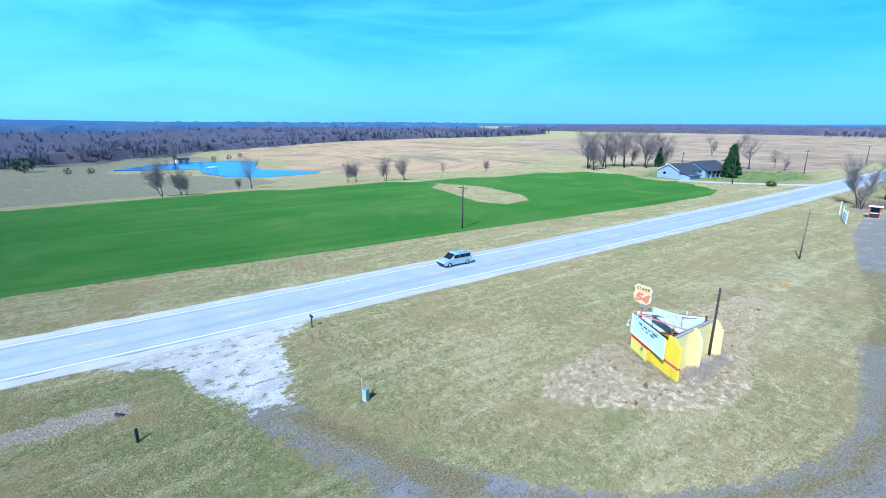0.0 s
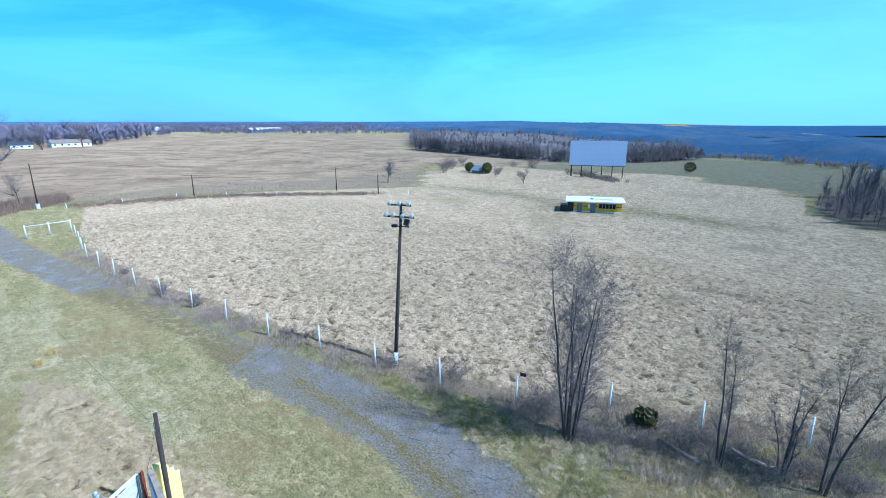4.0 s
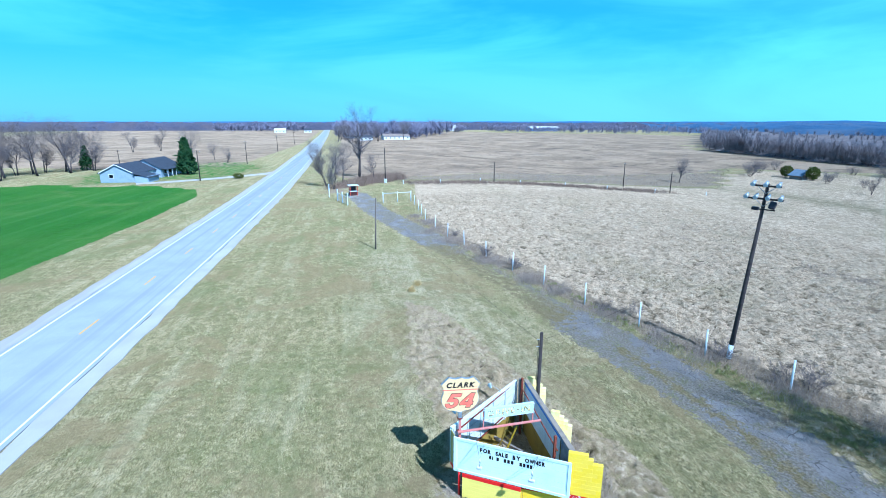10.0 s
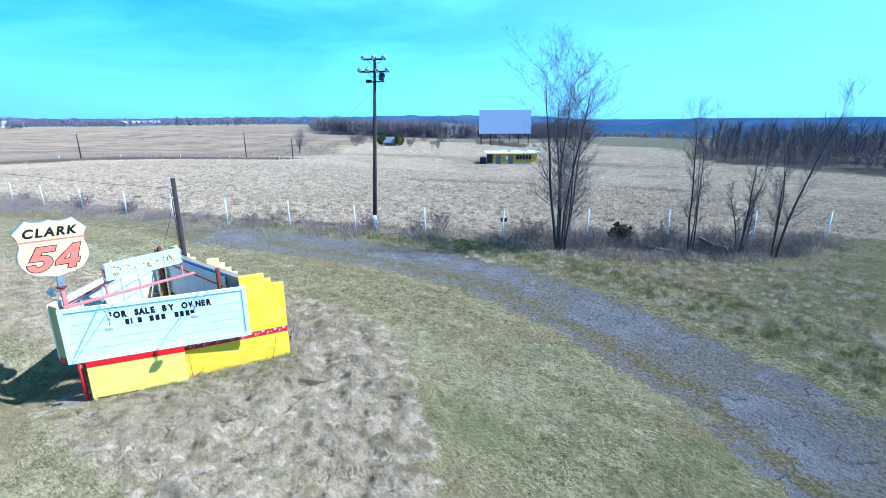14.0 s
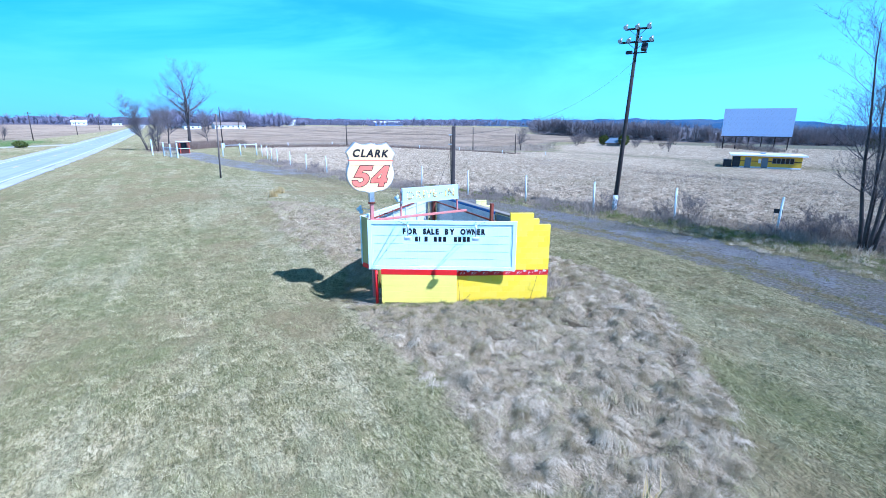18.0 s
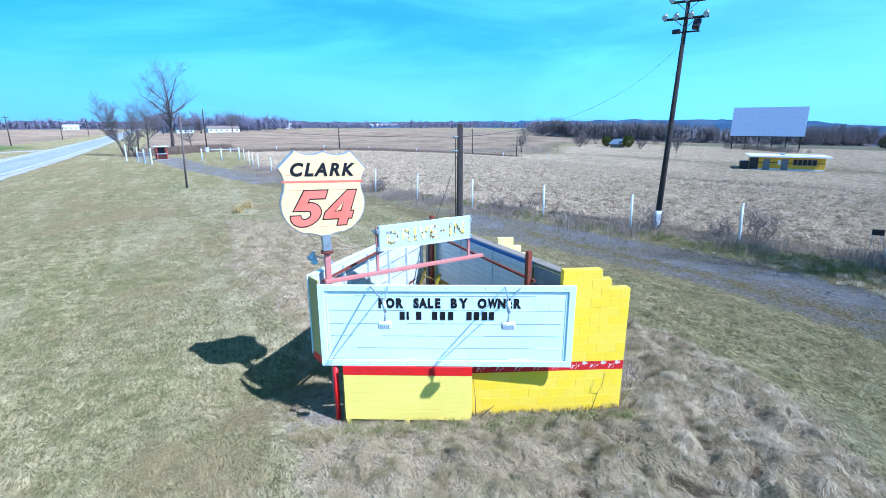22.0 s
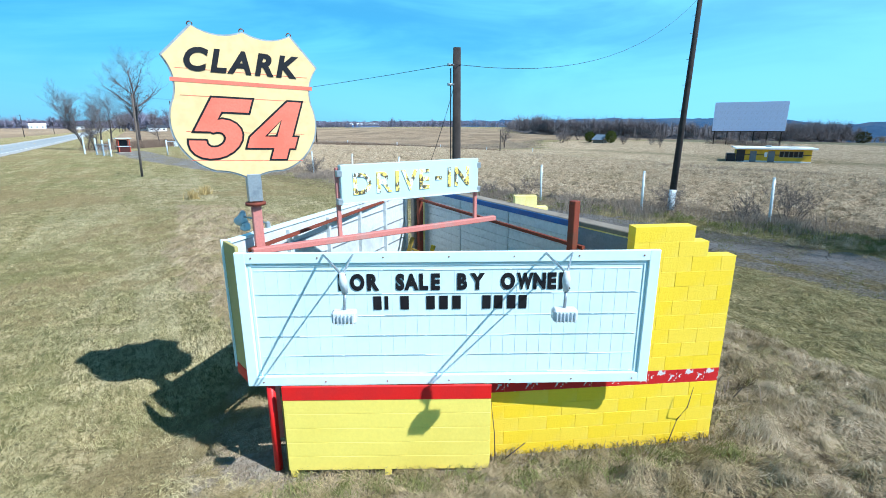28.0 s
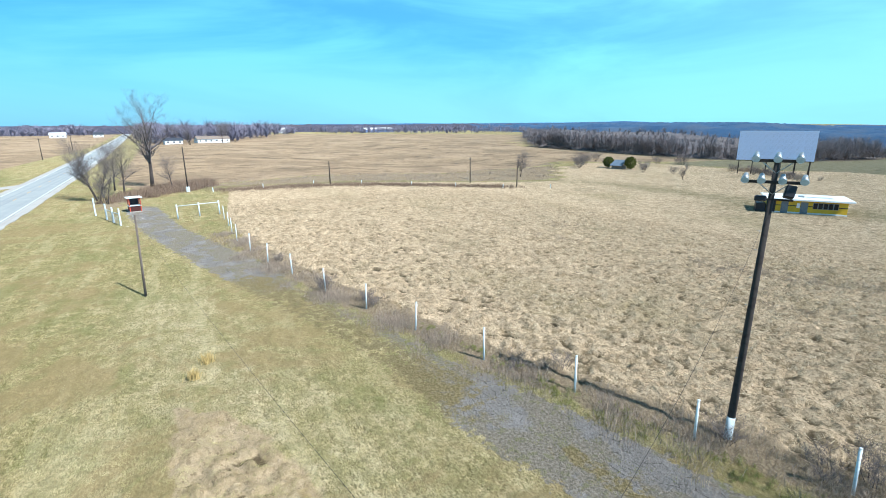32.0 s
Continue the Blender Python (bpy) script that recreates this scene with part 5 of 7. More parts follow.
def pole_things():
    # tall floodlight pole
    bx, by, z0 = 43.6, -1.95, -0.05
    lamp_pole = root("floodlight_pole", yaw_pose(bx, by, z0, 0), "tall dark wooden pole with white base and floodlight crossarms", "pole")
    top = Vector((0.40, -1.25, 12.65))
    part("shaft", tubed([(0, 0, 0), tuple(top * 0.5), tuple(top)], [0.168, 0.135, 0.10], 12), M_POLE, lamp_pole)
    part("white_base", tubed([(0, 0, 0), tuple(top * 0.101)], [0.174, 0.170], 12), M_POSTW, lamp_pole, "white painted pole base")
    turn = pose(0, 0, 0, 0, 0, 28)

    def arm(z, half, xs, flip):
        c = top * (z / 12.65)
        a = part("crossarm", boxed((0, 0.14, 0), (2 * half, 0.10, 0.12), 0.008), M_POLE, lamp_pole)
        a.matrix_local = Matrix.Translation(c) @ turn
        for s in (-1, 1):
            part("brace", tubed([(s * 0.55, 0.14, -0.03), (0, 0.14, -0.5)], [0.02, 0.02], 5), M_GALV, a)
        for x in xs:
            fl = part("floodlight", tubed([(x, 0.10, 0.30), (x + 0.02, 0.22, 0.20), (x + 0.03, 0.42, 0.07)], [0.075, 0.10, 0.155], 12), M_GALV, a)
            part("lens", tubed([(x + 0.03, 0.42, 0.07), (x + 0.032, 0.44, 0.058)], [0.147, 0.147], 12), M_GLASS, fl)
            part("yoke", tubed([(x, 0.14, 0.05), (x, 0.16, 0.22)], [0.03, 0.03], 6), M_GALV, fl)

    arm(12.5, 0.84, (-0.74, 0.0, 0.74), 1)
    arm(11.65, 1.10, (-1.0, -0.28, 0.44, 1.0), 1)
    c = top * (10.95 / 12.65)
    br = part("speaker_bracket", boxed((-0.15, 0.1, 0), (1.2, 0.06, 0.08), 0.006), M_POLE, lamp_pole)
    br.matrix_local = Matrix.Translation(c) @ turn
    part("loudspeaker", boxed((-0.58, 0.18, 0.34), (0.36, 0.36, 0.5), 0.04, pose(0, 0, 0, 18, -10, 0)), M_DARK, br)
    part("loudspeaker", boxed((0.38, 0.18, 0.04), (0.42, 0.28, 0.22), 0.04), M_DARK, br)
    for z in (4.0, 5.2, 6.4, 7.6, 8.8, 9.6):
        q = top * (z / 12.65)
        part("step_bolt", tubed([(q.x, q.y, z), (q.x + 0.25, q.y + 0.05, z)], [0.012, 0.012], 5), M_GALV, lamp_pole)

    # pole behind the sign
    sp = root("sign_pole", yaw_pose(38.80, 14.95, 0, 0), "weathered grey wooden pole behind the sign building", "pole")
    part("shaft", tubed([(0, 0, -0.1), (0.03, -0.03, 3), (0.05, -0.05, 6.11)], [0.108, 0.098, 0.084], 12), M_POLE, sp)
    for z in (5.75, 5.35):
        part("insulator", tubed([(0.02, 0.05, z), (0.04, 0.20, z)], [0.02, 0.03], 8), M_GALV, sp)
    part("conduit", tubed([(0.14, 0.05, 5.7), (0.14, 0.05, 3.5), (0.14, 0.05, 0.2)], [0.014] * 3, 6), M_WIRE, sp)

    # slim pole by the lane
    gp = root("utility_pole", yaw_pose(79.9, 19.8, 0, 0), "slim dark wooden pole beside the lane", "pole", "utility poles")
    part("shaft", tubed([(0, 0, -0.1), (-0.3, -0.2, 7.05)], [0.10, 0.07], 10), M_POSTBROWN, gp)
    part("insulator", tubed([(-0.3, -0.2, 6.9), (-0.3, -0.05, 7.0)], [0.03, 0.04], 8), M_GALV, gp)

    def cross_pole(x, y, h, deg, label, arm_len=2.2, box_on=False):
        p = root("utility_pole", yaw_pose(x, y, ground_z(x, y) - 0.05, deg), label, "pole", "utility poles")
        part("shaft", tubed([(0, 0, 0), (0.05, 0, h)], [0.15, 0.10], 10), M_POLE, p)
        if arm_len:
            a = part("crossarm", boxed((0.05, 0.1, h - 0.45), (0.1, 0.1, 0.12), 0.01, None), M_POLE, p)
            bmesh_arm = boxed((0.05, 0.0, h - 0.45), (0.10, arm_len, 0.12), 0.01)
            part("crossarm", bmesh_arm, M_POLE, p)
            for k in (-0.45, 0.1, 0.45):
                part("insulator", tubed([(0.05, k * arm_len, h - 0.38), (0.05, k * arm_len, h - 0.2)], [0.04, 0.03], 8), M_GALV, p)
        if box_on:
            part("meter_box", boxed((0.25, 0.0, 0.6), (0.8, 0.7, 1.1), 0.04), M_POSTW, p, "white box at the pole's foot")

    cross_pole(55.6, 65.0, 8.0, 4, "wooden utility pole with a crossarm beside the wheat field")
    cross_pole(151, 10.5, 9.6, 0, "wooden utility pole with a white box at its foot", 0, True)
    cross_pole(146, -19.4, 5.6, 0, "slim wooden pole at the field edge", 0)
    cross_pole(145.5, -60.0, 7.2, 30, "slim wooden pole with a short crossarm at the field edge", 1.2)
    cross_pole(133, -66.5, 5.8, 0, "slim wooden pole at the field edge", 0)
    cross_pole(167.3, 61.6, 8.6, 4, "wooden utility pole beside the house drive", 1.6)
    cross_pole(224, 57.5, 9.0, 4, "wooden utility pole beside the road", 1.6)
    cross_pole(300, 53.0, 9.0, 4, "wooden utility pole beside the road", 1.6)
    cross_pole(390, 50.0, 9.0, 4, "wooden utility pole beside the road", 1.6)
    cross_pole(206, 96.0, 7.0, 4, "wooden utility pole behind the house", 1.2)

    def wire(name, a, b, sag, r=0.006, label="thin black overhead cable"):
        a, b = Vector(a), Vector(b)
        pts = [tuple(a.lerp(b, t) - Vector((0, 0, sag * 4 * t * (1 - t)))) for t in np.linspace(0, 1, 17)]
        me = bpy.data.meshes.new(name)
        bm = tubed(pts, [r] * 17, 5)
        bm.to_mesh(me)
        bm.free()
        me.materials.append(M_WIRE)
        tagged(new(name, me), label, "cable")

    wire("overhead_cable", (38.72, 15.0, 5.75), (43.93, -2.98, 10.4), 1.1)
    wire("overhead_cable", (38.7, 15.1, 5.75), (79.6, 19.7, 6.95), 0.5)
    wire("overhead_cable", (38.72, 15.05, 5.35), (39.3, 15.5, 3.3), 0.1, 0.006)


pole_things()


def fence_posts():
    me = bpy.data.meshes.new("post")
    bm = tubed([(0, 0, -0.1), (0, 0, 2.17)], [0.062, 0.06], 10)
    tube(bm, [(0, 0, 2.17), (0, 0, 2.20)], [0.066, 0.05], 10)
    bm.to_mesh(me)
    bm.free()
    me.materials.append(M_POSTW)
    rnd = random.Random(5)
    for k, (x, y) in enumerate(FENCE[1:]):
        ob = new("fence_post", me)
        ob.matrix_world = pose(x, y, ground_z(x, y), rnd.uniform(-2.5, 2.5), rnd.uniform(-2.5, 2.5), rnd.uniform(0, 90))
        tagged(ob, "white painted steel pipe fence post in weeds", "fence post", "posts along the lane")
    small = bpy.data.meshes.new("small_post")
    bm = boxed((0, 0, 0.5), (0.14, 0.14, 1.1), 0.01)
    bm.to_mesh(small)
    bm.free()
    small.materials.append(M_POSTW)
    for x, y in ((147.5, 6), (147.8, -4.4), (147.6, -15.8), (143.5, -26.3), (139.9, -38.1), (136.5, -49.1), (132.1, -61.0), (128, -74)):
        ob = new("marker_post", small)
        ob.matrix_world = pose(x, y, ground_z(x, y), rnd.uniform(-4, 4), rnd.uniform(-4, 4), 20)
        tagged(ob, "short white wooden marker post at the field edge", "post", "posts along the field")


fence_posts()


M_BOOTH = worn("weathered_dark_red_boards", (0.065, 0.02, 0.017), (0.05, 0.022, 0.02), 3, 0.7)


def gates():
    g = root("gate_frame", yaw_pose(117.0, 14.8, ground_z(117, 14.8), math.degrees(math.atan2(-6.0, 0.9))), "white pipe gate frame across the field entrance", "gate")
    for x in (0.0, 3.1, 6.05):
        part("post", tubed([(x, 0, -0.1), (x, 0, 2.3)], [0.10, 0.10], 10), M_POSTW, g)
    part("rail", tubed([(0, 0, 2.05), (6.05, 0, 2.05)], [0.055, 0.055], 8), M_POSTW, g)
    e = root("entrance_fence", yaw_pose(128.0, 25.7, 0, math.degrees(math.atan2(-3.6, -12.2))), "white entrance posts with wire mesh panels", "fence")
    for x, h in ((0, 2.9), (6.1, 2.6), (9.4, 2.4), (12.7, 2.6)):
        part("post", boxed((x, 0, h / 2), (0.2, 0.2, h), 0.02), M_POSTW, e)
    for x0, x1 in ((6.1, 9.4), (9.4, 12.7)):
        part("rail", boxed(((x0 + x1) / 2, 0, 1.75), (x1 - x0, 0.06, 0.08), 0.006), M_POSTW, e)
        for k in range(7):
            part("picket", boxed((x0 + 0.25 + k * 0.46, 0, 0.95), (0.025, 0.03, 1.6)), M_GALV, e)
    b = root("ticket_booth", yaw_pose(129.2, 20.3, ground_z(129, 20), 8), "small red ticket booth with a white flat roof", "booth")
    for sx, sy in ((-0.8, -0.8), (0.8, -0.8), (-0.8, 0.8), (0.8, 0.8)):
        part("corner_post", boxed((sx, sy, 1.15), (0.14, 0.14, 2.3), 0.01), M_REDPAINT, b)
    for s in (-1, 1):
        part("side_panel", boxed((0, s * 0.8, 0.5), (1.5, 0.06, 1.0), 0.01), M_BOOTH, b)
        part("end_panel", boxed((s * 0.8, 0, 0.5), (0.06, 1.5, 1.0), 0.01), M_BOOTH, b)
    part("counter", boxed((0, 0, 1.05), (1.9, 1.9, 0.06), 0.01), M_POSTW, b)
    part("back_wall", boxed((0.74, 0, 1.6), (0.05, 1.4, 1.1), 0.01), M_DARK, b)
    part("roof", boxed((0, 0, 2.38), (2.3, 2.3, 0.12), 0.03), M_ROOFW, b, "white flat roof")
    part("island", boxed((0.3, 0, 0.05), (3.2, 1.9, 0.14), 0.03), M_BLOCK_TOP, b, "concrete island")


gates()


def roadside_bits():
    mb = root("mailbox", yaw_pose(15.8, 41.2, 0, -4), "dark mailbox on a wooden post beside the road", "mailbox")
    part("post", boxed((0, 0, 0.5), (0.10, 0.10, 1.1), 0.008), M_POLE, mb)
    body = bmesh.new()
    ring = [(-0.09, 0), (0.09, 0), (0.09, 0.12)] + [(0.09 * math.cos(a), 0.12 + 0.09 * math.sin(a)) for a in np.linspace(0.3, math.pi - 0.3, 6)] + [(-0.09, 0.12)]
    a = [body.verts.new((x, -0.26, 1.06 + z)) for x, z in ring]
    c = [body.verts.new((x, 0.26, 1.06 + z)) for x, z in ring]
    body.faces.new(a)
    body.faces.new(c[::-1])
    for k in range(len(ring)):
        body.faces.new((a[k], c[k], c[(k + 1) % len(ring)], a[(k + 1) % len(ring)]))
    bmesh.ops.recalc_face_normals(body, faces=body.faces)
    part("box", body, M_DARK, mb)
    part("flag", boxed((0.105, 0.1, 1.22), (0.012, 0.03, 0.16)), M_RED, mb)

    ub = root("utility_cabinet", yaw_pose(13.5, 27.2, 0, 25), "pale green utility cabinet with a marker stake", "utility box")
    part("body", boxed((0, 0, 0.45), (0.42, 0.36, 0.92), 0.02), worn("pale_green_metal", (0.36, 0.42, 0.36), (0.3, 0.36, 0.32), 3, 0.5), ub)
    part("lid", boxed((0, 0, 0.93), (0.45, 0.39, 0.06), 0.015), M_GALV, ub)
    part("stake", tubed([(-0.05, 0.24, 0), (-0.05, 0.24, 1.75)], [0.035, 0.03], 8), M_GALV, ub)

    st = root("bollard", yaw_pose(0.45, 31.9, 0, 10), "short dark wooden marker post with a yellow tag", "post")
    part("post", boxed((0, 0, 0.48), (0.17, 0.17, 1.0), 0.015), M_DARK, st)
    part("tag", boxed((0.09, 0.02, 0.55), (0.012, 0.07, 0.4)), M_LINEY, st)
    cu = root("culvert_pipe", yaw_pose(-0.1, 35.8, 0.05, 40), "black mouth of a plastic culvert pipe", "pipe")
    part("pipe", tubed([(0, -0.4, -0.02), (0, 0.25, 0.04)], [0.16, 0.16], 14), M_DARK, cu)

    no_entry = root("field_sign", yaw_pose(35.0, -6.6, ground_z(35, -6.6), 200), "small black sign plate on a wire stake", "sign")
    part("plate", boxed((0, 0, 1.02), (0.46, 0.02, 0.28), 0.006), M_DARK, no_entry)
    part("bar", boxed((0, 0.013, 1.02), (0.3, 0.006, 0.04)), M_REDPAINT, no_entry)
    for x in (-0.18, 0.18):
        part("stake", tubed([(x, 0, 0), (x, 0, 0.9)], [0.012, 0.012], 6), M_GALV, no_entry)


roadside_bits()


# ---------------------------------------------------------------- van on the road
def van():
    yc = float(centre(39.8)) + 1.85
    v = root("minivan", yaw_pose(39.9, yc, 0.05, -4), "silver minivan driving along the road", "car")
    prof = [(-2.35, 0.30), (-2.40, 0.62), (-2.30, 0.82), (-1.35, 1.00), (-0.55, 1.60), (-0.2, 1.70), (1.75, 1.70), (2.15, 1.60), (2.38, 1.00), (2.40, 0.45), (2.3, 0.28)]
    bm = bmesh.new()
    rings = []
    for y, sc in ((-0.92, 0.0), (-0.86, 1.0), (0.86, 1.0), (0.92, 0.0)):
        rings.append([bm.verts.new((x, y * (0.86 if z > 1.05 else 1.0), z)) for x, z in prof])
    for r0, r1 in zip(rings, rings[1:]):
        for k in range(len(prof)):
            bm.faces.new((r0[k], r0[(k + 1) % len(prof)], r1[(k + 1) % len(prof)], r1[k]))
    bm.faces.new(rings[0][::-1])
    bm.faces.new(rings[-1])
    bmesh.ops.recalc_face_normals(bm, faces=bm.faces)
    part("body", bm, M_CARPAINT, v)
    for s in (-1, 1):
        for x0, x1 in ((-0.62, 0.12), (0.2, 1.05), (1.13, 1.95)):
            bm = bmesh.new()
            q = [(x0 - (0.30 if x0 < 0 else 0.0), 1.10), (x1, 1.10), (x1, 1.54), (x0, 1.54)]
            vs = [bm.verts.new((x, s * (0.91 if z < 1.2 else 0.83), z)) for x, z in q] + [bm.verts.new((x, s * 0.72, z)) for x, z in q]
            bm.faces.new(vs[:4])
            bm.faces.new(vs[4:][::-1])
            for k in range(4):
                bm.faces.new((vs[k], vs[(k + 1) % 4], vs[4 + (k + 1) % 4], vs[4 + k]))
            bmesh.ops.recalc_face_normals(bm, faces=bm.faces)
            part("side_window", bm, M_CARGLASS, v)
        part("door_mirror", boxed((-0.75, s * 1.0, 1.12), (0.12, 0.2, 0.14), 0.03), M_CARPAINT, v)
        part("headlight", boxed((-2.34, s * 0.66, 0.72), (0.08, 0.36, 0.15), 0.02), M_GLASS, v)
        part("tail_light", boxed((2.37, s * 0.78, 1.0), (0.06, 0.16, 0.4), 0.02), M_RED, v)
        for x in (-1.5, 1.45):
            w = part("wheel", tubed([(x, s * 0.72, 0.33), (x, s * 0.93, 0.33)], [0.33, 0.33], 18), M_RUBBER, v)
            part("rim", tubed([(x, s * 0.92, 0.33), (x, s * 0.945, 0.33)], [0.20, 0.19], 14), M_GALV, w)
    part("windscreen", boxed((-0.98, 0, 1.33), (0.98, 1.46, 0.03), 0.004, pose(0, 0, 0, 0, -36.5, 0)), M_CARGLASS, v)
    part("rear_window", boxed((2.28, 0, 1.32), (0.03, 1.3, 0.42), 0.004, pose(0, 0, 0, 0, -21, 0)), M_CARGLASS, v)
    part("bumper", boxed((-2.38, 0, 0.44), (0.14, 1.74, 0.24), 0.04), M_DARK, v)
    part("roof_rack", tubed([(-0.1, 0.6, 1.74), (1.6, 0.6, 1.74)], [0.02, 0.02], 6), M_DARK, v)
    part("roof_rack", tubed([(-0.1, -0.6, 1.74), (1.6, -0.6, 1.74)], [0.02, 0.02], 6), M_DARK, v)


van()


# ---------------------------------------------------------------- buildings in the distance
def gable_roof(bm, x0, x1, y0, y1, eave, ridge, over=0.4, thick=0.14, axis="x"):
    """Two sloping roof leaves with a thickness."""
    if axis == "x":
        ym = (y0 + y1) / 2
        for ya in (y0 - over, y1 + over):
            drop = (ridge - eave) * over / (ym - y0)
            v = [(x0 - over, ya, eave - drop), (x1 + over, ya, eave - drop), (x1 + over, ym, ridge), (x0 - over, ym, ridge)]
            leaf(bm, v, thick)
    else:
        xm = (x0 + x1) / 2
        for xa in (x0 - over, x1 + over):
            drop = (ridge - eave) * over / (xm - x0)
            v = [(xa, y0 - over, eave - drop), (xa, y1 + over, eave - drop), (xm, y1 + over, ridge), (xm, y0 - over, ridge)]
            leaf(bm, v, thick)
    bmesh.ops.recalc_face_normals(bm, faces=bm.faces)
    return bm


def leaf(bm, v, thick):
    a = [bm.verts.new(p) for p in v]
    b = [bm.verts.new((p[0], p[1], p[2] + thick)) for p in v]
    bm.faces.new(a)
    bm.faces.new(b)
    for k in range(4):
        bm.faces.new((a[k], a[(k + 1) % 4], b[(k + 1) % 4], b[k]))


def gable_body(x0, x1, y0, y1, eave, ridge, axis="x"):
    bm = bmesh.new()
    if axis == "x":
        prof = [(y0, 0), (y1, 0), (y1, eave), ((y0 + y1) / 2, ridge), (y0, eave)]
        a = [bm.verts.new((x0, y, z)) for y, z in prof]
        b = [bm.verts.new((x1, y, z)) for y, z in prof]
    else:
        prof = [(x0, 0), (x1, 0), (x1, eave), ((x0 + x1) / 2, ridge), (x0, eave)]
        a = [bm.verts.new((x, y0, z)) for x, z in prof]
        b = [bm.verts.new((x, y1, z)) for x, z in prof]
    bm.faces.new(a)
    bm.faces.new(b)
    for k in range(5):
        bm.faces.new((a[k], a[(k + 1) % 5], b[(k + 1) % 5], b[k]))
    bmesh.ops.recalc_face_normals(bm, faces=bm.faces)
    return bm


def window(parent, c, s, axis):
    """A framed window: axis is the wall's outward axis and sign."""
    sx, sz = s
    d = Vector(axis) * 0.04
    size = (0.06, sx, sz) if axis[0] else (sx, 0.06, sz)
    size_p = (0.04, sx - 0.2, sz - 0.2) if axis[0] else (sx - 0.2, 0.04, sz - 0.2)
    w = part("window", boxed(tuple(Vector(c) + d), size, 0.01), M_TRIMW, parent)
    part("pane", boxed(tuple(Vector(c) + d * 1.7), size_p, 0.004), M_CARGLASS, w)


def ranch_house():
    h = root("ranch_house", yaw_pose(167.5, 78.5, ground_z(168, 80), -9), "low pale blue ranch house with dark shingle roof", "house")
    part("wall", gable_body(0, 12, 0, 9, 2.6, 4.9), M_SIDING, h)
    part("wall", gable_body(12, 25, -1.5, 8.0, 2.7, 5.3), M_SIDING, h)
    part("roof", gable_roof(bmesh.new(), 0, 12, 0, 9, 2.62, 4.92), M_SLATE, h)
    part("roof", gable_roof(bmesh.new(), 12, 25, -1.5, 8.0, 2.72, 5.32), M_SLATE, h)
    part("barge_board", boxed((-0.42, 2.2, 3.78), (0.06, 5.0, 0.22), 0.01, pose(0, 0, 0, 27, 0, 0)), M_TRIMW, h)
    part("barge_board", boxed((-0.42, 6.8, 3.78), (0.06, 5.0, 0.22), 0.01, pose(0, 0, 0, -27, 0, 0)), M_TRIMW, h)
    window(h, (0, 6.0, 1.7), (1.3, 1.2), (-1, 0, 0))
    for x in (14.5, 17.5, 21.5):
        window(h, (x, -1.5, 1.6), (1.6, 1.3), (0, -1, 0))
    part("door", boxed((19.5, -1.55, 1.05), (1.0, 0.08, 2.1), 0.01), M_DOORGREY, h)
    part("garage_door", boxed((8.0, -0.04, 1.15), (4.6, 0.08, 2.2), 0.01), M_TRIMW, h)
    shed = part("lean_to", boxed((2.4, -2.2, 0.85), (6.0, 3.6, 1.7), 0.02), M_SIDING, h)
    part("lean_to_roof", boxed((2.4, -2.3, 2.0), (6.6, 4.6, 0.12), 0.02, pose(0, 0, 0, 14, 0, 0)), M_SLATE, shed)
    for x in (13.5, 16.5, 19.0, 22.0):
        part("porch_post", boxed((x, -2.8, 1.25), (0.14, 0.14, 2.5), 0.01), M_TRIMW, h)
    part("porch_roof", boxed((18.0, -2.3, 2.6), (12.0, 1.9, 0.12), 0.02, pose(0, 0, 0, 12, 0, 0)), M_SLATE, h)


ranch_house()


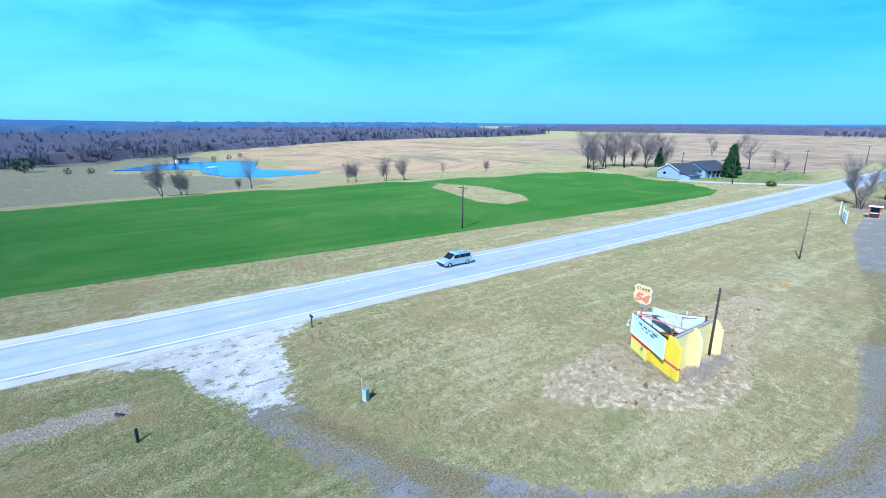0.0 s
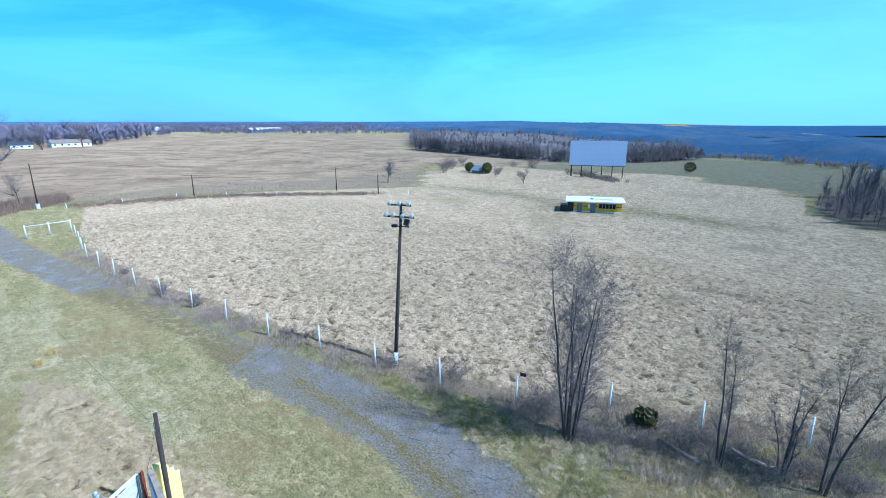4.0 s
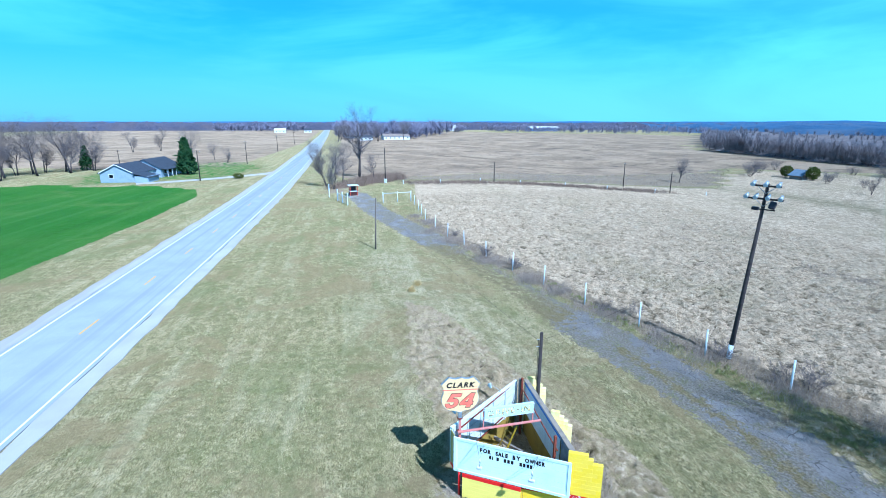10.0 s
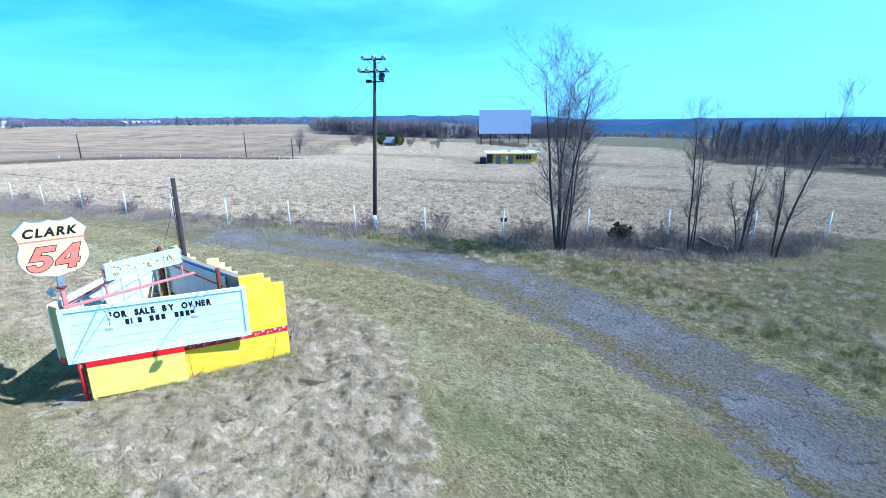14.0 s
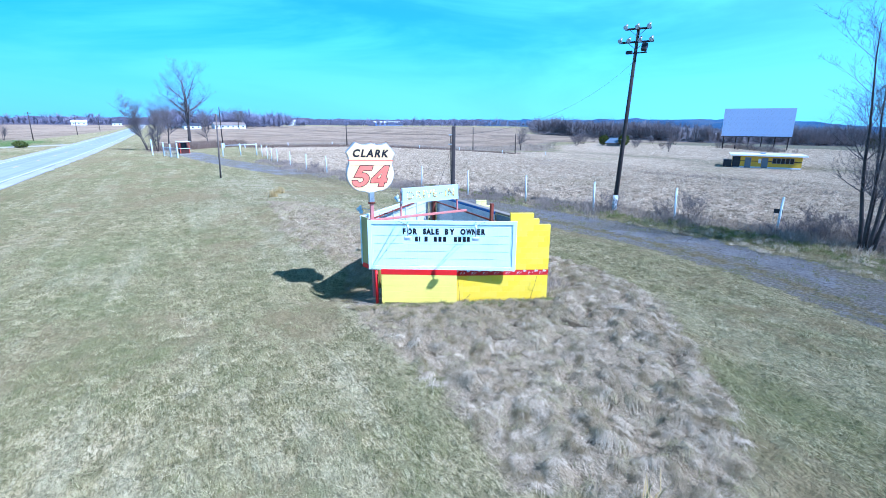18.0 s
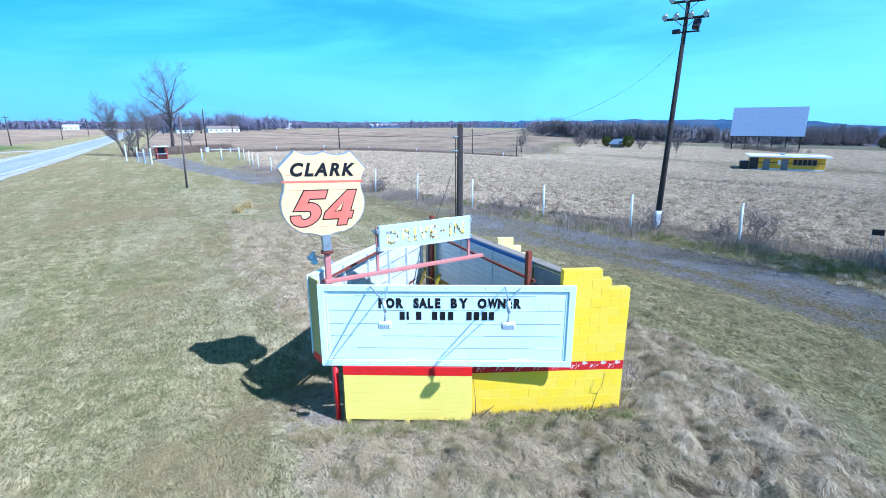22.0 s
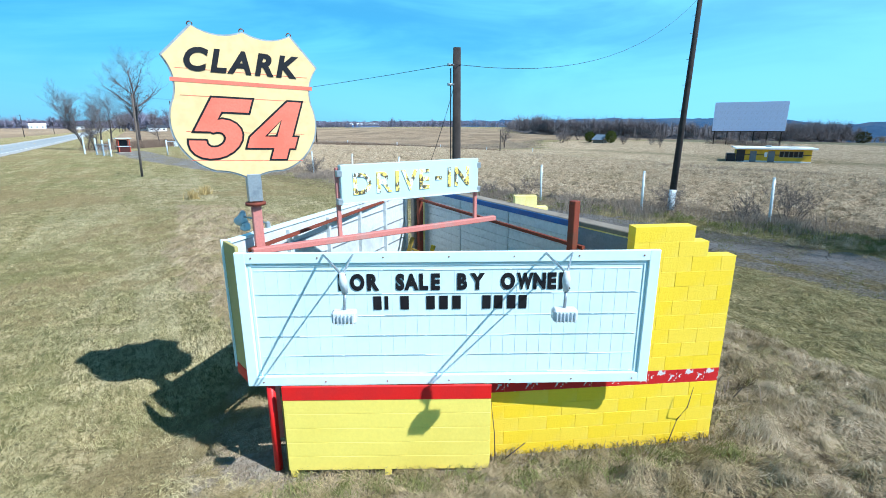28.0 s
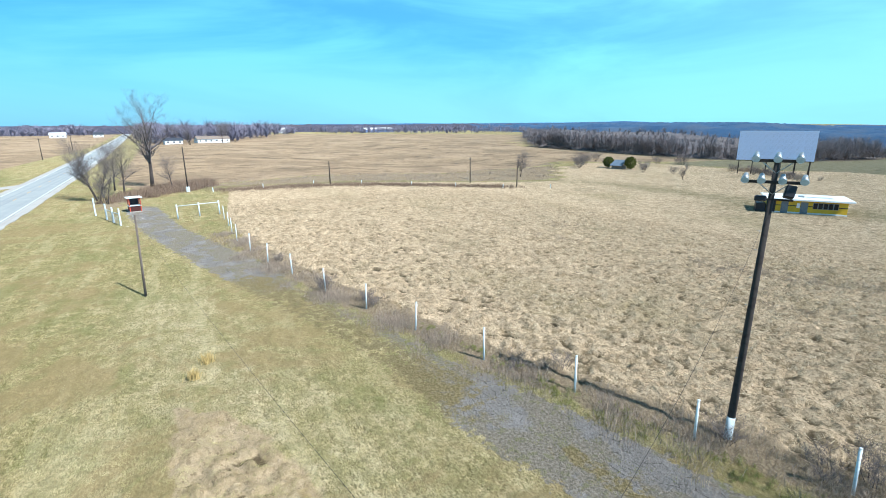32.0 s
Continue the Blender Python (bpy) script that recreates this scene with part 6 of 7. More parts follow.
def concession():
    a, b = Vector((79.13, -83.59)), Vector((68.2, -90.23))
    d = b - a
    L = d.length
    g = ground_z(73, -88)
    c = root("concession_building", yaw_pose(a.x, a.y, g, math.degrees(math.atan2(d.y, d.x))), "long low yellow concession building with a white flat roof", "building")
    D = 6.5
    part("wall", boxed((L / 2, D / 2, 1.35), (L - 0.4, D - 0.4, 2.7), 0.02), M_CONC_Y, c)
    part("roof", boxed((L / 2, D / 2 - 0.3, 2.78), (L + 1.0, D + 1.4, 0.20), 0.03), M_ROOFW, c, "patched white flat roof")
    part("fascia", boxed((L / 2, -0.98, 2.70), (L + 1.0, 0.06, 0.28), 0.01), M_TRIMW, c)
    part("vent", boxed((L * 0.44, D * 0.35, 3.02), (0.9, 0.7, 0.4), 0.04), M_GALV, c)
    part("patch", boxed((L * 0.66, D * 0.45, 2.893), (4.4, 1.1, 0.02), 0.005), M_GALV, c)
    part("band", boxed((L / 2, 0.185, 1.45), (L - 0.39, 0.04, 0.16), 0.004), M_DARK, c, "black painted band")
    part("plinth", boxed((L / 2, 0.18, 0.14), (L - 0.38, 0.06, 0.28), 0.006), M_TRIMW, c)
    for x in (2.9, 6.0):
        part("door", boxed((x, 0.17, 1.1), (1.15, 0.10, 2.2), 0.01), M_DOORGREY, c)
    for k in range(5):
        w = part("window", boxed((7.7 + 0.78 * k, 0.17, 1.6), (0.73, 0.08, 1.15), 0.01), M_DOORGREY, c)
        part("pane", boxed((7.7 + 0.78 * k, 0.12, 1.6), (0.60, 0.03, 1.0), 0.004), M_CARGLASS, w)
    part("end_opening", boxed((0.7, 0.17, 1.25), (1.5, 0.10, 2.3), 0.01), M_DARK, c)
    part("side_shed", boxed((-0.9, 1.6, 0.8), (1.6, 2.6, 1.6), 0.03), M_DARK, c)
    part("white_sign", boxed((5.05, 0.15, 1.5), (0.5, 0.05, 0.9), 0.006), M_TRIMW, c)


concession()


def movie_screen():
    a, b = Vector((117.3, -145.7)), Vector((99.1, -154.65))
    d = b - a
    L = d.length
    g = ground_z(108, -150)
    s = root("movie_screen", yaw_pose(a.x, a.y, g, math.degrees(math.atan2(d.y, d.x))), "large white drive-in movie screen on dark steel legs", "movie screen")
    zb, zt = 2.0 - g, 11.1 - g
    cols, rows = 12, 5
    backing = part("backing", boxed((L / 2, 0.14, (zb + zt) / 2), (L - 0.05, 0.2, zt - zb - 0.05), 0.02), M_POLE, s)
    pm = bpy.data.meshes.new("screen_panel")
    bm = boxed((0, 0, 0), (L / cols - 0.005, 0.05, (zt - zb) / rows - 0.005), 0.002)
    bm.to_mesh(pm)
    bm.free()
    pm.materials.append(M_SCREEN)
    for i in range(cols):
        for j in range(rows):
            shared("screen_panel", pm, backing, Matrix.Translation(((i + 0.5) * L / cols, 0, zb + (j + 0.5) * (zt - zb) / rows)))
    for k in range(6):
        x = 0.8 + k * (L - 1.6) / 5
        leg = part("leg", boxed((x, 0.5, (zb + 1) / 2), (0.28, 0.3, zb + 1.0), 0.02), M_POLE, s)
        part("strut", tubed([(x, 3.4, 0), (x, 0.4, zb + 3.5)], [0.12, 0.12], 6), M_POLE, leg)
    part("sill", boxed((L / 2, 0.25, zb - 0.12), (L, 0.3, 0.2), 0.02), M_POLE, s)


movie_screen()


def simple_house(x, y, deg, L, D, eave, ridge, wall, roof, label, name="farmhouse"):
    h = root(name, yaw_pose(x, y, ground_z(x, y), deg), label, "house", "distant houses")
    part("wall", gable_body(0, L, 0, D, eave, ridge), wall, h)
    part("roof", gable_roof(bmesh.new(), 0, L, 0, D, eave + 0.05, ridge + 0.05), roof, h)
    n = max(2, int(L / 4))
    for k in range(n):
        window(h, ((k + 0.5) * L / n, 0, eave * 0.55), (1.4, 1.2), (0, -1, 0))
        window(h, (0, D / 2, eave * 0.55), (1.4, 1.2), (-1, 0, 0))


M_ROOFTAN = worn("tan_shingles", (0.24, 0.20, 0.17), (0.18, 0.15, 0.13), 1.0, 0.8)
simple_house(452, -22, -80, 24, 9, 3.0, 5.0, M_TRIMW, M_ROOFTAN, "long white ranch house among bare trees")
simple_house(450, 0, -84, 12, 8, 2.8, 4.6, M_TRIMW, M_SLATE, "white house with a dark roof among bare trees")
simple_house(520, 10, -90, 14, 10, 3.2, 6.0, M_TRIMW, M_SLATE, "white house with a dark roof among bare trees")
simple_house(540, -40, -90, 14, 10, 3.2, 6.0, M_TRIMW, M_ROOFTAN, "white house with a tan roof among bare trees")
simple_house(700, 95, -90, 14, 9, 3.4, 5.6, M_TRIMW, M_TRIMW, "white barn beyond the bare fields", "barn")
simple_house(760, 60, -90, 10, 8, 3.4, 6.0, M_TRIMW, M_SLATE, "white house with a dark roof on the skyline")
simple_house(780, -20, -90, 14, 10, 4.0, 7.0, M_TRIMW, M_SLATE, "white house with a dark roof on the skyline")
simple_house(820, -90, -90, 16, 10, 4.0, 7.0, M_TRIMW, M_ROOFTAN, "white house with a tan roof on the skyline")
simple_house(880, -150, -90, 16, 10, 4.0, 7.0, M_TRIMW, M_SLATE, "white house with a dark roof on the skyline")
simple_house(900, -190, -90, 18, 12, 5.0, 9.0, M_TRIMW, M_TRIMW, "white barn on the skyline", "barn")
simple_house(810, -315, -65, 76, 16, 4.5, 7.5, worn("blue_metal", (0.10, 0.20, 0.45), (0.12, 0.22, 0.42), 1, 0.5), M_TRIMW, "long blue and white metal farm shed", "barn")
simple_house(62, 345, 10, 7, 4.5, 2.0, 3.0, M_TRIMW, M_SLATE, "small white cabin beside the pond", "cabin")
simple_house(250, 560, -40, 16, 10, 3.2, 5.0, M_TRIMW, M_SLATE, "white house far beyond the bare fields")
M_SHEDROOF = worn("blue_grey_shed_roof", (0.13, 0.18, 0.24), (0.10, 0.145, 0.20), 1.0, 0.6)
sh = root("field_shed", yaw_pose(148.3, -133, ground_z(151, -132), 12), "low grey shed between two round evergreens", "shed")
part("wall", boxed((3, 1.6, 0.7), (4.2, 3.0, 1.4), 0.02), M_WOODGREY, sh)
part("roof", boxed((3, 2, 2.1), (4.8, 4.6, 0.14), 0.02, pose(0, 0, 0, -24, 0, 0)), M_SHEDROOF, sh)
dock = root("dock_shelter", yaw_pose(63.5, 270, -5.72, 20), "small white-roofed shelter at the pond's edge", "shelter")
part("roof", boxed((0, 0, 1.9), (4.2, 3.0, 0.14), 0.02), M_TRIMW, dock)
for x, y in ((-2, -1.2), (2, -1.2), (-2, 1.2), (2, 1.2)):
    part("post", boxed((x, y, 0.8), (0.14, 0.14, 2.1), 0.01), M_POLE, dock)

# ---------------------------------------------------------------- bare trees
def branch_set(rnd, height, stems, spread, levels, limbs, r0, tilt=1.0, reach=1.0, bend=0.10, foot=0.22):
    """Segments (p, q, r at p, r at q, level) of a leafless tree, and each stem's points and radii."""
    segs, lines = [], []

    def grow(p, d, length, r, level):
        n = (7 if reach < 0.8 else 5) if level == 0 else 4 if level < 3 else 2
        step = length / n
        pts, rad = [p], [r]
        for k in range(n):
            kink = Vector((rnd.gauss(0, 1), rnd.gauss(0, 1), rnd.gauss(0, 0.5))) * (bend + 0.05 * level)
            d = (d + kink + Vector((0, 0, 0.06))).normalized()
            q = p + d * step
            ra = r * (1 - 0.84 * k / n)
            rb = r * (1 - 0.84 * (k + 1) / n)
            segs.append((p, q, ra, rb, level))
            p = q
            pts.append(p)
            rad.append(rb)
            if level < levels and (k > 0 or level > 0):
                for _ in range(limbs[level] if k < n - 1 else limbs[level] + 1):
                    if rnd.random() < 0.85:
                        side = Vector((rnd.gauss(0, 1), rnd.gauss(0, 1), rnd.uniform(-0.1, 0.8))).normalized()
                        e = (d * 0.75 + side * spread).normalized()
                        grow(p, e, length * rnd.uniform(0.34, 0.52) * (reach if level == 0 else 1.0), max(rb * 0.62, 0.004), level + 1)
        if level == 0:
            lines.append((pts, rad))

    for s in range(stems):
        a = math.tau * (s + rnd.random() * 0.5) / stems
        lean = Vector((math.cos(a), math.sin(a), 0)) * (tilt * rnd.uniform(0.12, 0.36) if stems > 1 else 0.05)
        hh = height * (rnd.uniform(0.6, 0.95) if s else 1.0) * 0.78
        grow(Vector((math.cos(a), math.sin(a), 0)) * (foot * rnd.uniform(0.4, 1.2) if stems > 1 else 0), (Vector((0, 0, 1)) + lean).normalized(), hh, r0 * (rnd.uniform(0.6, 1) if s else 1), 0)
    return segs, lines


def twig_mesh(segs):
    """The first limbs as tubes, the finer twigs as thin spikes."""
    verts, tris = [], []
    for p, q, ra, rb, lv in segs:
        d = (q - p).normalized()
        s = d.orthogonal().normalized()
        t = d.cross(s)
        b = len(verts)
        if lv < 2:
            for c, r in ((p, ra), (q, rb)):
                for k in range(3):
                    a = k * math.tau / 3
                    verts.append(c + (s * math.cos(a) + t * math.sin(a)) * r)
            for k in range(3):
                k2 = (k + 1) % 3
                tris += [(b + k, b + k2, b + 3 + k2), (b + k, b + 3 + k2, b + 3 + k)]
        else:
            side = s * math.cos(b * 0.7) + t * math.sin(b * 0.7)
            verts += [p - side * ra, p + side * ra, q + d * (q - p).length * 0.25]
            tris.append((b, b + 1, b + 2))
    return tri_mesh("crown", np.array(verts), np.array(tris), M_TWIG)


def tree_pair(seed, height, stems, spread, levels, limbs, r0, thick=1.0, lean=1.0, reach=1.0, bend=0.10, foot=0.22):
    """The meshes of a tree's stems and of its crown of twigs."""
    rnd = random.Random(seed)
    segs, lines = branch_set(rnd, height, stems, spread, levels, limbs, r0, lean, reach, bend, foot)
    high = [(p, q, max(a, 0.006) * thick, max(b, 0.004) * thick, lv) for p, q, a, b, lv in segs if lv > 0]
    trunks = []
    for pts, rad in lines:
        bm = tubed(pts, rad, 7)
        me = bpy.data.meshes.new("trunk")
        bm.to_mesh(me)
        bm.free()
        me.materials.append(M_BARK)
        trunks.append(me)
    return trunks, twig_mesh(high)


def plant_tree(pair, x, y, label, scale=1.0, turn=0.0, name="bare_tree", group="bare trees", wide=1.0, category="tree"):
    t = root(name, Matrix.Translation((x, y, ground_z(x, y) - 0.05)) @ Matrix.Rotation(turn, 4, "Z"), label, category, group)
    t.scale = (scale * wide, scale * wide, scale)
    for me in pair[0]:
        shared("trunk" if len(pair[0]) == 1 else "stem", me, t)
    shared("crown", pair[1], t)
    return t


SHRUBS = (tree_pair(51, 1.7, 9, 0.9, 3, (2, 2, 1), 0.018, 0.8, 1.6, 1.0, 0.12, 0.2), tree_pair(52, 1.3, 12, 0.8, 2, (2, 2), 0.012, 0.8, 2.2, 1.0, 0.14, 0.25))
clump = tree_pair(4, 13.8, 8, 0.78, 3, (5, 3, 2), 0.08, 0.78, 0.54, 0.38, 0.035, 0.25)
plant_tree(clump, 29.6, -3.9, "tall clump of slender bare saplings by the fence", 1.0, 0.4, "sapling_clump", wide=1.3)
slim = tree_pair(9, 10.2, 3, 0.7, 3, (4, 3, 2), 0.075, 0.70, 0.38, 0.32, 0.05, 0.2)
plant_tree(slim, 22.6, -7.8, "slender bare young tree with two stems", 1.0, 0.0)
slim2 = tree_pair(12, 11.2, 3, 0.7, 3, (4, 3, 2), 0.085, 0.70, 0.42, 0.34, 0.05, 0.15)
plant_tree(slim2, 18.3, -9.3, "slender bare young tree leaning outwards", 1.0, 2.0)
broken = tree_pair(15, 6.6, 4, 0.6, 3, (3, 3, 2), 0.08, 0.85, 1.2, 0.32, 0.06, 0.2)
plant_tree(broken, 20.1, -9.4, "short broken bare tree with leaning stems", 1.1, 1.0, wide=1.0)
old = tree_pair(27, 14.5, 1, 1.0, 3, (4, 4, 3), 0.33, 1.9, 1.0, 1.05, 0.03)
plant_tree(old, 165.5, 16.7, "large old bare tree with wide limbs", 1.24, 0.5, wide=1.15)
round_ = tree_pair(23, 9.0, 3, 0.8, 3, (6, 4, 3), 0.11, 1.5, 1.0, 0.85, 0.07)
plant_tree(round_, 146.8, 26.2, "small bare roadside tree", 1.2, 0.0)
for x, y, s in ((138, -127, 1.6), (142.5, -134, 1.9), (160, -135, 1.7), (128, -129, 1.5), (112, -147, 1.7), (105, -144.5, 1.4), (120, -150, 1.6), (108.5, -148, 1.5), (100, -143, 1.3), (175, -139, 1.8), (146, -163, 2.6), (155, -160, 2.8), (149, -165, 2.2), (162, -122, 2.5), (170, -134, 2.9), (166, -127, 2.6), (178, -150, 2.2)):
    plant_tree(SHRUBS[int(x) % 2], x, y, "bare grey shrub at the edge of the old field", s, x, "bare_shrub", "shrubs beyond the field", 1.3, "bush")
far_a = tree_pair(31, 13.0, 1, 1.05, 3, (7, 5, 4), 0.24, 1.0, 1.0, 1.05, 0.07)
far_b = tree_pair(37, 13.0, 2, 0.95, 3, (6, 5, 4), 0.20, 1.0, 0.7, 1.0, 0.07)
low = tree_pair(41, 7.0, 2, 0.9, 3, (7, 5, 4), 0.12, 1.0, 1.2, 1.15, 0.10)
rnd = random.Random(8)
for x, y, s in ((177, 122, 1.25), (183, 126, 1.3), (187, 120, 1.2), (191, 124, 1.3), (192, 114, 1.25), (198, 118, 1.3), (199, 108, 1.35), (205, 112, 1.3), (206, 104, 1.1),
                (211, 110, 1.1), (172, 116, 1.1), (180, 117, 0.8), (195, 121, 1.0), (203, 117, 1.0)):
    plant_tree(rnd.choice((far_a, far_b)), x, y, "bare tree in the grove behind the wheat field", 0.84 * s, rnd.uniform(0, 6), group="grove by the house", wide=1.3)
for x, y, s in ((228, 78, 0.95), (231, 66, 0.42), (246, 74, 0.5), (51, 168, 0.72), (120, 150, 0.36),
                (155, -87, 0.55), (152, 22, 0.75), (157, 13, 0.5), (141, 24.5, 0.45), (330, 135, 0.8), (345, 125, 0.9), (60, 345, 0.8),
                (163, 24, 0.7), (118, -118, 0.35), (169, -99, 0.4)):
    plant_tree(rnd.choice((far_a, far_b)), x, y, "bare tree standing alone at a field edge", s, rnd.uniform(0, 6), group="trees at the field edges", wide=1.15)


for x, y, s in ((23.3, 163, 1.2), (28.2, 161, 0.9), (29.6, 160.4, 0.75), (85.5, 158, 0.85), (92.5, 149, 0.95), (98, 145, 0.92), (83, 160, 0.8), (46.5, 167, 0.45), (140, 146, 0.55)):
    plant_tree(low, x, y, "low round bare tree behind the wheat field", s, x, group="round trees behind the wheat", wide=1.1)
for x, y, s in ((418, 10, 0.95), (424, -14, 1.0), (432, 18, 0.9), (440, -38, 1.05), (452, 16, 0.9), (462, -44, 1.0), (474, -10, 1.05), (486, 14, 0.9), (500, -50, 1.0), (560, 0, 1.0), (600, -70, 1.1)):
    plant_tree(rnd.choice((far_a, far_b)), x, y, "bare tree standing among the distant houses", s, rnd.uniform(0, 6), group="trees round the distant houses", wide=1.4)


def leafy(name, x, y, h, r, mat, seed, label, category, shape, n=900):
    """A crown of many small leaf clumps on a short trunk."""
    rg = np.random.default_rng(seed)
    t = rg.random(n) ** 0.7
    ang = rg.random(n) * math.tau
    if shape == "cone":
        rad = r * (1 - t) * (0.55 + 0.45 * rg.random(n)) * (1 + 0.18 * np.sin(ang * 5 + t * 22))
        z = 0.08 * h + t * h * 0.92
    else:
        el = np.arccos(1 - 2 * rg.random(n))
        q = r * (0.72 + 0.3 * rg.random(n))
        rad, z = q * np.sin(el), h * 0.52 - q * np.cos(el) * h * 0.46 / r
    c = np.stack([rad * np.cos(ang), rad * np.sin(ang), z], 1)
    s = (0.10 + 0.12 * rg.random(n)) * max(1.0, h / 4) * 0.9
    vs = c[:, None, :] + rg.normal(0, 1, (n, 6, 3)) * s[:, None, None]
    tris = np.arange(n * 6).reshape(-1, 3)
    o = root(name, Matrix.Translation((x, y, ground_z(x, y))), label, category)
    ob = new("crown", tri_mesh("crown", vs.reshape(-1, 3), tris, mat))
    ob.parent = o
    part("trunk", tubed([(0, 0, -0.1), (0, 0, h * 0.5)], [0.03 * h, 0.015 * h], 8), M_BARK, o)


leafy("evergreen_tree", 187.5, 70, 10.8, 3.4, M_CONIFER, 1, "dark green conical evergreen beside the house", "tree", "cone", 2600)
leafy("evergreen_tree", 208, 107, 8, 2.6, M_CONIFER, 2, "dark evergreen among the bare grove", "tree", "cone", 1000)
leafy("round_evergreen", 146.6, -131.5, 4.6, 2.0, M_BUSHY, 3, "round clipped evergreen beside the grey shed", "tree", "ball", 900)
leafy("round_evergreen", 156.0, -131.2, 4.2, 1.9, M_BUSHY, 4, "round clipped evergreen beside the grey shed", "tree", "ball", 900)
leafy("evergreen_bush", 27.0, -8.4, 1.2, 0.6, M_JUNIPER, 5, "small dark juniper bush in the weeds", "bush", "ball", 230)
leafy("evergreen_tree", 92, -200, 4.4, 2.4, M_JUNIPER, 6, "dark round evergreen on the pasture", "tree", "ball", 700)
leafy("yellow_shrub", 171, 52, 1.6, 1.5, M_BUSHY, 7, "low yellow-green shrub beside the house drive", "bush", "ball", 300)
leafy("evergreen_tree", -12, 330, 8, 5, M_CONIFER, 9, "dark round evergreen on the far pasture", "tree", "ball", 500)
for k, (x, y) in enumerate(((5, 300), (14, 297), (85, 352), (97, 360), (108, 372))):
    leafy("evergreen_bush", x, y, 3.4, 1.8, M_CONIFER, 20 + k, "small dark evergreen on the far pasture", "bush", "ball", 200)


# ---------------------------------------------------------------- woods, brush and grass
def woods(name, places, heights, mat, label, seed, twigs=64, width=0.10, crown=0.40):
    """Many thin leafless trees: a stem and a fan of twigs each."""
    rg = np.random.default_rng(seed)
    n = len(places)
    base = np.column_stack([places, land(places[:, 0], places[:, 1])])
    h = heights
    vs, m = [], 1 + twigs
    out = np.zeros((n, m, 3, 3))
    w = 0.0035 * h + 0.015
    yaw = rg.random(n) * math.tau
    dx = np.stack([np.cos(yaw), np.sin(yaw), np.zeros(n)], 1)
    out[:, 0, 0] = base - dx * w[:, None]
    out[:, 0, 1] = base + dx * w[:, None]
    out[:, 0, 2] = base + np.column_stack([rg.normal(0, 0.05, (n, 2)) * h[:, None], h * 0.8])
    for k in range(twigs):
        t = rg.uniform(0.16, 0.93, n)
        p = base.copy()
        p[:, 2] += h * t * 0.58
        ang = rg.random(n) * math.tau
        prof = np.sqrt(np.maximum(0.02, 1 - ((t - 0.58) / 0.44) ** 2)) * rg.uniform(0.35, 1.0, n) * crown * h
        e = base + np.stack([np.cos(ang) * prof, np.sin(ang) * prof, h * t], 1)
        s = np.stack([-np.sin(ang), np.cos(ang), rg.normal(0, 0.4, n)], 1) * (width * rg.uniform(0.5, 1.5, n) * h / 10)[:, None]
        out[:, 1 + k, 0] = e
        out[:, 1 + k, 1] = p + s
        out[:, 1 + k, 2] = p - s
    me = tri_mesh(name, out.reshape(-1, 3), np.arange(n * m * 3).reshape(-1, 3), mat)
    return tagged(new(name, me), label, "woods", kind="stuff")


def scatter(poly, n, seed):
    rg = np.random.default_rng(seed)
    p = np.array(poly, float)
    lo, hi = p.min(0), p.max(0)
    got = np.zeros((0, 2))
    while len(got) < n:
        q = rg.uniform(lo, hi, (n * 3, 2))
        got = np.concatenate([got, q[inside(poly, q[:, 0], q[:, 1], 1e-3) > 0.5]])
    return got[:n]


def lumps(p, size=26.0):
    """Uneven growth: taller and lower groups."""
    return 1 + 0.16 * np.sin(p[:, 0] / size + 1.7 * np.sin(p[:, 1] / size)) + 0.10 * np.sin(p[:, 1] / size * 2.3 + p[:, 0] / size * 1.9)


def wood_patch(name, poly, n, h0, h1, mat, label, seed, twigs=64, width=0.10, crown=0.40):
    rg = np.random.default_rng(seed + 100)
    spots_ = scatter(poly, n, seed)
    woods(name, spots_, rg.uniform(h0, h1, n) * lumps(spots_), mat, label, seed, twigs, width, crown)


wood_patch("south_woods", NEAR_WOODS, 420, 9.0, 12.5, M_FOREST, "dense bare woods behind the screen", 1, 70, 0.09)
wood_patch("south_woods", [(284, -207), (216, -206), (155, -206), (130, -246), (128, -330), (140, -330), (146, -250), (164, -218), (216, -218), (280, -219)], 520, 8.5, 13, M_FOREST, "bare trees at the edge of the woods", 17, 110, 0.05)
wood_patch("south_woods", [(284, -207), (400, -304), (562, -456), (556, -470), (392, -318), (280, -219)], 260, 7, 11, M_FOREST, "bare trees along the stubble field", 2, 90, 0.06)
wood_patch("far_belt", [(636, -310), (760, -240), (880, -240), (900, -300), (640, -520), (566, -452)], 420, 8, 14, M_VILLAGE, "belt of bare trees beyond the stubble field", 16, 60, 0.12, 0.5)
wood_patch("pasture_hedge", [(150, -352), (90, -336), (64, -298), (40, -290), (40, -304), (60, -312), (86, -350), (148, -366)], 110, 2.5, 5.5, M_WEED, "scrubby hedge behind the pasture", 18, 60, 0.2, 0.7)
wood_patch("west_woods", [(-90, -98), (2, -101), (27, -111), (36, -118), (40, -150), (10, -230), (-120, -240)], 760, 6.0, 11.0, M_WOODS_W, "patch of bare woods beyond the field", 3, 80, 0.05, 0.34)
wood_patch("west_woods", [(-90, -98), (2, -101), (27, -111), (36, -118), (40, -150), (10, -180), (-100, -170)], 620, 2.6, 6.0, M_WOODS_W, "undergrowth in the bare woods beyond the field", 19, 44, 0.10, 0.62)
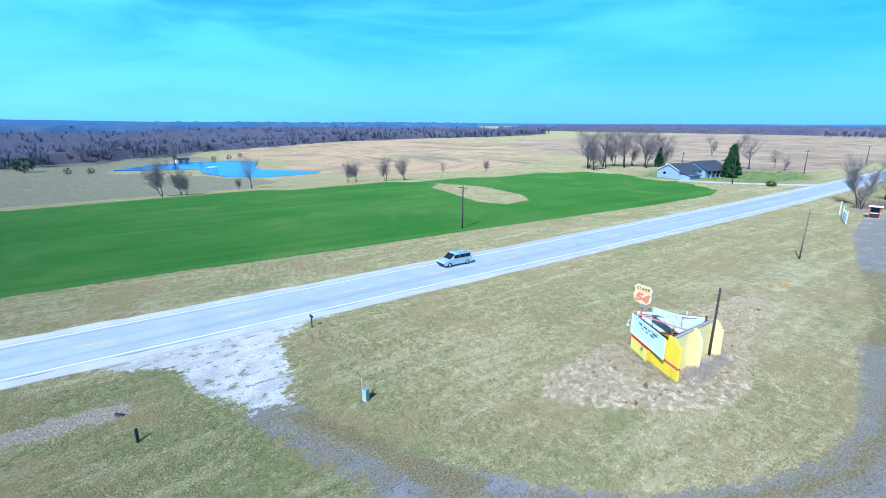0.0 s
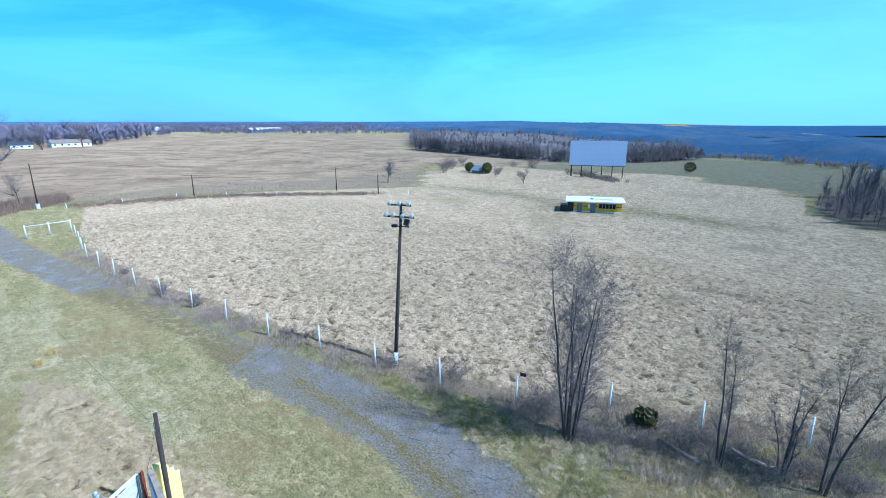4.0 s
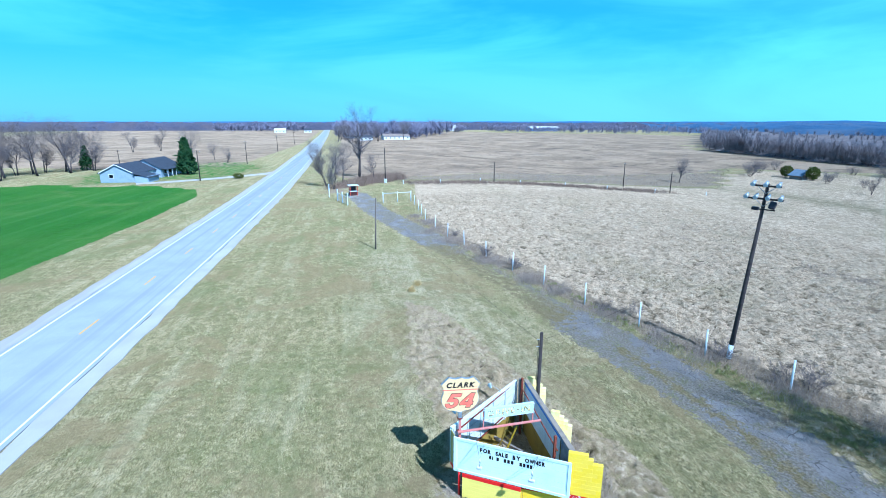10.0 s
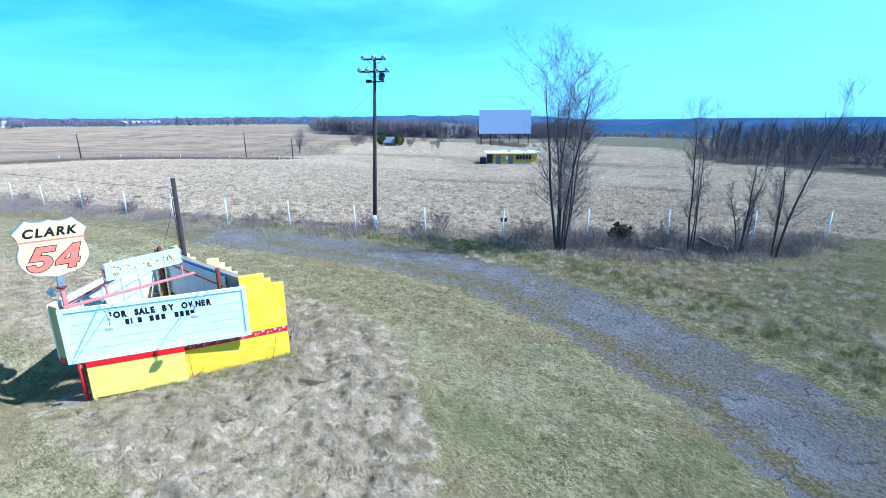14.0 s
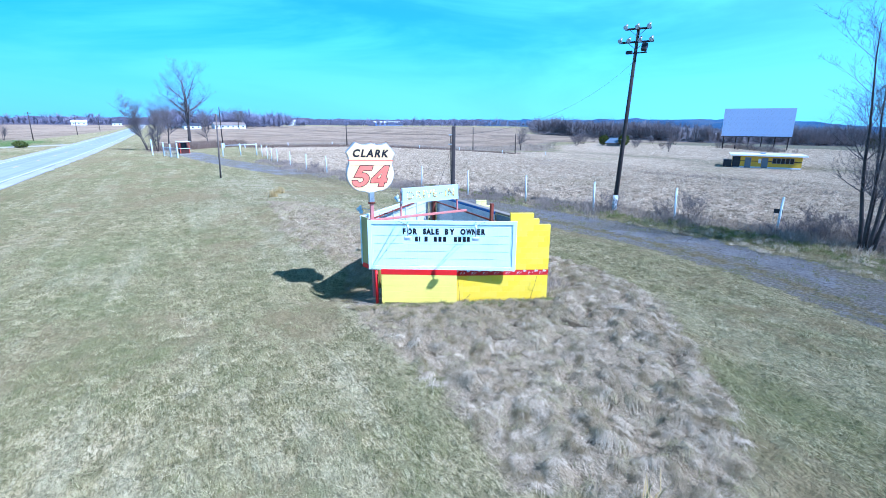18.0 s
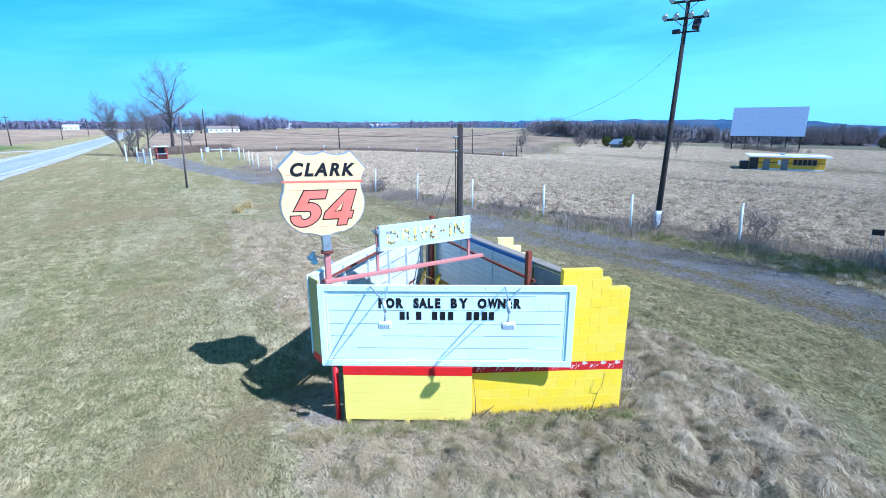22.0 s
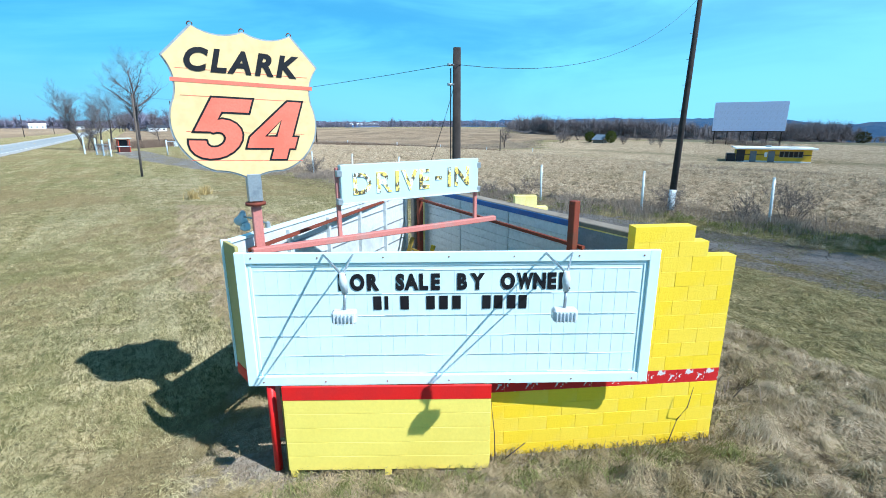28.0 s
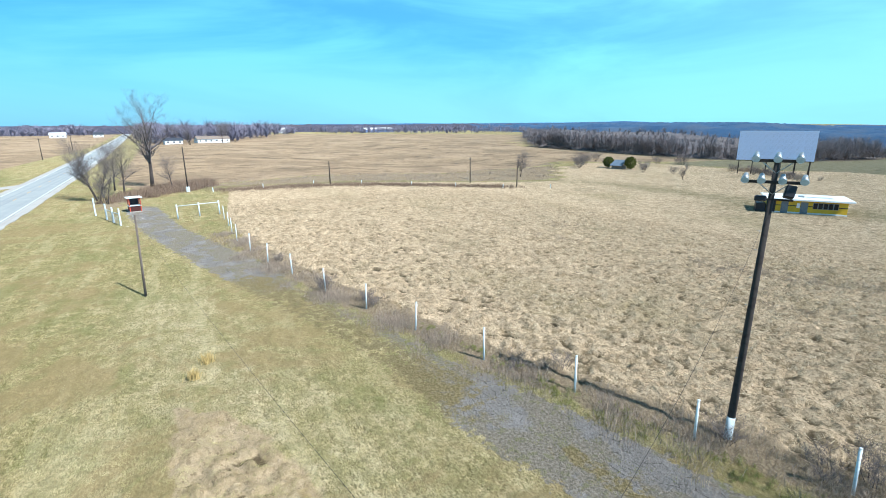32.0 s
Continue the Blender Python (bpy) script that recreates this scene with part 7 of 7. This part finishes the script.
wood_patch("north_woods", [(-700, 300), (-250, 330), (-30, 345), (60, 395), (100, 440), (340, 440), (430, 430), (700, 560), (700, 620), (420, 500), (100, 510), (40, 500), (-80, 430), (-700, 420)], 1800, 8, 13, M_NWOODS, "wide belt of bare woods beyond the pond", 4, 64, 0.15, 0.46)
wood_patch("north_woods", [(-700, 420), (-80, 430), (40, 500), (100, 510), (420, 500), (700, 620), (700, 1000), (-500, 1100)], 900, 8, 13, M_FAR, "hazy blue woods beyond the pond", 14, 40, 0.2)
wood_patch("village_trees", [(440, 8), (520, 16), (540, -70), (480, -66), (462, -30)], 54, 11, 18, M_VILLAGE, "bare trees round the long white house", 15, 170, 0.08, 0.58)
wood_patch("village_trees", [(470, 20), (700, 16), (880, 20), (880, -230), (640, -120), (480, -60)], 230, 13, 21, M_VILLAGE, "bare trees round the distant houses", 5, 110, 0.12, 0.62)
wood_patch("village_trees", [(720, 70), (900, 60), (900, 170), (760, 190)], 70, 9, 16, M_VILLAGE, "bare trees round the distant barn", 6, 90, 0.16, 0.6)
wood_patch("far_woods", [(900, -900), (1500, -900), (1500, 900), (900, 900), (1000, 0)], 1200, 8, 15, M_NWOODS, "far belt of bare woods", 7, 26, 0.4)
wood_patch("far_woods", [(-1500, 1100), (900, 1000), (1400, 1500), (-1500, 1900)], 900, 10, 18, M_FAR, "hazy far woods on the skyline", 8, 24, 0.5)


def canopy(name, poly, h, step, mat, label, seed, edge=8.0):
    """A closed bare wood seen from afar: one uneven sheet over the tree tops that falls to the ground at its edge."""
    p = np.array(poly, float)
    lo, hi = p.min(0) - step, p.max(0) + step
    xs, ys = np.arange(lo[0], hi[0] + step, step), np.arange(lo[1], hi[1] + step, step)
    gx, gy = np.meshgrid(xs, ys)
    rg = np.random.default_rng(seed)
    x = gx.ravel() + rg.uniform(-0.35, 0.35, gx.size) * step
    y = gy.ravel() + rg.uniform(-0.35, 0.35, gx.size) * step
    m = inside(poly, x, y, edge)
    q = np.stack([x, y], 1)
    top = h * lumps(q) * rg.uniform(0.72, 1.12, x.size)
    z = land(x, y) - 0.6 + top * smooth(0.1, 0.75, m)
    nx, ny = len(xs), len(ys)
    i = (np.arange(ny - 1)[:, None] * nx + np.arange(nx - 1)[None, :]).ravel()
    quads = np.stack([i, i + 1, i + nx + 1, i + nx], 1)
    quads = quads[m[quads].max(1) > 0.05]
    used, back = np.unique(quads, return_inverse=True)
    quads = back.reshape(-1, 4)
    tris = np.concatenate([quads[:, [0, 1, 2]], quads[:, [0, 2, 3]]])
    me = tri_mesh(name, np.stack([x, y, z], 1)[used], tris, mat)
    tagged(new(name, me), label, "woods", kind="stuff")


canopy("south_woods", [(276, -218), (216, -216), (164, -216), (142, -250), (140, -330), (206, -510), (590, -510), (552, -464), (392, -312)], 5.0, 5.0, M_CANOPY, "closed bare woods behind the screen", 91)
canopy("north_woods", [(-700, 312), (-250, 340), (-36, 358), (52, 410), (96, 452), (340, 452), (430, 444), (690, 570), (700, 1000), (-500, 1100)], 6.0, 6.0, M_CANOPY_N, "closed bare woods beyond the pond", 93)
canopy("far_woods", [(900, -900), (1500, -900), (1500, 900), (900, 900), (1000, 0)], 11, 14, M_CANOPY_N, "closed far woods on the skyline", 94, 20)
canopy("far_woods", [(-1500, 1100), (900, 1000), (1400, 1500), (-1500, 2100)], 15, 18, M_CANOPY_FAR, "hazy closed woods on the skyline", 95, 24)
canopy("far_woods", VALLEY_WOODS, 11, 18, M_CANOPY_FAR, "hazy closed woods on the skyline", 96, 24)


def ridge():
    """A low wooded ridge round the horizon."""
    verts, faces = [], []
    n = 220
    for k in range(n):
        a = math.tau * k / n
        d = Vector((math.cos(a), math.sin(a), 0))
        h = (27 - 12 * max(0.0, d.x)) + 8 * noise.noise(d * 2.3) + 5 * noise.noise(d * 9.0) + 2.5 * noise.noise(d * 31.0)
        if d.y < -0.3:
            h += 5 * min(1.0, -d.y)
        h += 26 * max(0.0, 1 - abs(math.degrees(math.atan2(d.y, d.x)) - 104) / 22)
        h -= 50 * min(1.0, max(0.0, (-d.y - 0.80) / 0.16)) if d.x < 0.6 else 0.0
        for r, z in ((2300, min(-8.0, h - 14)), (2600, h * 0.4), (3300, h * 0.7), (4400, h * 0.65)):
            verts.append(tuple(d * r + Vector((40, 20, z))))
    for k in range(n):
        for j in range(3):
            a, b = 4 * k + j, 4 * ((k + 1) % n) + j
            faces.append((a, b, b + 1, a + 1))
    me = mesh_of("ridge", verts, faces, (M_RIDGE,))
    tagged(new("backdrop_ridge", me), "low wooded ridge on the horizon, coloured with blue haze", "backdrop", kind="structure")


# the ridge's blue is haze put into its base colour
k_ = Mat("haze_blue_ridge", 1.0, spec=0.0)
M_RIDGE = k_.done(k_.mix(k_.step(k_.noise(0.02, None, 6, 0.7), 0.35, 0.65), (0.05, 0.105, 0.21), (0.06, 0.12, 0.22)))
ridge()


def blades(name, pos, height, width, lean, mat, label, seed, bend=True, flow=None):
    """One blade of two or three triangles at each place."""
    rg = np.random.default_rng(seed)
    n = len(pos)
    z = surface(pos[:, 0], pos[:, 1])
    b = np.column_stack([pos, z - 0.02])
    yaw = rg.random(n) * math.tau
    if flow is not None:
        yaw = flow + rg.normal(0, 0.7, n)
    h = height * rg.uniform(0.5, 1.3, n)
    ln = lean * rg.uniform(0.2, 1.5, n) * h
    d = np.stack([np.cos(yaw), np.sin(yaw)], 1)
    sa = rg.random(n) * math.tau
    s = np.stack([np.cos(sa), np.sin(sa)], 1) * (width * rg.uniform(0.6, 1.4, n))[:, None]
    v = np.zeros((n, 5, 3))
    v[:, 0] = b
    v[:, 1] = b
    v[:, 0, :2] -= s
    v[:, 1, :2] += s
    mid = b.copy()
    mid[:, :2] += d * (ln * 0.35)[:, None]
    mid[:, 2] += h * 0.62
    v[:, 2] = mid
    v[:, 3] = mid
    v[:, 2, :2] += s * 0.7
    v[:, 3, :2] -= s * 0.7
    tip = b.copy()
    tip[:, :2] += d * ln[:, None]
    tip[:, 2] += h * (0.95 - 0.25 * np.minimum(lean, 1.5) * rg.random(n))
    v[:, 4] = tip
    o = np.arange(n)[:, None] * 5
    if bend:
        tris = np.concatenate([o + [0, 1, 2], o + [0, 2, 3], o + [3, 2, 4]])
    else:
        tris = o + [0, 1, 4]
    me = tri_mesh(name, v.reshape(-1, 3), tris, mat)
    return tagged(new(name, me), label, "grass", kind="stuff")


def tufts(centres, per, radius, seed):
    rg = np.random.default_rng(seed)
    c = np.repeat(centres, per, 0)
    return c + rg.normal(0, 1, c.shape) * radius


def clear_of(p, pad=0.0):
    """Drops places on the road, the lane, the drive and inside the sign building."""
    x, y = p[:, 0], p[:, 1]
    tri = [(32.75 - pad, 14.8), (36.0, 20.5 + pad), (37.2, 20.4 + pad), (39.9 + pad, 15.6), (33.6, 15.4)]
    keep = (np.abs(y - centre(x)) > 5.4) & (along(LANE, x, y, 1.9, 0.8) < 0.5) & (inside(DRIVE, x, y, 0.5) < 0.5) & (inside(tri, x, y, 1e-3) < 0.5)
    return p[keep]


def clumped(p, seed, size=1.6, power=1.0):
    """Thins places out in patches."""
    rg = np.random.default_rng(seed)
    k = np.sin(p[:, 0] * 2.1 / size + 1.3 * np.sin(p[:, 1] * 1.1 / size)) * np.sin(p[:, 1] * 1.7 / size + 1.1 * np.sin(p[:, 0] * 0.9 / size))
    return p[rg.random(len(p)) < (0.55 + 0.45 * k) ** power]


def crowned(p, most=0.35):
    """Keeps the places on the crowns of the tufts."""
    return p[relief(p[:, 0], p[:, 1])[1] < most]


def mounds(name, spots, per, reach, height, width, mat, label, seed, cheap=False):
    """Matted tussocks: blades rise at the middle and fall over to the ground around it, combed to one side."""
    rg = np.random.default_rng(seed)
    n = len(spots) * per
    c = np.repeat(spots, per, 0)
    size = np.repeat(rg.uniform(0.5, 1.35, len(spots)), per)
    c = c + rg.normal(0, 0.30, (n, 2)) * (reach * size)[:, None]
    comb = np.repeat(rg.normal(0, 1, (len(spots), 2)) * 0.6 + np.array([0.3, 0.1]), per, 0)
    a = rg.random(n) * math.tau
    d = np.stack([np.cos(a), np.sin(a)], 1) + comb
    d = d / np.maximum(np.hypot(d[:, 0], d[:, 1]), 0.05)[:, None] * rg.uniform(0.7, 1.25, n)[:, None]
    rr = reach * size * rg.uniform(0.5, 1.2, n)
    hh = height * size * rg.uniform(0.6, 1.15, n)
    s = np.stack([-d[:, 1], d[:, 0]], 1) * (width * rg.uniform(0.6, 1.4, n))[:, None]
    curl = rg.normal(0, 0.45, n) * rr
    v = np.zeros((n, 6, 3))
    for k, (f, g, wd) in enumerate(((0.12, 0.35, 0.8), (0.55, 1.0, 1.0), (1.0, 0.22, 0.5))):
        p = c + d * (rr * f)[:, None] + s / width * (curl * f * f)[:, None]
        jit = rg.normal(0, 0.05, n) * height
        v[:, 2 * k, :2] = p - s * wd
        v[:, 2 * k + 1, :2] = p + s * wd
        v[:, 2 * k, 2] = v[:, 2 * k + 1, 2] = surface(p[:, 0], p[:, 1]) + hh * g + jit
    o = np.arange(n)[:, None] * 6
    tris = np.concatenate([o + [0, 1, 2], o + [2, 3, 4]] if cheap else [o + [0, 1, 3], o + [0, 3, 2], o + [2, 3, 5], o + [2, 5, 4]])
    me = tri_mesh(name, v.reshape(-1, 3), tris, mat)
    return tagged(new(name, me), label, "grass", kind="stuff")


YARD = [(20, 3), (30, -3), (44, 2), (60, 8), (62, 30), (48, 36), (26, 38), (16, 32), (14, 18)]
WIDE = [(-4, 24), (20, -2), (60, 6), (118, 20), (118, 34), (60, 40), (-4, 45)]
blades("mown_grass", clear_of(clumped(scatter(YARD, 190000, 31), 51, 0.5, 1.3)), 0.085, 0.0055, 0.9, M_LAWN, "short dry mown grass", 31, False)
blades("mown_grass", clear_of(clumped(scatter(WIDE, 90000, 32), 52, 0.9, 1.3)), 0.10, 0.011, 0.9, M_LAWN, "short dry mown grass", 32, False)
spots = crowned(clear_of(scatter(PATCH, 2600, 33), 0.2))
spots = spots[spots[:, 0] < 50 + 3 * np.sin(spots[:, 1] * 3)]
foot = (np.abs((spots[:, 0] - 32.75) * -0.869 + (spots[:, 1] - 14.8) * 0.495) < 3.0) & ((spots[:, 0] - 32.75) * 0.495 + (spots[:, 1] - 14.8) * 0.869 > 0.4 + 0.8 * np.sin(spots[:, 0] * 2.3))
east = ~foot & (spots[:, 0] > 36.5)
mounds("flattened_grass", spots[east], 130, 0.22, 0.08, 0.0038, M_COMBED, "combed pale dry grass behind the sign", 32, True)
mounds("flattened_grass", spots[~foot & ~east], 130, 0.21, 0.10, 0.0038, M_MATTED, "pale flattened tussock grass round the sign", 34, True)
mounds("flattened_grass", spots[foot], 130, 0.21, 0.10, 0.0036, M_BROWNED, "brown tussock grass at the foot of the sign", 33, True)
spots = clumped(clear_of(scatter(YARD, 15000, 35)), 35, 1.4, 1.3)
blades("dry_grass", tufts(spots, 16, 0.10, 36), 0.13, 0.0048, 1.1, M_STRAW, "dry straw coloured grass tufts", 36, False)
mounds("foot_grass", np.array([[32.6 + 0.0327 * k, 14.6 + 0.061 * k] for k in range(92)]) + np.random.default_rng(38).normal(0, 0.16, (92, 2)) + np.array([-0.42, 0.22]), 34, 0.16, 0.13, 0.004, M_VERGE, "green grass along the foot of the sign building", 38, True)
rim_ = tufts(np.array([[32.9 + 0.0281 * k, 14.4 + 0.0525 * k] for k in range(100)]) + np.array([-0.25, 0.12]), 26, 0.14, 37)
blades("dry_grass", rim_, 0.17, 0.006, 0.8, M_STRAW, "dry grass along the foot of the sign building", 37)
spots = scatter([(33.6, 14.6), (36.4, 14.9), (39.8, 14.2), (41.4, 15.6), (42.0, 17.4), (40.6, 18.0), (40.2, 15.4), (39.0, 13.4), (35, 13.2), (32.6, 13.6)], 420, 57)
blades("corner_weeds", tufts(clear_of(spots, 0.1), 11, 0.16, 58), 0.42, 0.009, 0.7, M_WEED, "brown weeds behind the sign building", 58)
NEAR_F = [(110, 7), (84, 6.5), (61, 2), (39, -4.5), (24, -12), (10, -20), (10, -46), (60, -46), (110, -46)]
spots = crowned(scatter(NEAR_F, 13000, 38))
mounds("field_grass", spots, 10, 0.26, 0.14, 0.012, M_PALE, "matted pale dry field grass", 39, True)
spots = clumped(scatter(FIELD, 17000, 40), 40, 3.2, 0.7)
mounds("field_grass", spots, 4, 0.42, 0.2, 0.018, M_PALE, "matted pale dry field grass", 41, True)
line = np.array(FENCE[3:], float)
seg = np.random.default_rng(42).integers(0, len(line) - 1, 5200)
tt = np.random.default_rng(43).random(5200)[:, None]
spots = line[seg] * (1 - tt) + line[seg + 1] * tt + np.random.default_rng(44).normal(0, 1.0, (5200, 2)) + np.array([0.2, 0.5])
spots = clumped(spots, 44, 2.2, 2.6)
pick = random.Random(53)
for k in range(12):
    a, b = FENCE[pick.choice((6, 7, 8, 8, 9, 9, 10, 11, 11, 12, 13, 14, 14, 15, 16))], None
    x, y = a[0] + pick.uniform(-3, 3), a[1] + pick.uniform(-1.3, 0.9)
    plant_tree(pick.choice(SHRUBS), x, y, "bare grey twiggy shrub at the fence", pick.uniform(0.6, 1.15), pick.uniform(0, 6), "bare_shrub", "shrubs along the fence", 1.1, "bush")
blades("fence_weeds", tufts(spots, 22, 0.38, 45), 0.50, 0.0065, 0.75, M_WEED, "tall brown weeds along the fence", 45)
spots = np.concatenate([scatter([(140, 27), (150, 23), (166, 14), (170, 4), (158, 4), (146, 16)], 500, 46), np.array([134, -66]) + np.random.default_rng(47).random((900, 1)) * np.array([16, 70]) + np.random.default_rng(48).normal(0, 2.2, (900, 2))])
blades("brush", tufts(spots[:500], 14, 0.6, 47), 1.5, 0.022, 0.5, M_REDWEED, "tall brown brush round the entrance", 47)
blades("brush", tufts(spots[500:], 16, 0.5, 48), 0.62, 0.022, 0.8, M_REDWEED, "reddish brown brush at the field edge", 48)
spots = clumped(scatter(VERGE_E, 1500, 99), 99, 4.0, 1.6)
blades("brush", tufts(spots, 10, 0.9, 101), 0.75, 0.035, 0.8, M_WEED, "straw brown rough growth beyond the field track", 101, False)
spots = scatter([(24, -10), (36, -5), (34, -2), (26, -3), (18, -8), (16, -12)], 420, 49)
blades("undergrowth", tufts(spots, 22, 0.28, 50), 0.5, 0.009, 0.9, M_WEED, "brown undergrowth below the saplings", 50)

spots = np.concatenate([np.array(a) + np.random.default_rng(60 + k).random((n, 1)) * (np.array(b) - np.array(a)) + np.random.default_rng(70 + k).normal(0, 1.5, (n, 2))
                        for k, (a, b, n) in enumerate((((60, -28), (47, -33.5), 80), ((35, -40), (28, -41), 50), ((52, -21), (48, -22), 14), ((84, -31), (82, -31.5), 12), ((75.8, -24), (75, -24.5), 8), ((41, -25), (37, -26.5), 16)))])
blades("field_brush", tufts(spots, 14, 0.35, 71), 0.42, 0.012, 0.7, M_WEED, "low brown brush in the old field", 72)

TURF = [(16, 11), (21, 10), (27, 7.2), (34, 6), (44, 8), (56, 11), (58, 27), (46, 33), (28, 34), (15, 28)]
spots = clumped(clear_of(scatter(TURF, 5200, 81), 0.3), 81, 1.7, 0.8)
mounds("mown_tussocks", spots, 34, 0.27, 0.11, 0.0036, M_TUSSOCK, "tussocky mown grass round the sign", 82, True)
spots = clumped(clear_of(scatter([(15, -9), (24, -7), (33, -2.6), (40, 0.6), (44, 1.6), (30, 1.0), (24, 2.2), (18, 5), (13, 6)], 1500, 83)), 83, 1.2, 1.2)
mounds("bank_grass", spots, 60, 0.28, 0.20, 0.0042, M_MATTED, "pale matted grass on the bank beside the lane", 84, True)
pick = random.Random(85)
for x, y in ((30.5, -5.6), (27.6, -5.8), (25.2, -6.6), (23.6, -8.6), (20.6, -8.2), (18.6, -10.6), (31.8, -4.6), (33.2, -4.0), (28.4, -4.6), (29.8, -4.9), (26.4, -6.2), (22.0, -9.0), (21.2, -9.2), (19.4, -10.0), (17.2, -10.6), (24.4, -7.8)):
    plant_tree(pick.choice(SHRUBS), x, y, "low dead twiggy shrub below the young trees", pick.uniform(0.6, 1.1), pick.uniform(0, 6), "bare_shrub", "shrubs along the fence", 1.4, "bush")
spots = np.array([96, -142.5]) + np.random.default_rng(86).random((170, 1)) * np.array([25, -15.5]) + np.random.default_rng(87).normal(0, 1.6, (170, 2))
blades("screen_brush", tufts(spots, 16, 0.5, 88), 1.5, 0.03, 0.5, M_WEED, "brown brush below the screen", 89)

VERGE_S = [(62, 3.9), (51, 2.2), (44, 0.8), (37, -0.4), (30, -0.4), (24, 1.4), (18.5, 4.2), (13.5, 8.5), (12, 6), (17, 1.5), (23, -1.2), (30, -2.8), (37, -2.6), (44, -0.6), (51, 1.0), (62, 3.2)]
mounds("verge_grass", clumped(scatter(VERGE_S, 1100, 93), 93, 1.3, 1.2), 40, 0.22, 0.20, 0.006, M_VERGE, "green tufted grass along the lane's edge", 94, True)
rg_ = np.random.default_rng(95)
lane_line = np.array(LANE[4:], float)
seg = rg_.integers(0, len(lane_line) - 1, 2600)
tt = rg_.random(2600)[:, None]
spots = lane_line[seg] * (1 - tt) + lane_line[seg + 1] * tt + rg_.normal(0, 1.7, (2600, 2))
blades("lane_weeds", tufts(clumped(spots, 96, 1.1, 2.2), 12, 0.12, 97), 0.15, 0.008, 0.9, M_VERGE, "low weeds growing through the broken lane", 98, False)

# dead stems at the foot of the sign building
for x, y, lines in ((33.02, 15.30, (((0, 0, 0), (-0.05, -0.1, 0.45), (0.1, -0.18, 0.8)), ((-0.05, -0.1, 0.45), (-0.2, -0.05, 0.75), (-0.22, -0.1, 1.05)), ((0, 0, 0.05), (0.35, -0.3, 0.5), (0.8, -0.45, 0.72)), ((0.35, -0.3, 0.5), (0.4, -0.2, 1.0)))),
                    (34.1, 17.6, (((0, 0, 0), (0.03, 0, 0.5), (0.12, 0, 0.95)), ((0, 0, 0), (-0.3, -0.25, 0.45)))), (34.75, 18.6, (((0, 0, 0), (-0.15, -0.2, 0.4), (-0.4, -0.5, 0.62)),))):
    dead = root("dead_shrub", Matrix.Translation((x, y, ground_z(x, y) - 0.03)), "dead leafless stems against the yellow wall", "shrub", "dead stems by the sign")
    for pts in lines:
        part("stem", tubed(list(pts), [0.009, 0.007, 0.0035][:len(pts)], 6), M_BARK, dead)

M_GOLDGRASS = plant_mat("golden_dry_grass", [(0.56, 0.42, 0.17), (0.42, 0.32, 0.14), (0.62, 0.48, 0.22)])
for x, y, n in ((64.3, 16.9, 170), (62.7, 17.8, 190), (24.2, 20.4, 40)):
    spots = np.array([x, y]) + np.random.default_rng(int(x * 10)).normal(0, 0.16, (n, 2))
    blades("golden_grass", spots, 0.62, 0.012, 0.35, M_GOLDGRASS, "tuft of tall golden dry grass", int(x * 10))

# fallen timber by the young trees
logs = root("fallen_log", yaw_pose(21.5, -9.0, ground_z(21.5, -9), 30), "grey fallen log propped in the weeds", "log")
part("log", tubed([(-1.4, 0, 0.1), (0, 0.1, 0.5), (1.0, 0.1, 1.0)], [0.13, 0.12, 0.10], 9), M_WOODGREY, logs)
part("limb", tubed([(0, 0.1, 0.5), (0.4, 0.7, 0.7)], [0.06, 0.03], 7), M_WOODGREY, logs)
logs = root("fallen_log", yaw_pose(24.6, -7.4, ground_z(24.6, -7.4), -12), "grey fallen log lying in the weeds", "log")
part("log", tubed([(-1.2, 0, 0.15), (0, 0.1, 0.18), (1.3, 0, 0.12)], [0.14, 0.13, 0.10], 9), M_WOODGREY, logs)
